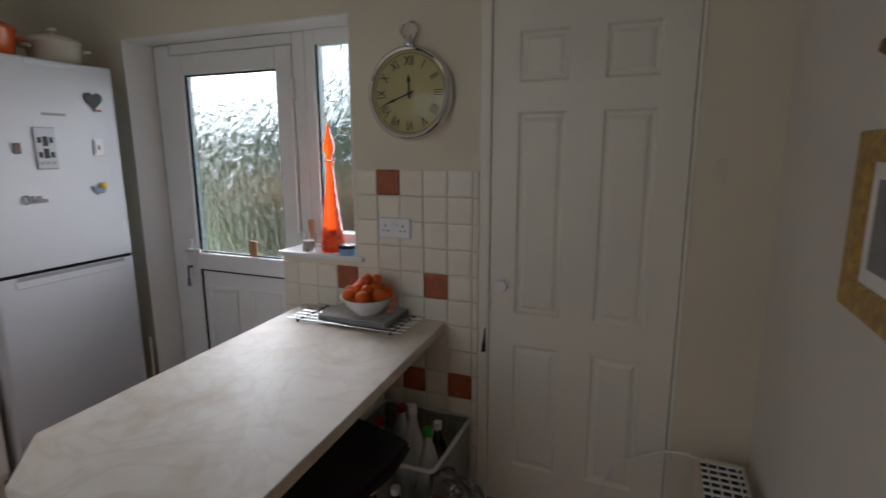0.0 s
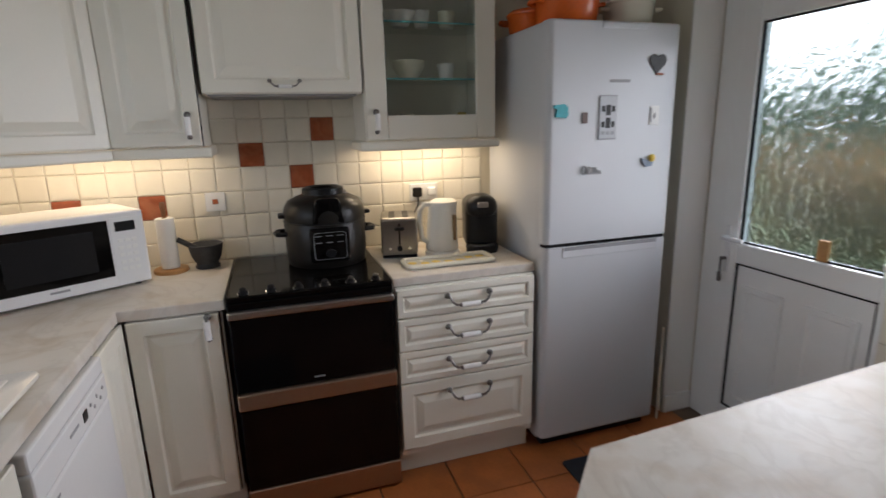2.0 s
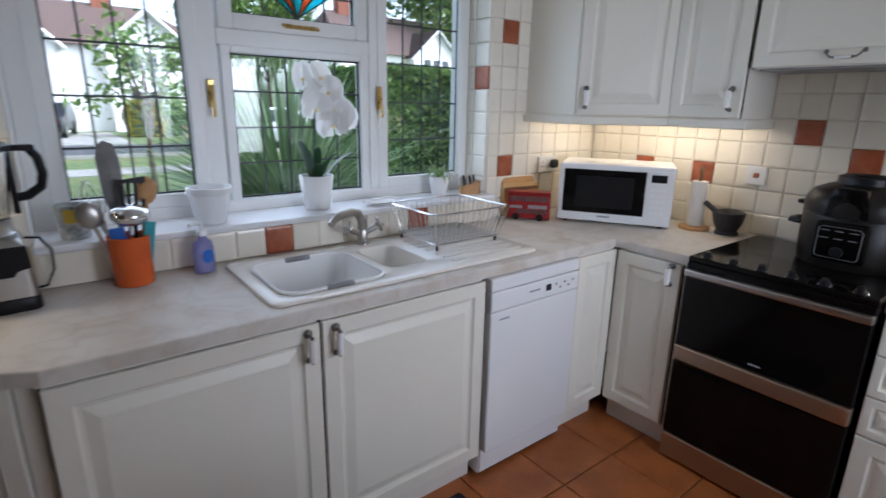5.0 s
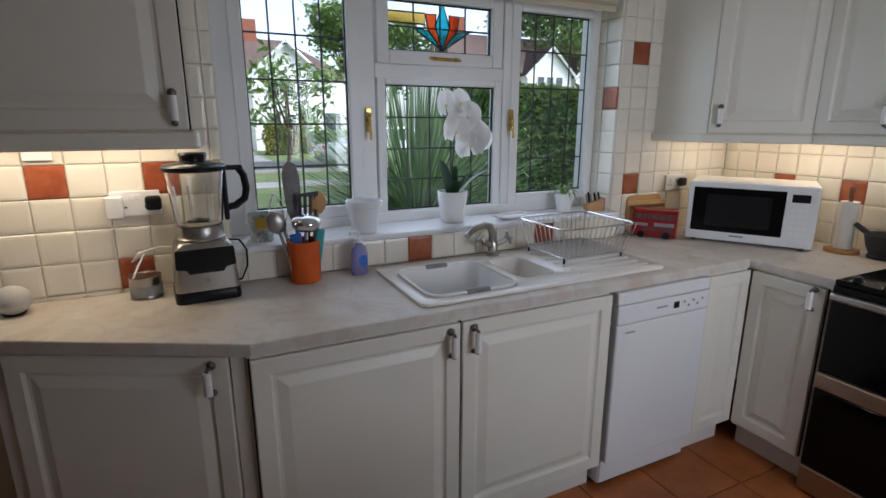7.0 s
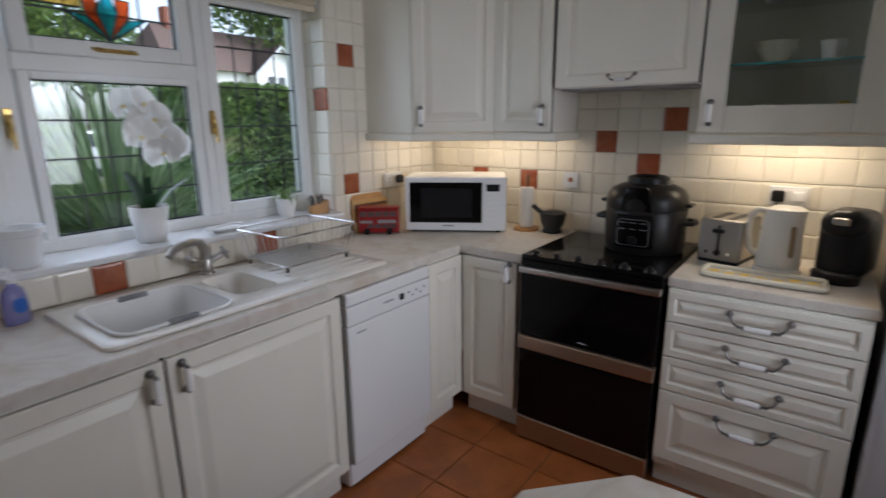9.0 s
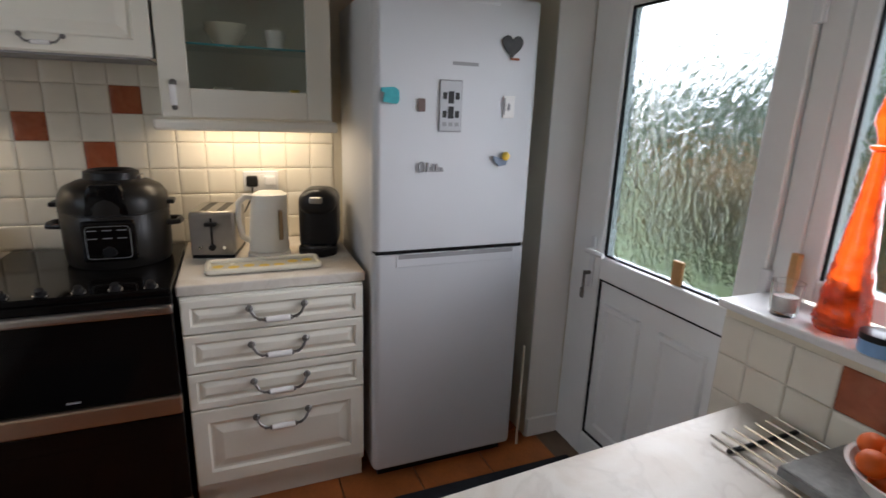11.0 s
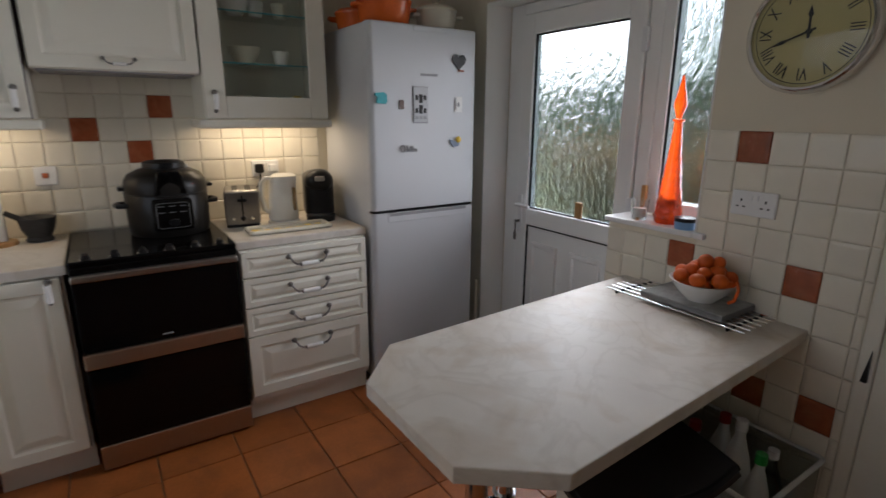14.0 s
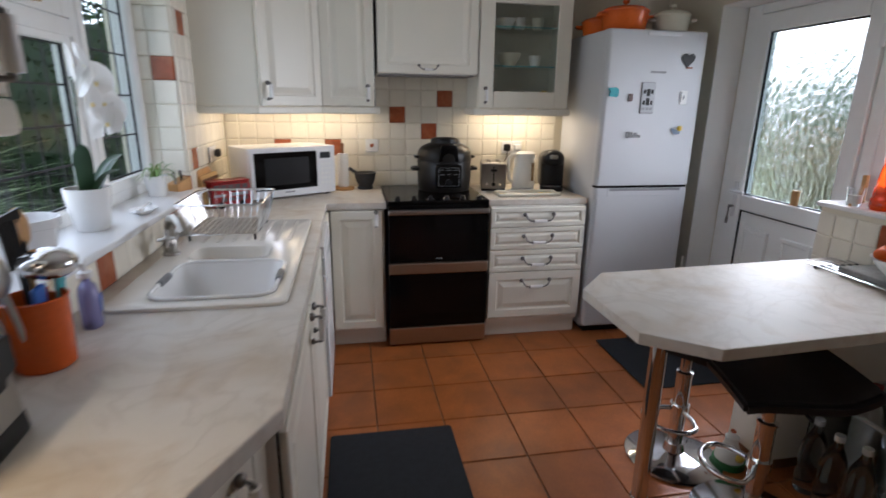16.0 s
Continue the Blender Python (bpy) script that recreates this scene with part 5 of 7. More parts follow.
socket("cooker_switch", X_W, 0.541, 1.186, 90, 0.086, "white cooker switch plate with a red rocker", switch_red=True)
socket("double_socket", -1.160, Y_N, 1.178, 0, 0.150, "white double socket on the tiled wall")
s1 = socket("double_socket", X_W, 1.525, 1.172, 90, 0.146, "white double socket with a black plug")
part("plug", bx(-0.062, -0.014, -0.05, -0.022, -0.022, 0.026, 0.008, 2), BLACK, s1, "black plug")
part("plug", bx(0.014, 0.060, -0.045, -0.022, -0.020, 0.024, 0.008, 2), GLOSS_WHITE, s1, "white plug")
part("lead", tube([(-0.038, -0.045, -0.02), (-0.04, -0.05, -0.06), (-0.07, -0.04, -0.12), (-0.10, -0.05, -0.17)], 0.0035, 6), BLACK, s1, smooth=True)
s2 = socket("double_socket", -0.282, Y_S, 1.222, 180, 0.150, "white double socket with adaptor and plug")
part("adaptor", bx(-0.085, -0.035, -0.062, -0.021, -0.045, 0.030, 0.006, 2), GLOSS_WHITE, s2, "white charger block")
part("plug", bx(0.030, 0.080, -0.06, -0.021, -0.022, 0.026, 0.010, 2), BLACK, s2, "black plug")
s3 = socket("double_socket", -2.86, Y_S, 1.17, 180, 0.146, "white double socket half behind the microwave")
part("plug", bx(0.012, 0.058, -0.052, -0.021, -0.020, 0.026, 0.010, 2), STONE, s3, "dark plug")
thing("adaptor_plate", bx(-0.04, 0.04, -0.022, -0.0085, -0.02, 0.02, 0.004, 2), GLOSS_WHITE, -0.035, Y_S, 1.392, 180, "white lamp driver box under the wall unit", "lamp driver")
thing("light_switch", bx(-0.014, 0.014, -0.010, -0.001, -0.040, 0.040, 0.003, 2), CREAM_ENAMEL, 0.048, Y_N, 1.428, 0, "small white light switch beside the larder", "light switch")

# ---------------------------------------------------------------- corner: microwave, tin bus, boards, roll, mortar
mw = place("microwave", -2.712, -0.165, 0.910, 121.9, "white microwave oven with a black door window", "microwave")
MW, MH, MD = 0.540, 0.300, 0.30
part("body", bx(0.0, MW, 0.012, MD, 0.012, MH, 0.008, 2), GLOSS_WHITE, mw)
part("front", bx(0.0, MW, -0.012, 0.012, 0.012, MH, 0.008, 2), GLOSS_WHITE, mw)
part("door_window", bx(0.024, 0.412, -0.0145, -0.011, 0.056, 0.272, 0.002), BLACK_GLASS, mw, "black glass window")
part("window_mesh", bx(0.085, 0.36, -0.0152, -0.0143, 0.085, 0.240), BLACK, mw, "dark inner mesh")
cp = part("control_panel", bx(0.418, 0.530, -0.0135, -0.011, 0.03, 0.278, 0.001), GLOSS_WHITE, mw)
part("display", bx(0.435, 0.505, -0.0150, -0.0130, 0.225, 0.262), DARK_GREY, cp, "grey display")
for r in range(5):
    for c in range(3):
        part("button", bx(0.438 + c * 0.024, 0.456 + c * 0.024, -0.0148, -0.0130, 0.070 + r * 0.028, 0.084 + r * 0.028, 0.001), UPVC, cp)
part("badge", bx(0.20, 0.26, -0.0142, -0.0118, 0.036, 0.044), GREY_PRINT, mw)
for fx in (0.04, MW - 0.04):
    for fy in (0.03, MD - 0.03):
        part("foot", lathe([(0, 0), (0.012, 0), (0.012, 0.013), (0, 0.013)], 10, fx, fy), BLACK, mw)

bus = place("bus_biscuit_tin", -2.510, -0.325, 0.910, 128, "red double-decker bus biscuit tin beside the microwave", "tin")
part("body", bx(0, 0.215, 0.0, 0.085, 0.008, 0.134, 0.006, 2), RED_TIN, bus)
part("roof", bx(-0.002, 0.217, -0.002, 0.087, 0.135, 0.146, 0.005, 2), RED_TIN, bus)
for i in range(5):
    part("window", bx(0.012 + i * 0.039, 0.043 + i * 0.039, -0.0015, 0.001, 0.098, 0.124), BUS_PRINT, bus, "printed grey window")
for i in range(4):
    part("window", bx(0.050 + i * 0.039, 0.081 + i * 0.039, -0.0015, 0.001, 0.036, 0.056), BUS_PRINT, bus, "printed grey window")
part("advert_panel", bx(0.105, 0.20, -0.0018, 0.001, 0.062, 0.080), GREY_PRINT, bus, "pale printed panel")
part("advert_panel", bx(0.010, 0.075, -0.0018, 0.001, 0.062, 0.076), GREY_PRINT, bus, "pale printed panel")
for wx in (0.045, 0.165):
    w = lathe([(0, 0), (0.018, 0), (0.018, 0.004), (0, 0.004)], 16)
    part("wheel", w, BLACK, bus, "black printed wheel", m=pose(wx, 0.0, 0.018, 90, 0, 0))

brd = thing("chopping_board", prism(rrect(-0.12, 0.12, 0.0, 0.205, 0.03), -0.009, 0.009, 0.003), WOOD, label="pale wooden chopping board leaning on the tiles", category="chopping board", smooth=True)
brd.matrix_basis = pose(-2.640, -0.368, 0.910, 83, 0, 178)
brd2 = thing("chopping_board", prism(rrect(-0.125, 0.120, 0.0, 0.178, 0.012), -0.009, 0.009, 0.003), mat("golden_bamboo", (0.58, 0.36, 0.14), 0.45, var=0.2, scale=20), label="golden bamboo chopping board behind the bus tin", category="chopping board", smooth=True)
brd2.matrix_basis = pose(-2.640, -0.340, 0.910, 80, 0, 174)
part("stripe", bx(-0.118, 0.113, 0.138, 0.156, 0.0085, 0.0105), DARK_WOOD, brd2, "dark wooden inlay")

roll = place("kitchen_roll_holder", -3.135, 0.345, 0.910, 0, "wooden holder with a slim kitchen paper roll", "kitchen roll")
part("base", lathe([(0, 0), (0.068, 0), (0.070, 0.004), (0.068, 0.016), (0, 0.018)], 32), WOOD, roll, smooth=True)
part("paper_roll", lathe([(0.012, 0.02), (0.036, 0.02), (0.036, 0.235), (0.012, 0.235)], 32), PAPER, roll, smooth=True)
part("rod", lathe([(0, 0.018), (0.009, 0.018), (0.009, 0.27), (0.013, 0.285), (0.009, 0.302), (0, 0.304)], 16), DARK_WOOD, roll, smooth=True)

mort = place("mortar", -3.160, 0.488, 0.910, 0, "dark granite mortar with a pestle", "mortar and pestle")
part("bowl", lathe([(0, 0), (0.050, 0), (0.052, 0.008), (0.045, 0.02), (0.062, 0.055), (0.072, 0.105), (0.068, 0.108), (0.060, 0.10), (0.045, 0.045), (0, 0.035)], 32), STONE, mort, smooth=True)
part("pestle", tube([(0.01, 0.02, 0.05), (0.02, -0.04, 0.095), (0.03, -0.105, 0.140)], 0.015, 10, r_end=0.011), STONE, mort, smooth=True)

# ---------------------------------------------------------------- on the cooker and beside it
pc = place("multi_cooker", -3.040, 1.002, 0.918, 90, "black multi cooker standing on the hob", "pressure cooker")
pc.scale = (0.92, 0.92, 0.93)
part("base", lathe([(0, 0), (0.150, 0), (0.155, 0.010), (0.158, 0.05), (0.160, 0.20), (0.157, 0.205), (0, 0.205)], 44), COOKER_GREY, pc, smooth=True)
part("lid", lathe([(0, 0.206), (0.160, 0.206), (0.161, 0.235), (0.156, 0.268), (0.140, 0.298), (0.105, 0.318), (0.085, 0.325), (0, 0.328)], 44), COOKER_GREY, pc, smooth=True)
part("lid_ring", ring(0, 0, 0.206, 0.158, 0.004, 44), BLACK, pc, smooth=True)
part("lid_handle", lathe([(0.05, 0.325), (0.082, 0.326), (0.080, 0.352), (0.065, 0.360), (0.05, 0.352)], 32), BLACK, pc, smooth=True)
part("valve", bx(0.06, 0.09, -0.03, 0.03, 0.318, 0.340, 0.006, 2), STEEL, pc, "grey pressure valve")
own = bx(-0.075, 0.075, -0.170, -0.140, 0.035, 0.190, 0.012, 2)
cpn = part("control_panel", own, BLACK_GLASS, pc, "glossy black control panel")
part("dial", lathe([(0, 0), (0.020, 0), (0.019, 0.012), (0, 0.014)], 20), BLACK, cpn, smooth=True, m=pose(0, -0.168, 0.075, 90, 0, 0))
for i in range(6):
    part("marking", bx(-0.055 + 0.04 * (i % 3), -0.030 + 0.04 * (i % 3), -0.1712, -0.1698, 0.125 + 0.03 * (i // 3), 0.128 + 0.03 * (i // 3)), SLATE, cpn)
part("badge", bx(-0.02, 0.02, -0.156, -0.150, 0.236, 0.244), GREY_PRINT, pc)
part("front_band", prism([(-0.062, 0.205), (0.062, 0.205), (0.050, 0.300), (0.040, 0.322), (-0.040, 0.322), (-0.050, 0.300)], 0.085, 0.156, 0.010), BLACK_GLASS, pc, "glossy black lid band", True, pose(0, 0, 0, 90, 0, 0))
part("panel_outline", tube([(x, -0.1715, z) for x, z in rrect(-0.060, 0.060, 0.050, 0.172, 0.014)], 0.0012, 5, closed=True), SLATE, pc)
for s in (-1, 1):
    part("lid_lug", bx(s * 0.166 - 0.014, s * 0.166 + 0.014, -0.035, 0.035, 0.222, 0.240, 0.006, 2), BLACK, pc)
for s in (-1, 1):
    part("side_handle", tube([(s * 0.150, -0.045, 0.150), (s * 0.186, -0.035, 0.150), (s * 0.192, 0.0, 0.150), (s * 0.186, 0.035, 0.150), (s * 0.150, 0.045, 0.150)], 0.012, 8), BLACK, pc, smooth=True)

pc.matrix_basis = pc.matrix_basis @ Matrix.Diagonal((1.2, 1.15, 1.0, 1))

toaster = place("toaster", -3.075, 1.345, 0.910, 78, "brushed steel two-slice toaster", "toaster")
part("shell", bx(-0.085, 0.085, -0.115, 0.115, 0.014, 0.190, 0.016, 3), STEEL, toaster, smooth=True)
part("end_plate", bx(-0.080, 0.080, -0.118, -0.113, 0.016, 0.180, 0.003), STEEL, toaster)
for s in (-0.032, 0.032):
    part("slot", bx(s - 0.014, s + 0.014, -0.09, 0.09, 0.1895, 0.1915), BLACK, toaster, "dark bread slot")
part("lever_slot", bx(-0.004, 0.004, -0.1192, -0.1175, 0.06, 0.165), BLACK, toaster)
part("lever", bx(-0.022, 0.022, -0.140, -0.118, 0.135, 0.150, 0.004), BLACK, toaster)
part("browning_knob", lathe([(0, 0), (0.013, 0), (0.012, 0.012), (0, 0.013)], 16), BLACK, toaster, smooth=True, m=pose(0, -0.118, 0.048, 90, 0, 0))
for s in (-0.045, 0.045):
    part("button", lathe([(0, 0), (0.008, 0), (0.007, 0.006), (0, 0.006)], 12), CHROME, toaster, smooth=True, m=pose(s, -0.118, 0.048, 90, 0, 0))
part("base_plate", bx(-0.080, 0.080, -0.11, 0.11, 0.0, 0.015, 0.003), BLACK, toaster)

toaster.matrix_basis = toaster.matrix_basis @ Matrix.Scale(0.98, 4)

kettle = place("kettle", -2.985, 1.532, 0.910, 95, "cream plastic jug kettle", "kettle")
part("base_plate", lathe([(0, 0), (0.082, 0), (0.082, 0.014), (0.07, 0.020), (0, 0.020)], 32), BEIGE_PLASTIC, kettle, smooth=True)
own = lathe([(0, 0.022), (0.074, 0.022), (0.078, 0.030), (0.072, 0.12), (0.063, 0.215), (0.058, 0.245), (0.035, 0.258), (0, 0.260)], 36, squash=0.9)
for v in own.verts:
    if v.co.z > 0.18 and v.co.x > 0.03 and abs(v.co.y) < 0.04:
        v.co.x += 0.022 * (v.co.z - 0.18) / 0.08
part("jug", own, BEIGE_PLASTIC, kettle, smooth=True)
part("handle", tube([(-0.050, 0, 0.235), (-0.085, 0, 0.240), (-0.108, 0, 0.215), (-0.112, 0, 0.15), (-0.100, 0, 0.08), (-0.070, 0, 0.06)], 0.012, 10), BEIGE_PLASTIC, kettle, smooth=True)
part("water_gauge", bx(0.030, 0.046, -0.070, -0.048, 0.07, 0.19, 0.006, 2), mat("amber_gauge", (0.30, 0.20, 0.10), 0.2), kettle, "brown water gauge")
part("switch", bx(-0.075, -0.045, -0.02, 0.02, 0.034, 0.05, 0.004), DARK_GREY, kettle)

coffee = place("coffee_machine", -3.040, 1.745, 0.910, 75, "small black capsule coffee machine", "coffee machine")
own = bx(-0.060, 0.060, -0.10, 0.11, 0.0, 0.250, 0.045, 5)
for v in own.verts:
    if v.co.y < 0.0 and 0.07 < v.co.z < 0.16:
        v.co.y = max(v.co.y, -0.02)
part("body", own, BLACK, coffee, smooth=True)
part("head", bx(-0.058, 0.058, -0.118, 0.04, 0.150, 0.262, 0.050, 6), BLACK, coffee, smooth=True)
part("drip_tray", lathe([(0, 0.0), (0.058, 0.0), (0.060, 0.03), (0.056, 0.034), (0, 0.034)], 28, 0, -0.085), BLACK, coffee, smooth=True)
part("drip_plate", lathe([(0, 0.0345), (0.045, 0.0345), (0.045, 0.037), (0, 0.037)], 24, 0, -0.085), STEEL, coffee, "steel drip plate", True)
part("lever", bx(-0.02, 0.02, -0.125, -0.10, 0.21, 0.235, 0.006, 2), STEEL, coffee)

coffee.matrix_basis = coffee.matrix_basis @ Matrix.Diagonal((1.3, 1.15, 1.02, 1))

tray = place("serving_tray", -2.806, 1.500, 0.910, 0, "cream tray printed with yellow fruit", "tray")
part("board", prism(rrect(-0.062, 0.062, -0.19, 0.19, 0.015), 0.002, 0.008), CREAM_ENAMEL, tray)
part("rim", tube([(x, y, 0.012) for x, y in rrect(-0.066, 0.066, -0.195, 0.195, 0.018)], 0.010, 8, closed=True), CREAM_ENAMEL, tray, smooth=True)
rng = random.Random(3)
for i in range(7):
    part("printed_fruit", lathe([(0, 0.0082), (0.020, 0.0082), (0, 0.0095)], 12, rng.uniform(-0.03, 0.03), -0.16 + i * 0.053), YELLOW, tray, "yellow printed fruit")

# ---------------------------------------------------------------- fridge magnets and pots on the fridge
FX = -2.612 + 0.0005


def magnet(name, y, z, bm, material, label, rx=0):
    ob = thing(name, bm, material, label=label, category="fridge magnet", group="magnets on the fridge")
    ob.matrix_basis = pose(FX, y, z, 0, 0, 90) @ pose(0, 0, 0, 0, rx, 0)
    return ob


def flat(points, t=0.006):
    own = bmesh.new()
    f = own.faces.new([own.verts.new((x, 0, z)) for x, z in points])
    r = bmesh.ops.extrude_face_region(own, geom=[f])
    for v in r["geom"]:
        if isinstance(v, bmesh.types.BMVert):
            v.co.y = -t
    return own


heart = [(0.042 * 16 * math.sin(a) ** 3 / 16, 0.042 * (13 * math.cos(a) - 5 * math.cos(2 * a) - 2 * math.cos(3 * a) - math.cos(4 * a)) / 15) for a in [2 * math.pi * i / 36 for i in range(36)]]
hm = magnet("heart_magnet", 2.385, 1.735, flat(heart), STONE, "dark slate heart magnet with a red ribbon")
part("ribbon", bx(-0.006, 0.030, -0.008, -0.002, -0.050, -0.042, 0.001), TILE_RED, hm, "red ribbon")
pm_ = magnet("picture_magnet", 2.150, 1.515, bx(-0.044, 0.044, -0.004, 0, -0.09, 0.09, 0.002), GREY_PRINT, "grey photo-booth picture magnet")
part("print", bx(-0.040, 0.040, -0.0052, -0.0035, -0.085, 0.085), mat("pale_print", (0.45, 0.46, 0.48), 0.5), pm_, "pale printed field")
for px, pz, w, h in ((-0.024, 0.035, 0.008, 0.012), (0.0, 0.030, 0.011, 0.021), (0.024, 0.035, 0.008, 0.012), (-0.024, -0.028, 0.008, 0.012), (0.0, -0.022, 0.011, 0.021), (0.024, -0.028, 0.008, 0.012)):
    part("dark_panel", bx(px - w, px + w, -0.0062, -0.0048, pz - h, pz + h), INK, pm_, "dark printed square")
for px in (-0.024, 0, 0.024):
    part("badge", bx(px - 0.008, px + 0.008, -0.0062, -0.0048, -0.070, -0.056), GREY_PRINT, pm_)
magnet("telephone_magnet", 1.925, 1.545, flat([(-0.030, 0.022), (-0.034, 0.010), (-0.020, 0.006), (-0.026, -0.024), (0.022, -0.030), (0.032, -0.018), (0.030, 0.016), (0.014, 0.026)], 0.012), TEAL, "turquoise old telephone shaped magnet")
sm = magnet("small_photo_magnet", 2.040, 1.515, bx(-0.014, 0.014, -0.005, 0, -0.022, 0.022, 0.002), mat("brown_print", (0.12, 0.08, 0.07), 0.5), "small dark photo magnet")
cm = magnet("card_magnet", 2.385, 1.520, bx(-0.024, 0.024, -0.003, 0, -0.040, 0.040, 0.001), CERAMIC, "pale picture card magnet")
part("figure", ball(0.0, -0.003, 0.0, 0.012, 0.6, 0.25, 1.3, 1), GREY_PRINT, cm, "small grey figure")
part("border", bx(-0.022, -0.016, -0.0045, -0.0025, -0.028, 0.032), GREY_PRINT, cm)
dm = magnet("flower_magnet", 2.365, 1.325, flat([(-0.035, 0.015), (-0.030, -0.004), (-0.010, -0.024), (0.020, -0.020), (0.026, 0.0), (0.0, 0.006)], 0.008), mat("blue_grey_enamel", (0.20, 0.25, 0.33), 0.4), "blue-grey and yellow flower magnet")
part("bloom", ball(0.018, -0.008, 0.014, 0.017, 1, 0.5, 1, 2), YELLOW, dm, "yellow bloom", True)
om = magnet("lettered_magnet", 2.085, 1.300, tube([(-0.040 + 0.011 * math.cos(a), -0.004, 0.018 * math.sin(a)) for a in [2 * math.pi * i / 14 for i in range(14)]], 0.003, 6, closed=True), GREY_PRINT, "dark metal lettered magnet")
for i, h in enumerate((0.030, 0.014, 0.026, 0.026, 0.014, 0.012)):
    part("letter_bar", bx(-0.020 + i * 0.011, -0.012 + i * 0.011, -0.006, 0, -0.014, -0.014 + h, 0.001), GREY_PRINT, om)
part("letter_base", bx(-0.022, 0.045, -0.005, 0, -0.018, -0.013), GREY_PRINT, om)


def casserole(name, x, y, z, r, h, material, label, squash=1.0, rz=0):
    c = place(name, x, y, z, rz, label, "casserole")
    part("pot", lathe([(0, 0), (r * 0.86, 0), (r * 0.92, 0.01), (r, h), (r * 1.03, h + 0.004), (r * 0.95, h + 0.004), (r * 0.85, 0.02), (0, 0.015)], 40, squash=squash), material, c, smooth=True)
    lid = part("lid", lathe([(r * 1.03, h + 0.005), (r * 1.04, h + 0.012), (r * 0.9, h + 0.028), (r * 0.4, h + 0.042), (0, h + 0.045)], 40, squash=squash), material, c, smooth=True)
    part("knob", lathe([(0, h + 0.044), (0.012, h + 0.044), (0.010, h + 0.055), (0.022, h + 0.062), (0.020, h + 0.074), (0, h + 0.077)], 20), material, lid, smooth=True)
    for s in (-1, 1):
        part("handle", tube([(s * r * 0.96, -0.035, h - 0.018), (s * (r + 0.028), -0.03, h - 0.014), (s * (r + 0.034), 0, h - 0.013), (s * (r + 0.028), 0.03, h - 0.014), (s * r * 0.96, 0.035, h - 0.018)], 0.009, 8), material, c, smooth=True)
    return c


casserole("casserole", -2.785, 2.045, 1.893, 0.135, 0.105, ORANGE, "orange enamelled casserole on the fridge", rz=90)
casserole("casserole", -2.985, 1.990, 1.893, 0.115, 0.070, ORANGE, "low orange enamelled pan on the fridge", rz=60)
casserole("casserole", -2.775, 2.345, 1.893, 0.108, 0.090, CREAM_ENAMEL, "cream enamelled casserole on the fridge", rz=80)

# ---------------------------------------------------------------- dishes in the glazed unit
DG = "dishes in the glazed unit"


def dish(name, y, z, prof, material, label, x=-3.12):
    thing(name, lathe(prof, 28), material, x, y, z, 0, label, name.replace("_", " "), DG, smooth=True)


CUP = [(0, 0), (0.026, 0), (0.030, 0.006), (0.040, 0.070), (0.038, 0.070), (0.028, 0.008), (0, 0.008)]
BOWL = [(0, 0), (0.035, 0), (0.040, 0.008), (0.075, 0.060), (0.072, 0.060), (0.036, 0.012), (0, 0.010)]
dish("bowl", 1.42, 1.701, BOWL, CREAM_ENAMEL, "cream bowl on the glass shelf", -3.07)
dish("bowl", 1.42, 1.720, BOWL, CREAM_ENAMEL, "cream bowl stacked in another", -3.07)
dish("cup", 1.60, 1.701, CUP, CERAMIC, "white cup on the glass shelf", -3.08)
dish("cup", 1.50, 1.931, CUP, CERAMIC, "white cup on the upper glass shelf")
dish("bowl", 1.40, 1.931, BOWL, CERAMIC, "white bowl on the upper glass shelf")
dish("cup", 1.62, 1.931, CUP, CREAM_ENAMEL, "cream cup on the upper glass shelf")
dish("egg_cup", 1.35, 1.456, [(0, 0), (0.022, 0), (0.010, 0.02), (0.028, 0.055), (0.026, 0.055), (0, 0.03)], CREAM_ENAMEL, "cream egg cup in the unit")
dish("jug", 1.40, 1.456, [(0, 0), (0.035, 0), (0.045, 0.05), (0.030, 0.085), (0.034, 0.10), (0.031, 0.10), (0.027, 0.085), (0, 0.01)], CREAM_ENAMEL, "small cream jug in the unit", -3.06)
dish("jar", 1.66, 1.456, [(0, 0), (0.030, 0), (0.034, 0.03), (0.030, 0.075), (0.018, 0.085), (0.020, 0.10), (0, 0.10)], YELLOW, "small amber jar in the unit", -3.04)
thing("blue_box", bx(-0.03, 0.03, -0.06, 0.06, 0, 0.045, 0.004), BLUE, -3.03, 1.54, 1.456, 0, "blue plastic box in the glazed unit", "box", DG)

# ---------------------------------------------------------------- clock
clock = place("wall_clock", -1.075, Y_N - 0.001, 1.722, 0, "large chrome pocket-watch wall clock, cream dial", "clock")
CR = 0.178
face_m = pose(0, 0, 0, 90, 0, 0)
part("case", lathe([(0, 0), (CR, 0), (CR + 0.006, 0.012), (CR + 0.004, 0.030), (CR - 0.008, 0.042), (CR - 0.015, 0.039), (CR - 0.017, 0.026), (0, 0.024)], 64), CHROME, clock, smooth=True, m=face_m)
dial = part("dial", lathe([(0, 0.0265), (CR - 0.0165, 0.0265), (CR - 0.0165, 0.025)], 64), CLOCK_FACE, clock, m=face_m)
gl = part("crystal", lathe([(CR - 0.0145, 0.038), (CR * 0.7, 0.046), (CR * 0.35, 0.050), (0, 0.051)], 48), CAB_GLASS, clock, "domed clear crystal", True, face_m)
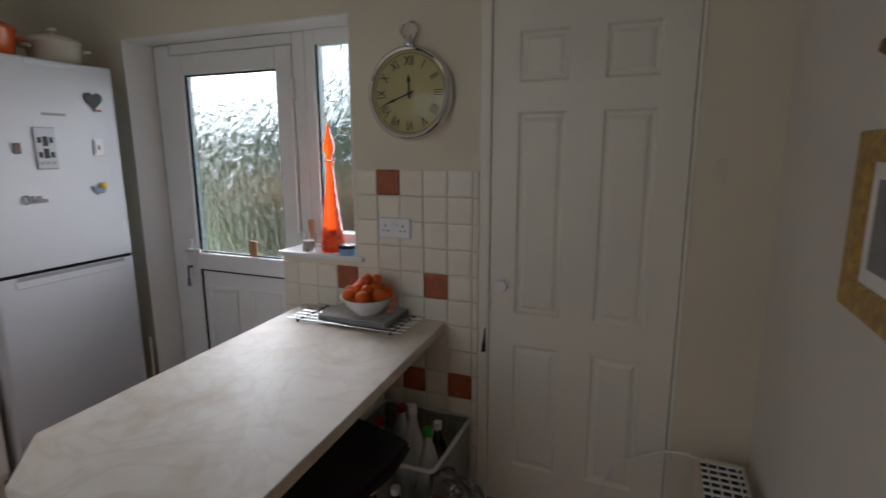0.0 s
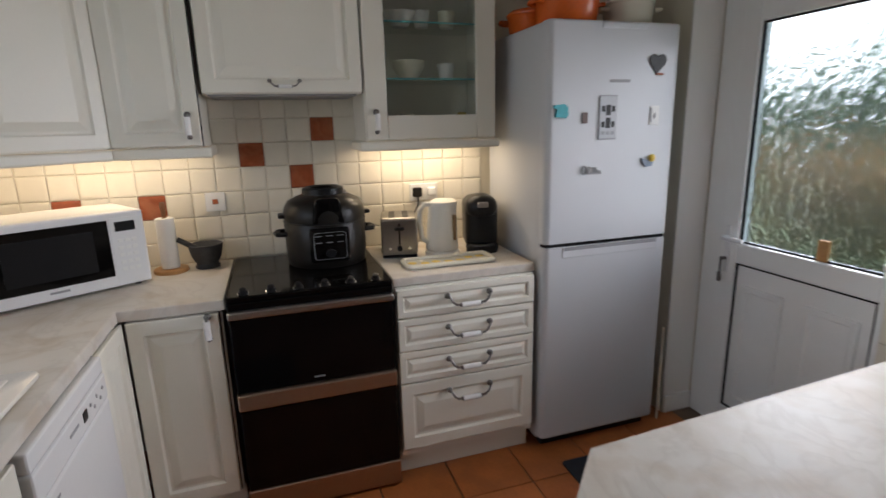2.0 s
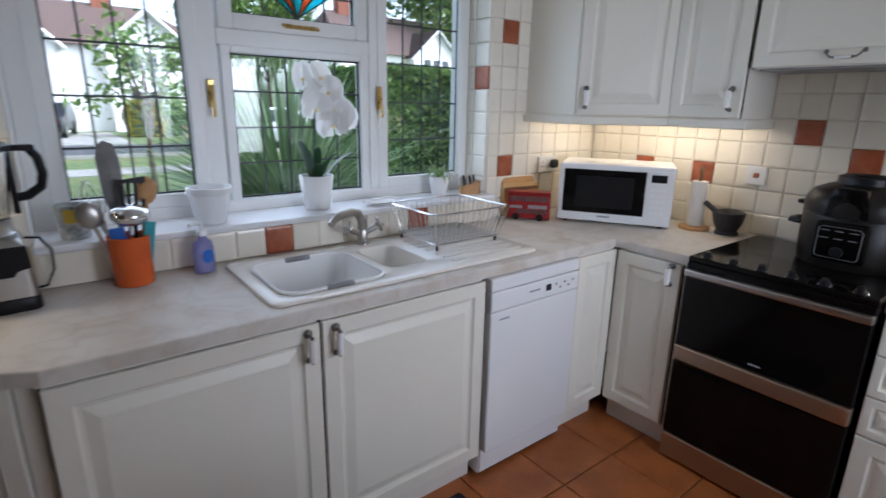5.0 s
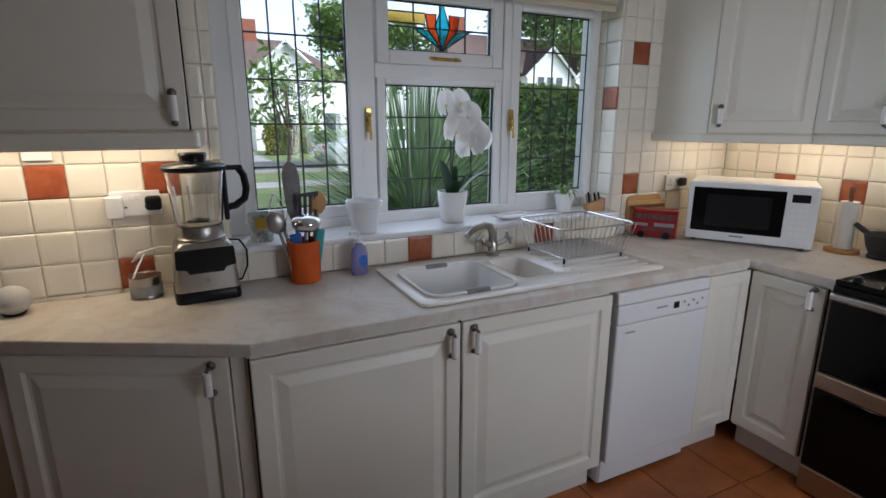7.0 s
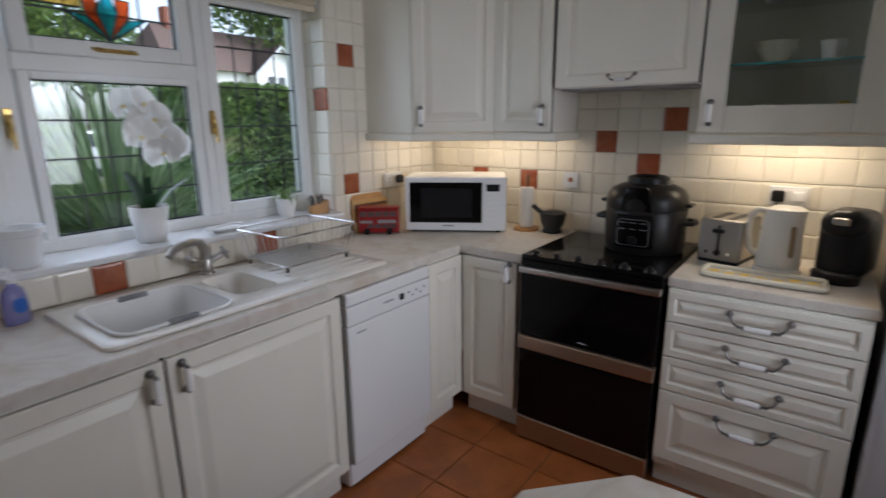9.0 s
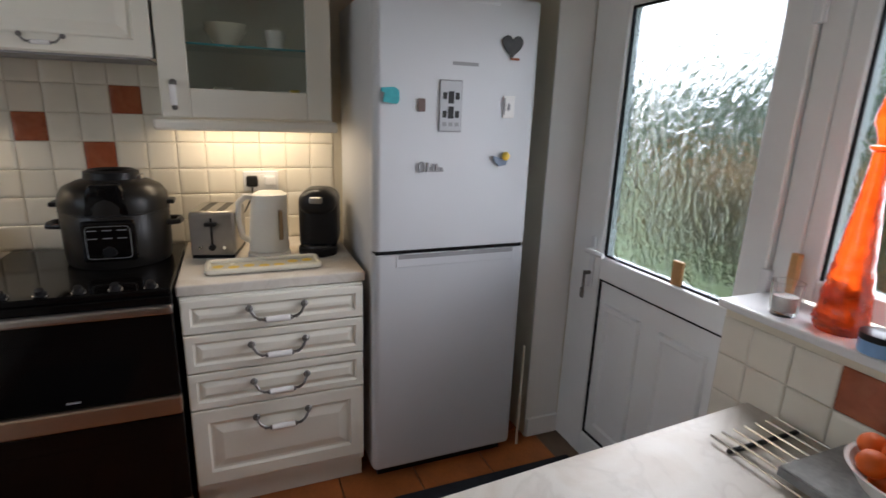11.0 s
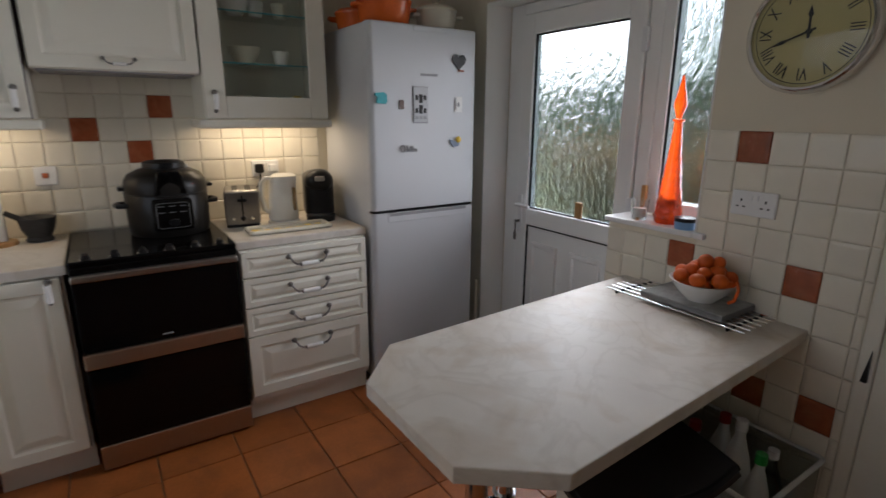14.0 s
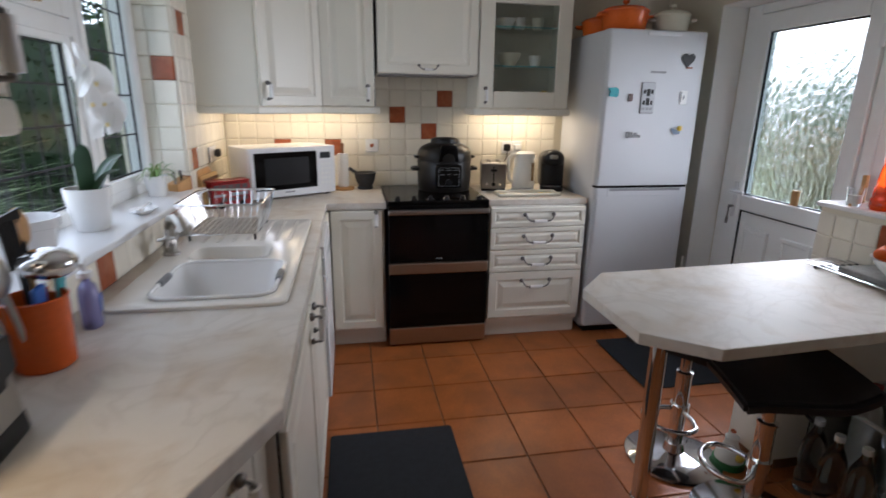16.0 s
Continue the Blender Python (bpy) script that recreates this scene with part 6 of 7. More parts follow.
for n in range(12):
    a = radians(90 - 30 * n)
    txt = ["XII", "I", "II", "III", "IIII", "V", "VI", "VII", "VIII", "IX", "X", "XI"][n]
    cu_ = bpy.data.curves.new("numeral", "FONT")
    cu_.body, cu_.size, cu_.align_x, cu_.align_y, cu_.extrude = txt, 0.046, "CENTER", "CENTER", 0.0008
    tmp = bpy.data.objects.new("numeral_tmp", cu_)
    scene.collection.objects.link(tmp)
    me = bpy.data.meshes.new_from_object(tmp)
    bpy.data.objects.remove(tmp)
    me.materials.clear()
    me.materials.append(INK)
    nb = new("numeral", me)
    nb.parent = dial
    rr = 0.122
    nb.matrix_basis = pose(rr * math.cos(a), rr * math.sin(a), 0.0275, 0, 0, -30 * n) @ Matrix.Diagonal((0.78, 1.15, 1, 1))
part("minute_track", ring(0, 0, 0.0268, 0.152, 0.0012, 64), INK, dial)


def hand_shape(length, w):
    own = prism([(-w, -0.02), (w, -0.02), (w * 0.7, length * 0.55), (w * 1.8, length * 0.65), (0, length), (-w * 1.8, length * 0.65), (-w * 0.7, length * 0.55)], 0.028, 0.030)
    return own


part("minute_pointer", hand_shape(0.115, 0.0035), INK, dial, m=pose(0, 0, 0.001, 0, 0, 110))
part("hour_pointer", hand_shape(0.075, 0.0045), INK, dial, m=pose(0, 0, 0, 0, 0, 2))
part("hub", lathe([(0, 0.026), (0.009, 0.026), (0.008, 0.033), (0, 0.034)], 16), INK, dial)
part("crown", lathe([(0, 0), (0.020, 0), (0.022, 0.012), (0.018, 0.030), (0.012, 0.040), (0, 0.042)], 20), CHROME, clock, smooth=True, m=pose(0, -0.018, CR))
part("bow_ring", tube([(0.036 * math.cos(2 * math.pi * i / 24), -0.018, CR + 0.062 + 0.030 * math.sin(2 * math.pi * i / 24)) for i in range(24)], 0.006, 8, closed=True), CHROME, clock, smooth=True)

# ---------------------------------------------------------------- back sill
vase = place("genie_bottle", -1.525, 2.690, 1.040, 0, "tall orange glass bottle with pointed stopper", "vase")
vb = lathe([(0, 0), (0.048, 0), (0.054, 0.012), (0.053, 0.04), (0.046, 0.10), (0.034, 0.20), (0.024, 0.30), (0.017, 0.385), (0.016, 0.405), (0.024, 0.410), (0.024, 0.418), (0, 0.418)], 40)
bmesh.ops.subdivide_edges(vb, edges=[e for e in vb.edges if abs(e.verts[0].co.z - e.verts[1].co.z) > 0.02], cuts=9)
for v in vb.verts:
    if 0.02 < v.co.z < 0.38:
        k = 1 + 0.09 * noise.noise(v.co * 60) + 0.05 * noise.noise(v.co * 130)
        v.co.x, v.co.y = v.co.x * k, v.co.y * k
part("bottle", vb, VASE, vase, smooth=True)
part("stopper", lathe([(0, 0.418), (0.012, 0.420), (0.014, 0.435), (0.026, 0.468), (0.025, 0.485), (0.018, 0.515), (0.010, 0.548), (0.005, 0.576), (0, 0.588)], 28), VASE, vase, smooth=True)
cg = place("candle_glass", -1.635, 2.655, 1.040, 0, "small clear glass tealight holder", "candle holder")
part("glass", lathe([(0, 0), (0.028, 0), (0.030, 0.004), (0.036, 0.085), (0.033, 0.085), (0.027, 0.012), (0, 0.012)], 28), CLEAR, cg, smooth=True)
part("wax", lathe([(0, 0.0125), (0.026, 0.0125), (0.027, 0.05), (0, 0.048)], 20), PAPER, cg, smooth=True)
jar = place("plastic_tub", -1.415, 2.640, 1.040, 0, "small tub with pale blue base and dark lid", "tub")
part("tub", lathe([(0, 0), (0.036, 0), (0.038, 0.004), (0.038, 0.030), (0, 0.030)], 28), mat("pale_blue_plastic", (0.25, 0.45, 0.75), 0.3), jar, smooth=True)
part("lid", lathe([(0, 0.0305), (0.040, 0.0305), (0.040, 0.044), (0.036, 0.046), (0, 0.046)], 28), BLACK, jar, smooth=True)
b = bx(-0.012, 0.012, -0.010, 0.010, 0, 0.13, 0.003)
wd = thing("wooden_wedge", b, WOOD, -1.700, 2.768, 1.040, 0, "small wooden wedge standing by the window frame", "wedge")
thing("door_block", bx(-0.022, 0.022, -0.008, 0.006, 0, 0.085, 0.003), WOOD, -2.105, 2.806, 0.9455, 0, "small wooden block on the door's glazing bead", "block")

# ---------------------------------------------------------------- on the breakfast bar
wr = place("wire_trivet", -1.292, 2.500, TZ, 0, "chrome wire trivet with parallel bars", "trivet")
for i in range(7):
    yy = -0.110 + i * 0.036
    part("wire", rod((-0.272, yy, 0.012), (0.272, yy, 0.012), 0.0035, 8), CHROME, wr, smooth=True)
for s in (-0.22, 0.22):
    part("cross_bar", rod((s, -0.115, 0.006), (s, 0.112, 0.006), 0.0055, 8), BLACK, wr, smooth=True)
brd3 = place("slate_board", -1.258, 2.508, TZ + 0.0160, 0, "grey patterned slate board on the trivet", "board")
part("slab", bx(-0.158, 0.158, -0.108, 0.108, 0, 0.020, 0.002), SLATE, brd3)
part("face", bx(-0.156, 0.156, -0.106, 0.106, 0.0205, 0.024, 0.001), SLATE_FACE, brd3, "mottled grey face")
bowl = place("fruit_bowl", -1.235, 2.500, TZ + 0.040, 0, "white bowl heaped with oranges", "bowl")
part("bowl", lathe([(0, 0), (0.050, 0), (0.054, 0.006), (0.085, 0.035), (0.110, 0.072), (0.114, 0.075), (0.106, 0.074), (0.080, 0.040), (0.050, 0.012), (0, 0.010)], 44), CERAMIC, bowl, smooth=True)
rng = random.Random(12)
spots = [(0.06 * math.cos(a), 0.06 * math.sin(a), 0.062) for a in [i * 1.047 for i in range(6)]] + [(0.0, 0.0, 0.055)]
spots += [(0.082 * math.cos(a), 0.082 * math.sin(a), 0.090) for a in [0.5 + i * 0.9 for i in range(7)]]
spots += [(0.042 * math.cos(a), 0.042 * math.sin(a), 0.108) for a in [0.2 + i * 1.26 for i in range(5)]] + [(0, 0, 0.142), (0.03, 0.03, 0.138)]
for x, y, z in spots:
    b = ball(0, 0, 0, 0.027 + rng.uniform(-0.003, 0.003), 1, 1, 0.88, 3)
    o = thing("orange", b, FRUIT, label="small ripe orange heaped in the bowl", category="orange", group="oranges in the bowl", smooth=True)
    o.matrix_basis = pose(-1.235 + x, 2.500 + y, TZ + 0.040 + z, rng.uniform(0, 50), rng.uniform(0, 50), 0)
net = bmesh.new()
tube([(-1.135, 2.50, 0.90), (-1.115, 2.495, 0.925), (-1.105, 2.49, 0.90), (-1.11, 2.48, 0.865), (-1.13, 2.485, 0.85)], 0.006, 8, net)
bx(-1.150, -1.128, 2.47, 2.50, 0.905, 0.925, 0.003, bm=net)
thing("fruit_net", net, FRUIT, label="orange fruit net hanging over the bowl", category="fruit net", smooth=True)

# ---------------------------------------------------------------- floor mats, stools, under the bar
thing("floor_mat", prism(rrect(-1.745, -1.05, 0.262, 0.815, 0.015), 0.0005, 0.009, 0.002), RUBBER_MAT, label="dark charcoal floor mat before the sink", category="mat")
thing("door_mat", prism(rrect(-2.50, -1.90, 1.915, 2.74, 0.015), 0.0005, 0.010, 0.002), RUBBER_MAT, label="dark charcoal mat before the back door", category="mat")


def stool(x, y, rz, h):
    s = place("bar_stool", x, y, 0, rz, "black and chrome gas-lift bar stool under the breakfast bar", "stool", "stools at the breakfast bar")
    part("base", lathe([(0, 0), (0.195, 0), (0.198, 0.006), (0.185, 0.014), (0.10, 0.026), (0.045, 0.040), (0.036, 0.075), (0, 0.075)], 48), CHROME, s, smooth=True)
    part("column", lathe([(0.031, 0.07), (0.031, h - 0.20), (0.034, h - 0.20), (0.034, h - 0.19), (0.021, h - 0.185), (0.021, h - 0.03), (0, h - 0.03)], 28), CHROME, s, "chrome gas-lift column", True)
    loop = [(0.03, -0.03, 0.24), (0.06, -0.075, 0.237)] + [(0.10 + 0.095 * math.sin(a), -0.105 * math.cos(a), 0.232) for a in [math.pi * k / 14 for k in range(15)]] + [(0.06, 0.075, 0.237), (0.03, 0.03, 0.24)]
    fr_ = tube(loop, 0.010, 10)
    part("footrest", fr_, CHROME, s, "chrome footrest loop", True)
    part("collar", lathe([(0.032, 0.22), (0.040, 0.22), (0.040, 0.26), (0.032, 0.26)], 24), CHROME, s, smooth=True)
    own = bmesh.new()
    n = 10
    rows_ = []
    for i in range(n + 1):
        u_ = i / n
        xx = 0.19 - 0.40 * u_
        zz = h + (0.055 * ((u_ - 0.72) / 0.28) ** 1.6 if u_ > 0.72 else 0.012 * ((0.18 - u_) / 0.18 if u_ < 0.18 else 0) * -1)
        rows_.append([own.verts.new((xx, yy, zz - 0.006 * abs(yy / 0.19) ** 2)) for yy in (-0.19, -0.1, 0.0, 0.1, 0.19)])
    for a, b in zip(rows_, rows_[1:]):
        for i in range(4):
            own.faces.new((a[i], a[i + 1], b[i + 1], b[i]))
    bmesh.ops.recalc_face_normals(own, faces=own.faces[:])
    r = bmesh.ops.solidify(own, geom=own.faces[:], thickness=0.045)
    bmesh.ops.bevel(own, geom=[e for e in own.edges if e.calc_face_angle(0) > 0.8], offset=0.012, segments=2, affect="EDGES")
    part("seat", own, LEATHER, s, "black padded seat with turned-up back", True)
    part("lift_lever", tube([(0.02, 0.0, h - 0.06), (-0.02, 0.12, h - 0.065), (-0.03, 0.17, h - 0.075)], 0.005, 8), BLACK, s, smooth=True)
    return s


stool(-1.385, 1.730, -55, 0.60)
stool(-1.020, 1.800, -105, 0.60)

lowu = place("low_cupboard", -1.420, 2.02, 0, 0, "white low cupboard under the breakfast bar", "cupboard")
part("body", bx(0, 0.20, 0.0, 0.58, 0.06, 0.70, 0.004), CARCASS, lowu)
part("plinth", bx(0.02, 0.18, 0.02, 0.56, 0.0, 0.06), DARK_WOOD, lowu)
part("sticker", bx(0.201, 0.203, 0.05, 0.12, 0.60, 0.66), YELLOW, lowu, "yellow sticker")
GREEN_PAINT = mat("painted_green", (0.03, 0.16, 0.05), 0.5, var=0.3, scale=30)
duckf = place("ornamental_hen", -1.300, 1.935, 0, 30, "small painted hen ornament on the floor", "ornament")
part("body", lathe([(0, 0), (0.055, 0), (0.060, 0.01), (0.055, 0.05), (0.035, 0.085), (0.025, 0.11), (0.028, 0.135), (0.0, 0.155)], 24), mat("painted_white", (0.75, 0.74, 0.70), 0.5), duckf, smooth=True)
part("base_paint", lathe([(0.061, 0.0), (0.064, 0.002), (0.063, 0.032), (0.058, 0.034)], 24), GREEN_PAINT, duckf, smooth=True)
part("wing", ball(0.045, -0.01, 0.06, 0.03, 0.6, 1, 0.7, 2), YELLOW, duckf, smooth=True)
part("comb", ball(0, 0, 0.16, 0.014, 1, 0.4, 0.8, 1), TILE_RED, duckf, smooth=True)

crate = place("storage_crate", -1.035, 2.400, 0, 0, "clear plastic crate of bottles under the bar", "crate")
own = bmesh.new()
for a, b, c, d in ((-0.18, 0.22, -0.20, -0.196), (-0.18, 0.22, 0.196, 0.20), (-0.18, -0.176, -0.196, 0.196), (0.216, 0.22, -0.196, 0.196)):
    bx(a, b, c, d, 0.006, 0.38, bm=own)
part("wall", own, WATER_BOTTLE, crate, "clear plastic wall")
part("bottom", bx(-0.18, 0.22, -0.20, 0.20, 0, 0.006), WATER_BOTTLE, crate)
part("rim", tube([(x, y, 0.382) for x, y in rrect(-0.186, 0.226, -0.206, 0.206, 0.02)], 0.008, 8, closed=True), MILK_PLASTIC, crate, smooth=True)


def bottle(name, x, y, z, r, h, material, cap, label, cat="bottle"):
    b_ = place(name, x, y, z, random.Random(int(x * 1000 + y * 77)).uniform(0, 360), label, cat, "bottles under the bar")
    part("body", lathe([(0, 0), (r * 0.9, 0), (r, 0.01), (r, h * 0.28), (r * 0.93, h * 0.31), (r, h * 0.34), (r, h * 0.62), (r * 0.75, h * 0.74), (r * 0.33, h * 0.88), (r * 0.33, h * 0.93), (0, h * 0.93)], 24), material, b_, smooth=True)
    part("cap", lathe([(0, h * 0.93), (r * 0.40, h * 0.93), (r * 0.38, h), (0, h)], 18), cap, b_, smooth=True)
    return b_


bottle("detergent_bottle", -0.885, 2.330, 0.007, 0.045, 0.46, MILK_PLASTIC, GREEN_CAP, "white bottle with a bright green cap")
bottle("spray_bottle", -0.985, 2.400, 0.007, 0.048, 0.50, MILK_PLASTIC, GLOSS_WHITE, "milky cleaning bottle with white cap")
bottle("cleaning_bottle", -1.115, 2.360, 0.007, 0.050, 0.44, MILK_PLASTIC, RED_TIN, "pale cleaning bottle with a dark red cap")
bottle("cleaning_bottle", -1.080, 2.490, 0.007, 0.048, 0.44, MILK_PLASTIC, RED_TIN, "pale cleaning bottle with a red cap at the back")
bottle("cleaning_bottle", -0.910, 2.480, 0.007, 0.045, 0.40, WATER_BOTTLE, GLOSS_WHITE, "milky bottle at the back of the crate")
bottle("water_bottle", -1.115, 2.135, 0.0, 0.044, 0.32, WATER_BOTTLE, MILK_PLASTIC, "clear plastic water bottle on the floor")
bottle("water_bottle", -1.015, 2.120, 0.0, 0.044, 0.32, WATER_BOTTLE, MILK_PLASTIC, "clear plastic water bottle on the floor")
bottle("water_bottle", -0.935, 2.150, 0.0, 0.044, 0.32, WATER_BOTTLE, MILK_PLASTIC, "clear plastic water bottle on the floor")
rng = random.Random(4)
bag = bmesh.new()
bmesh.ops.create_icosphere(bag, subdivisions=4, radius=1)
for v in bag.verts:
    n_ = noise.noise(v.co * 2.3) * 0.25 + noise.noise(v.co * 6) * 0.12
    v.co = Vector((v.co.x * 0.14, v.co.y * 0.11, v.co.z * 0.15)) * (1 + n_)
zmin = min(v.co.z for v in bag.verts)
for v in bag.verts:
    v.co.z -= zmin
bg = thing("plastic_bag", bag, WATER_BOTTLE, -0.80, 2.30, 0.0, 0, "crumpled milky plastic bag on the floor", "bag", smooth=True)

# ---------------------------------------------------------------- east wall
pf = place("framed_picture", X_E - 0.001, 1.700, 1.370, -90, "picture in a gilt floral frame", "picture")
PW, PH = 0.20, 0.165
own = bx(-PW, -PW + 0.055, -0.022, 0, -PH, PH, 0.005, 2)
bx(PW - 0.055, PW, -0.022, 0, -PH, PH, 0.005, 2, own)
bx(-PW + 0.055, PW - 0.055, -0.022, 0, PH - 0.055, PH, 0.005, 2, own)
bx(-PW + 0.055, PW - 0.055, -0.022, 0, -PH, -PH + 0.055, 0.005, 2, own)
part("frame", own, GILT, pf)
part("mount", bx(-PW + 0.05, PW - 0.05, -0.008, -0.002, -PH + 0.05, PH - 0.05), PAPER, pf, "cream card mount")
part("print", bx(-PW + 0.09, PW - 0.09, -0.010, -0.0075, -PH + 0.085, PH - 0.085), SLATE, pf, "grey abstract print")
wre = place("dried_flower_hanging", X_E - 0.002, 1.72, 1.72, -90, "small hanging of dried yellow flowers", "wall hanging")
rng = random.Random(6)
for i in range(18):
    a = rng.uniform(0, 6.28)
    part("flower_head", ball(rng.uniform(-0.10, 0.10), rng.uniform(-0.035, -0.022), rng.uniform(-0.05, 0.10), rng.uniform(0.014, 0.022), 1, 0.7, 1, 1), YELLOW if i % 3 else DARK_WOOD, wre)
part("backing", bx(-0.11, 0.11, -0.012, 0, -0.06, 0.11, 0.004), DARK_WOOD, wre)

ht = place("storage_heater", 0.035, 1.780, 0, 0, "slim cream electric heater with a top grille", "heater")
own = bx(0.0, 0.145, 0.0, 0.68, 0.06, 0.490, 0.006, 2)
part("case", own, mat("heater_enamel", (0.62, 0.57, 0.46), 0.4, var=0.04), ht)
part("top_recess", bx(0.014, 0.131, 0.02, 0.66, 0.489, 0.4925), BLACK, ht, "dark outlet recess")
for i in range(19):
    yy = 0.03 + i * 0.034
    part("grille_bar", bx(0.012, 0.133, yy, yy + 0.007, 0.4925, 0.499, 0.001), CERAMIC, ht)
for i in range(4):
    xx = 0.03 + i * 0.028
    part("grille_bar", bx(xx, xx + 0.005, 0.02, 0.66, 0.4995, 0.504, 0.001), CERAMIC, ht)
for yy in (0.06, 0.58):
    part("foot", bx(0.0, 0.16, yy, yy + 0.04, 0.0, 0.06, 0.004), DARK_GREY, ht)
    part("bracket", bx(0.145, 0.184, yy, yy + 0.04, 0.30, 0.34), DARK_GREY, ht)
part("cord", tube([(0.01, 0.67, 0.485), (-0.03, 0.70, 0.480), (-0.09, 0.74, 0.45), (-0.16, 0.77, 0.40), (-0.26, 0.80, 0.33), (-0.34, 0.80, 0.10), (-0.38, 0.79, 0.02)], 0.004, 8), GLOSS_WHITE, ht, "white power cord", True)

# pipe beside the fridge
thing("pipe", rod((-2.655, 2.565, 0.0), (-2.655, 2.565, 0.50), 0.006, 10), WALL, label="thin cream pipe rising beside the fridge", category="pipe", kind="structure", smooth=True)

# ---------------------------------------------------------------- reveals lined in white
REVEAL = mat("white_reveal_paint", (0.80, 0.79, 0.76), 0.6, var=0.04, scale=3, bump=0.08, bscale=160)
bm = bx(-2.700, -2.692, Y_N - 0.001, D_Y + 0.0, 0.0, 2.049)
thing("trim_reveal", bm, REVEAL, label="white painted reveal beside the back door", category="reveal", kind="structure")
thing("trim_head", bx(-2.692, -1.36, Y_N - 0.001, D_Y + 0.0, 2.049, 2.056), REVEAL, label="white painted head of the door recess", category="reveal", kind="structure")
thing("trim_reveal_side", bx(-1.366, -1.359, Y_N - 0.001, D_Y + 0.0, 1.041, 2.049), REVEAL, label="white painted reveal beside the narrow window", category="reveal", kind="structure")
thing("trim_reveal_left", bx(-0.575, -0.568, -0.565, Y_S + 0.001, 1.047, 2.095), REVEAL, label="white painted reveal beside the front window", category="reveal", kind="structure")

# ---------------------------------------------------------------- outdoors
GRASS = mat("lawn", (0.11, 0.155, 0.05), 0.9, var=0.35, scale=1.2, bump=0.4, bscale=30, stain=(0.22, 0.17, 0.06), stain_amt=0.6)
ASPHALT = mat("asphalt", (0.07, 0.07, 0.072), 0.85, var=0.2, scale=3, bump=0.3, bscale=80)
KERB = mat("concrete_kerb", (0.32, 0.30, 0.27), 0.85, var=0.2, scale=4, bump=0.2, bscale=60)
RENDER_W = mat("white_render", (0.84, 0.82, 0.78), 0.85, var=0.06, scale=2)
ROOF = mat("brown_roof_tile", (0.13, 0.085, 0.07), 0.8, var=0.3, scale=5, bump=0.4, bscale=20)
BRICK = mat("red_brick", (0.28, 0.10, 0.06), 0.85, var=0.25, scale=8)
DARK_PANE = mat("dark_house_glass", (0.05, 0.06, 0.07), 0.12, var=0.2, scale=2)
BARK = mat("bark", (0.10, 0.07, 0.05), 0.9, var=0.3, scale=8, bump=0.5, bscale=40)


HEDGE_LEAF = foliage("hedge_leaf", (0.05, 0.11, 0.03), (0.28, 0.40, 0.12))
TREE_LEAF = foliage("tree_leaf", (0.06, 0.12, 0.035), (0.26, 0.36, 0.10))
GARDEN_LEAF = foliage("pale_garden_leaf", (0.10, 0.20, 0.09), (0.34, 0.47, 0.22), 0.45)
GOLD_LEAF = foliage("golden_leaf", (0.22, 0.20, 0.02), (0.45, 0.38, 0.05))
RUST_LEAF = foliage("rust_leaf", (0.34, 0.15, 0.05), (0.50, 0.34, 0.12), 0.4)
STRAP_LEAF = foliage("strap_leaf", (0.05, 0.11, 0.04), (0.30, 0.40, 0.19))
# For dark foliage, and for the shade coloured into hedge interiors.
DARK_LEAF_AND_SHADE = foliage("dark_leaf_and_core_shade", (0.012, 0.03, 0.012), (0.04, 0.08, 0.025))


def leaves(points, size, rng, flat_y=1.0):
    """Many small leaf quads at these places, as vertices and faces."""
    vs, fs = [], []
    for p in points:
        a = Vector((rng.gauss(0, 1), rng.gauss(0, 1), rng.gauss(0, 1))).normalized()
        b = a.orthogonal().normalized()
        s = size * rng.uniform(0.6, 1.4)
        p = Vector(p)
        k = len(vs)
        vs += [p - a * s, p + b * s * 0.45, p + a * s, p - b * s * 0.45]
        fs.append((k, k + 1, k + 2, k + 3))
    return vs, fs


def leaf_mesh(name, points, size, rng, material):
    vs, fs = leaves(points, size, rng)
    me = bpy.data.meshes.new(name)
    me.from_pydata([tuple(v) for v in vs], [], fs)
    me.materials.append(material)
    return me


def hedge(name, x0, x1, y0, y1, h, n, size, material, label, seed, z=-0.15):
    rng = random.Random(seed)
    hd = place(name, (x0 + x1) / 2, (y0 + y1) / 2, z, 0, label, "hedge")
    wx, wy = (x1 - x0) / 2, (y1 - y0) / 2
    pts = []
    for _ in range(n):
        q = rng.random()
        u_, v_, w_ = rng.uniform(-1, 1), rng.uniform(-1, 1), rng.random() ** 0.8
        if q < 0.4:
            u_ = rng.choice((-1, 1)) * (1 - 0.15 * rng.random() ** 2)
        elif q < 0.75:
            v_ = rng.choice((-1, 1)) * (1 - 0.15 * rng.random() ** 2)
        else:
            w_ = 1 - 0.06 * rng.random()
        p = Vector((u_ * wx, v_ * wy, w_ * h))
        bump_ = 0.12 * noise.noise(Vector((p.x + x0, p.y + y0, p.z)) * 1.3) + 0.05 * noise.noise(Vector((p.x + x0, p.y, p.z)) * 4)
        p += Vector((u_ * bump_, v_ * bump_, bump_ if w_ > 0.9 else 0)) * 1.2
        pts.append(p)
    cr = new("crown", leaf_mesh("crown", pts, size, rng, material))
    cr.parent = hd
    cr["kind"] = "stuff"
    # Near-black box inside the leaves stands in for the hedge's inner shade.
    part("shade_core", bx(-wx * 0.9, wx * 0.9, -wy * 0.9, wy * 0.9, 0, h * 0.94, 0.05), DARK_LEAF_AND_SHADE, hd)
    return hd


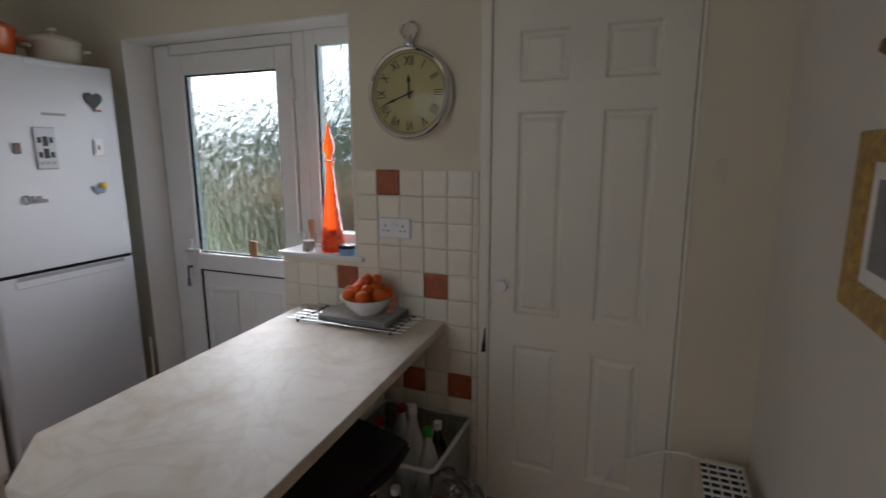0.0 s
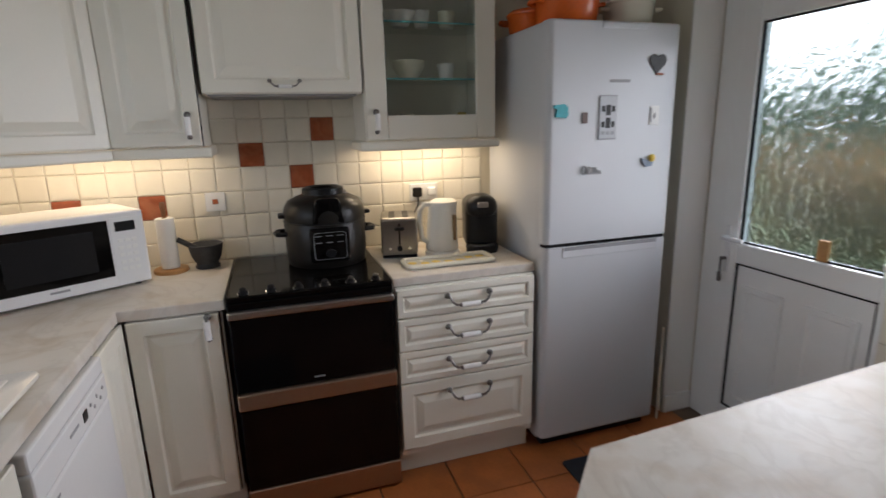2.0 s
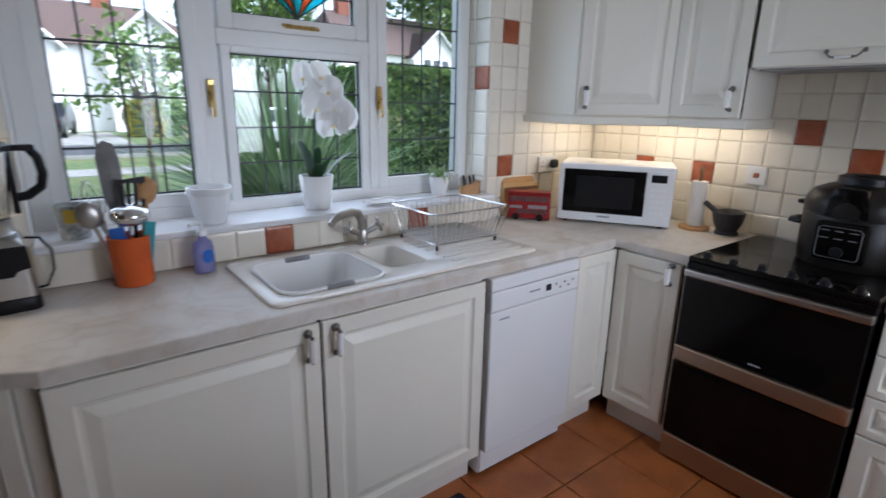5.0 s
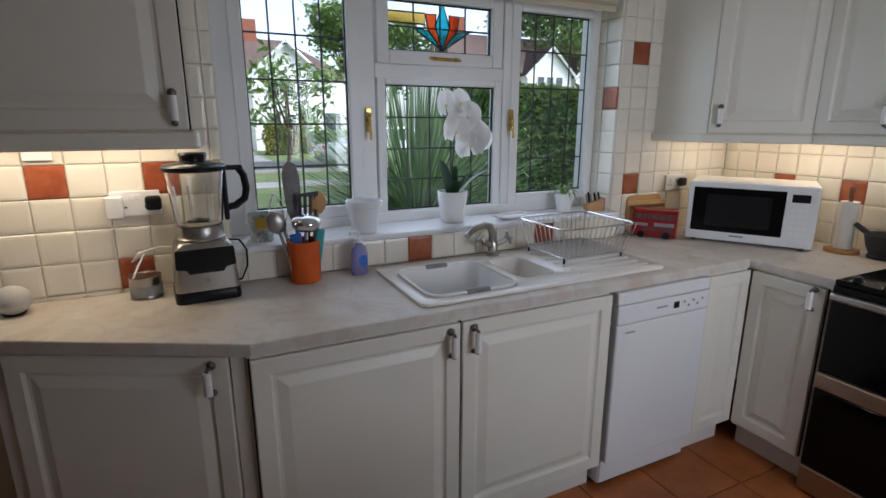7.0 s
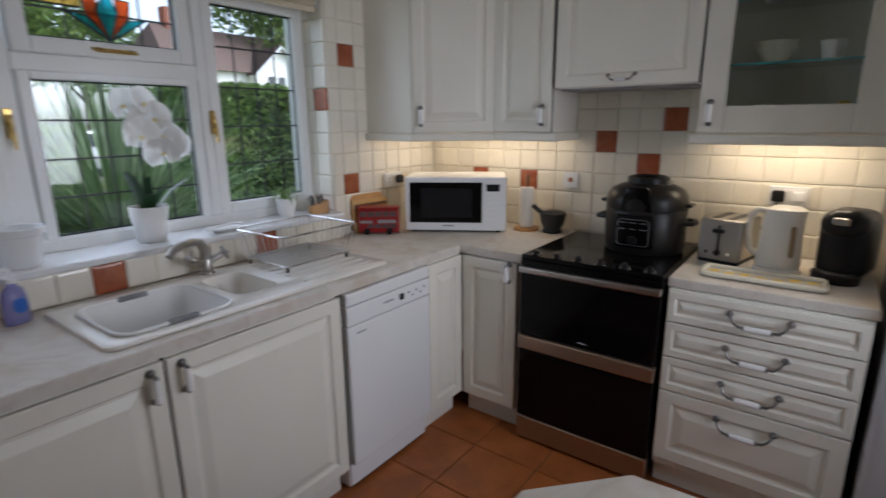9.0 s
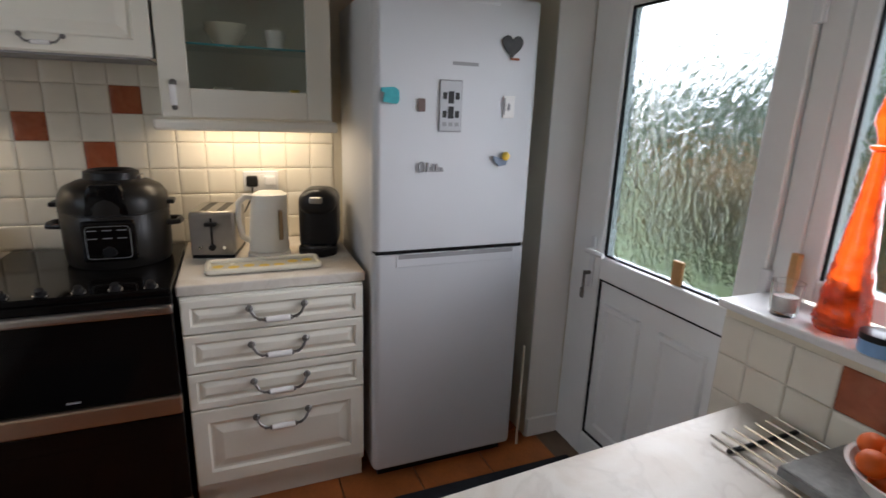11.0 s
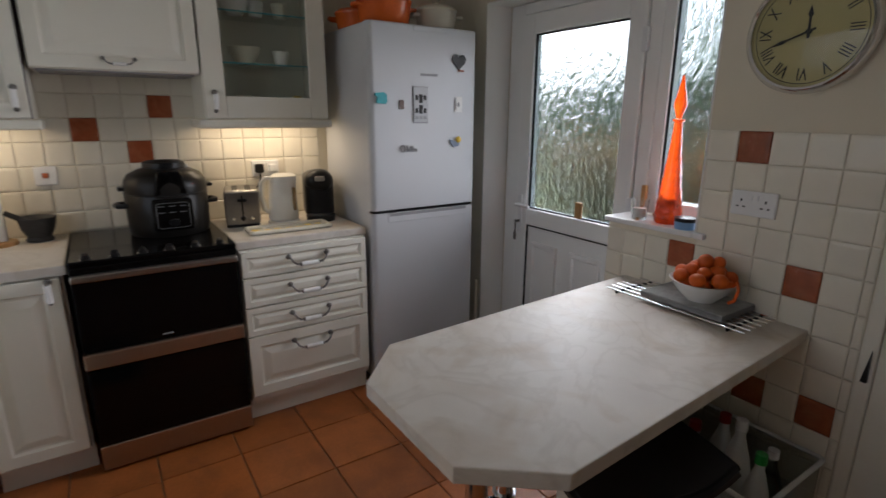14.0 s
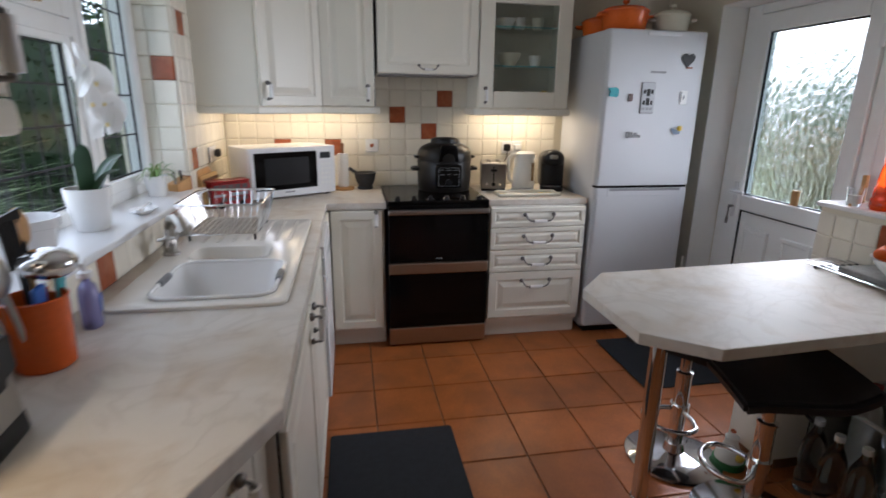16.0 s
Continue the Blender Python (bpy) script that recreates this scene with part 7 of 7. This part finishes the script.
def tree(name, x, y, h, r, n, size, material, label, seed, trunk=0.12, z=-0.2, clumps=26):
    rng = random.Random(seed)
    t = place(name, x, y, z, 0, label, "tree")
    part("trunk", tube([(0, 0, 0), (0.05, 0.02, h * 0.3), (-0.03, 0.05, h * 0.55), (0.02, 0, h * 0.85)], trunk, 10, r_end=trunk * 0.25), BARK, t, smooth=True)
    cs = []
    for k in range(clumps):
        a, e = rng.uniform(0, 6.28), rng.uniform(-0.5, 1.0)
        d = r * rng.uniform(0.35, 1.0)
        cs.append(Vector((d * math.cos(a), d * math.sin(a), h * 0.68 + e * r * 0.85)))
        if k < 8:
            part("limb", tube([(0, 0, h * rng.uniform(0.3, 0.55)), tuple(cs[-1] * 0.6 + Vector((0, 0, h * 0.2))), tuple(cs[-1])], trunk * 0.35, 6, r_end=0.01), BARK, t)
    pts = []
    for _ in range(n):
        c = rng.choice(cs)
        pts.append(c + Vector((rng.gauss(0, 1), rng.gauss(0, 1), rng.gauss(0, 0.8))) * r * 0.20)
    cr = new("crown", leaf_mesh("crown", pts, size, rng, material))
    cr.parent = t
    cr["kind"] = "stuff"
    return t


own = bmesh.new()
for a, b, c, d in ((-900, 900, -900, -0.69), (-900, 900, 2.91, 900), (-900, -3.53, -0.69, 2.91), (5.71, 900, -0.69, 2.91), (0.38, 5.71, 1.51, 2.91)):
    f = own.faces.new([own.verts.new(q) for q in ((a, c, -0.15), (b, c, -0.15), (b, d, -0.15), (a, d, -0.15))])
ground = thing("ground", own, GRASS, label="green lawn round the house with fallen leaves", category="lawn", kind="structure")
thing("road", bx(-200, 200, -21.0, -16.1, -0.30, -0.135), ASPHALT, label="grey asphalt residential road", category="road", kind="structure")
thing("pavement", bx(-200, 200, -13.2, -11.9, -0.30, -0.13), KERB, label="pale concrete pavement along the road", category="pavement", kind="structure")
thing("driveway", bx(-3.5, 3.0, -29.5, -21.2, -0.30, -0.13), KERB, label="pale concrete driveway across the road", category="driveway", kind="structure")
thing("kerb", bx(-200, 200, -16.1, -15.95, -0.30, -0.05, 0.01), KERB, label="pale concrete kerb stones by the road", category="kerb", kind="structure")

# spiky palm-like plant before the window
cord = place("cordyline", -2.10, -2.25, -0.15, 0, "large spiky green cordyline in the front garden", "plant")
rng = random.Random(21)
part("trunk", tube([(0, 0, 0), (0.03, 0, 0.3), (0, 0.02, 0.62)], 0.09, 10, r_end=0.07), BARK, cord, smooth=True)
rest = bmesh.new()
for k in range(1350):
    a, el = rng.uniform(0, 6.28), rng.uniform(-0.5, 1.45) if k % 2 else rng.uniform(0.0, 0.85)
    ln = rng.uniform(1.10, 1.70)
    z0 = rng.uniform(0.45, 0.85)
    own = bmesh.new() if k < 290 else rest
    tip = Vector((math.cos(a) * math.cos(el), math.sin(a) * math.cos(el), math.sin(el))) * ln
    blade(own, (0.05 * math.cos(a), 0.05 * math.sin(a), z0), (tip.x, tip.y, z0 + tip.z - 0.15 * math.cos(el)), rng.uniform(0.008, 0.015), 0.12 * math.cos(el), 6)
    if k < 290:
        part("leaf", own, STRAP_LEAF, cord)
part("leaf_mass", rest, STRAP_LEAF, cord)["kind"] = "stuff"

hedge("hedge", -9.0, -4.3, -6.6, -4.4, 2.15, 36000, 0.055, HEDGE_LEAF, "clipped green garden hedge", 31)
hedge("hedge", -10.0, -6.5, -4.4, 0.5, 2.60, 16000, 0.05, DARK_LEAF_AND_SHADE, "tall dark garden hedge at the side", 32)
fence = place("iron_fence", -5.6, -3.2, -0.15, 62, "black iron railing fence in the garden", "fence")
for i in range(22):
    part("bar", rod((-1.3 + i * 0.12, 0, 0), (-1.3 + i * 0.12, 0, 1.0), 0.010, 6), BLACK, fence)
for z in (0.15, 0.9):
    part("rail", bx(-1.35, 1.35, -0.012, 0.012, z, z + 0.03), BLACK, fence)
tree("garden_tree", -2.1, -8.2, 2.9, 0.9, 900, 0.07, TREE_LEAF, "small sparse garden tree in leaf", 41, 0.05, clumps=22)
tree("street_tree", -13.0, -44.0, 12.5, 2.6, 3000, 0.24, TREE_LEAF, "tall street tree behind the houses", 42, 0.3, clumps=44)
tree("street_tree", -30.0, -36.0, 13.0, 5.5, 9000, 0.26, TREE_LEAF, "large green tree behind the houses", 43, 0.35, clumps=44)
tree("street_tree", -17.0, -44.0, 9.5, 3.5, 4000, 0.26, TREE_LEAF, "large green tree behind the houses", 44, 0.35, clumps=44)
tree("street_tree", -13.5, -4.0, 9.5, 3.0, 8000, 0.13, DARK_LEAF_AND_SHADE, "dark evergreen tree beyond the hedge", 45, 0.25, clumps=44)
hedge("round_shrub", -5.3, -3.9, -26.6, -25.2, 1.5, 3000, 0.07, GOLD_LEAF, "golden yellow shrub in a front garden", 46)
hedge("round_shrub", -8.2, -5.6, -27.5, -26.0, 1.1, 3000, 0.07, HEDGE_LEAF, "green shrub in a front garden", 47)


def house(name, x, y, w, d, eave, ridge, gables, label, hip=0.0, stack=None):
    """A two-storey house facing +y, with gables towards the road."""
    h = place(name, x, y, -0.15, 0, label, "house")
    part("wall", bx(-w / 2, w / 2, -d, 0, 0, eave), RENDER_W, h)
    own = bmesh.new()
    v = [own.verts.new(c) for c in ((-w / 2 - 0.3, 0.35, eave), (w / 2 + 0.3, 0.35, eave), (w / 2 + 0.3 - hip, -d / 2, ridge), (-w / 2 - 0.3 + hip, -d / 2, ridge), (-w / 2 - 0.3, -d - 0.3, eave), (w / 2 + 0.3, -d - 0.3, eave))]
    own.faces.new((v[0], v[1], v[2], v[3]))
    own.faces.new((v[3], v[2], v[5], v[4]))
    own.faces.new((v[0], v[3], v[4]))
    own.faces.new((v[1], v[5], v[2]))
    own.faces.new((v[0], v[4], v[5], v[1]))
    roof = part("roof", own, ROOF, h)
    sx = w * 0.32 if stack is None else stack
    part("chimney", bx(sx, sx + 0.9, -d / 2 - 0.4, -d / 2 + 0.4, ridge - 1.0, ridge + 1.1), BRICK, roof, "red brick chimney")
    for gx, gw, gz in gables:
        own = bmesh.new()
        a = [own.verts.new(c) for c in ((gx - gw / 2, 0.9, 0), (gx + gw / 2, 0.9, 0), (gx + gw / 2, 0.9, eave), (gx, 0.9, gz), (gx - gw / 2, 0.9, eave))]
        b = [own.verts.new((q.co.x, -1.5 if q.co.z <= eave else -d / 2, q.co.z)) for q in a]
        own.faces.new(a)
        for i in range(5):
            own.faces.new((a[i], a[(i + 1) % 5], b[(i + 1) % 5], b[i]))
        part("gable_bay", own, RENDER_W, h)
        for s in (-1, 1):
            own = bmesh.new()
            q0, q1 = Vector((gx, 1.15, gz + 0.12)), Vector((gx + s * (gw / 2 + 0.35), 1.15, eave - 0.22))
            r0, r1 = Vector((gx, -d / 2, gz + 0.12)), Vector((gx + s * (gw / 2 + 0.35), -d / 2, eave - 0.22))
            own.faces.new([own.verts.new(c) for c in (q0, q1, r1, r0)])
            bmesh.ops.solidify(own, geom=own.faces[:], thickness=0.12)
            part("gable_roof", own, ROOF, h)
            own = tube([tuple(q0 + Vector((0, 0.04, -0.10))), tuple(q1 + Vector((0, 0.04, -0.10)))], 0.10, 4)
            part("bargeboard", own, GLOSS_WHITE, h)
        for z0, z1 in ((0.8, 2.1), (eave - 1.25, eave - 0.15)):
            if z1 < eave:
                for k in range(3):
                    wx = gx - gw * 0.3 + k * gw * 0.21
                    wn_ = part("window", bx(wx, wx + gw * 0.18, 0.90, 0.94, z0, z1), GLOSS_WHITE, h)
                    part("pane", bx(wx + 0.07, wx + gw * 0.18 - 0.07, 0.93, 0.955, z0 + 0.08, z1 - 0.08), DARK_PANE, wn_)
    k = 0
    xx = -w / 2 + 0.5
    while xx < w / 2 - 1.4:
        if all(abs(xx + 0.6 - g[0]) > g[1] / 2 + 0.7 for g in gables):
            wn_ = part("window", bx(xx, xx + 1.2, 0.0, 0.05, 1.0, 2.2), GLOSS_WHITE, h)
            part("pane", bx(xx + 0.08, xx + 1.12, 0.03, 0.06, 1.08, 2.12), DARK_PANE, wn_)
        xx += 2.2
    return h


house("house", -2.9, -31.0, 13.5, 8, 4.2, 6.7, [(-2.95, 3.9, 5.95), (2.8, 3.6, 5.9)], "white rendered house with gabled bays", 3.4, -2.0)
house("house", -24.8, -31.5, 15.0, 8, 5.0, 8.1, [(0.2, 3.9, 6.75), (-3.9, 3.4, 6.5)], "white rendered house with a brown roof", 1.2)
house("house", 14.0, -32.0, 12.0, 8, 4.3, 7.2, [(-2.0, 3.6, 5.9)], "white rendered house further along")


def car(x, y, rz, paint, label):
    c = place("car", x, y, -0.135, rz, label, "car")
    own = prism([(-2.1, 0.25), (2.1, 0.25), (2.12, 0.62), (1.95, 0.78), (1.05, 0.92), (0.45, 1.42), (-1.25, 1.45), (-1.95, 0.98), (-2.12, 0.85)], -0.85, 0.85, 0.08, seg=3)
    part("body", own, paint, c, smooth=True, m=pose(0, 0, 0, 90, 0, 0))
    for s in (-1, 1):
        own = prism([(-1.65, 0.95), (0.85, 0.95), (0.38, 1.34), (-1.18, 1.37)], 0, 0.02)
        part("side_window", own, DARK_PANE, c, m=pose(0, s * 0.852 + 0.01, 0, 90, 0, 0))
        for wx in (-1.32, 1.30):
            w = lathe([(0, -0.1), (0.20, -0.1), (0.31, -0.09), (0.32, 0.0), (0.31, 0.09), (0.20, 0.1), (0, 0.1)], 24)
            wh = part("wheel", w, BLACK, c, smooth=True, m=pose(wx, s * 0.78, 0.32, 90, 0, 0))
            part("rim", lathe([(0, -0.108), (0.19, -0.104), (0.19, 0.104), (0, 0.108)], 20), STEEL, wh, smooth=True)
    part("number_plate", bx(2.11, 2.135, -0.26, 0.26, 0.42, 0.54), YELLOW, c, "yellow number plate")
    for s in (-0.62, 0.62):
        part("rear_light", bx(2.08, 2.13, s - 0.14, s + 0.14, 0.66, 0.80, 0.02), RED_TIN, c, "red rear light")
    return c


car(-6.75, -17.6, 3, mat("silver_car_paint", (0.50, 0.51, 0.53), 0.25, 0.5, var=0.03), "silver hatchback parked across the road")
car(-1.0, -27.0, 80, mat("black_car_paint", (0.02, 0.022, 0.025), 0.2, 0.3, var=0.05), "black car parked on a driveway")

# back garden beyond the door
hedge("garden_border", -18.0, 8.0, 14.0, 16.0, 3.0, 26000, 0.13, GARDEN_LEAF, "tall green border at the garden's end", 51)
hedge("rust_shrub", -6.2, -2.8, 6.5, 7.6, 1.15, 4500, 0.07, RUST_LEAF, "low rust-coloured shrub in the border", 52)
hedge("golden_shrub", -2.9, -0.2, 7.2, 8.4, 1.75, 3500, 0.07, GOLD_LEAF, "golden green shrub in the border", 53)
tree("garden_tree", -9.5, 19.5, 6.5, 2.6, 3500, 0.18, TREE_LEAF, "leafy tree beyond the back garden", 54, 0.18, clumps=30)

# ---------------------------------------------------------------- laid tiles
tile_field(wall_west, (X_W, 0, 0), 90, -0.395, 1.846, 0.912, 1.655, 0.770, 1.335, {(-1, 0), (2, 1), (1, -1), (-5, -2), (-8, -2)}, 1)
tile_field(wall_south, (0, Y_S, 0), 180, 2.42, 3.262, 0.912, 2.12, 2.490, 0.906, {(0, 8), (0, 2)}, 2)
tile_field(wall_south, (0, Y_S, 0), 180, -0.60, 0.567, 0.912, 2.12, -0.010, 0.925, {(0, 3), (3, 3), (2, 0)}, 3)
tile_field(wall_south, (-2.42, 0, 0), 90, -0.565, Y_S - 0.004, 1.048, 2.09, -0.508, 0.906, {(0, 6)}, 4)
tile_field(upstand, (0, -0.352, 0), 180, 0.575, 2.415, 0.912, 1.020, 0.613, 0.912, {(6, 0), (12, 0)}, 5)
tile_field(wall_north, (0, Y_N, 0), 0, -1.765, -0.788, 0.012, 1.423, -1.247, 1.423, {(0, -1), (2, -5), (3, -9), (1, -9), (-2, -5)}, 6,
           skip=((-1.80, -1.36, 1.0, 1.5),))
rng = random.Random(9)
FT, fme = 0.3165, None
b = bmesh.new()
bx(-FT / 2 + 0.0027, FT / 2 - 0.0027, -FT / 2 + 0.0027, FT / 2 - 0.0027, -0.010, 0.0, 0.0025, 1, b)
fme = bpy.data.meshes.new("tile")
b.to_mesh(fme)
b.free()
fme.materials.append(FLOOR_TILE)
for i in range(-6, 22):
    for j in range(-3, 8):
        x, y = -1.487 + (i + 0.5) * FT, 0.475 + (j + 0.5) * FT
        if x < -3.4 or x > 5.45 or y < -0.5 or y > 2.78 or (x > 0.35 and y > 1.45):
            continue
        t = new("tile", fme)
        t.parent = floor
        t.matrix_basis = pose(x, y, rng.uniform(-0.0012, 0.0), 0, 0, rng.choice((0, 90, 180, 270)))
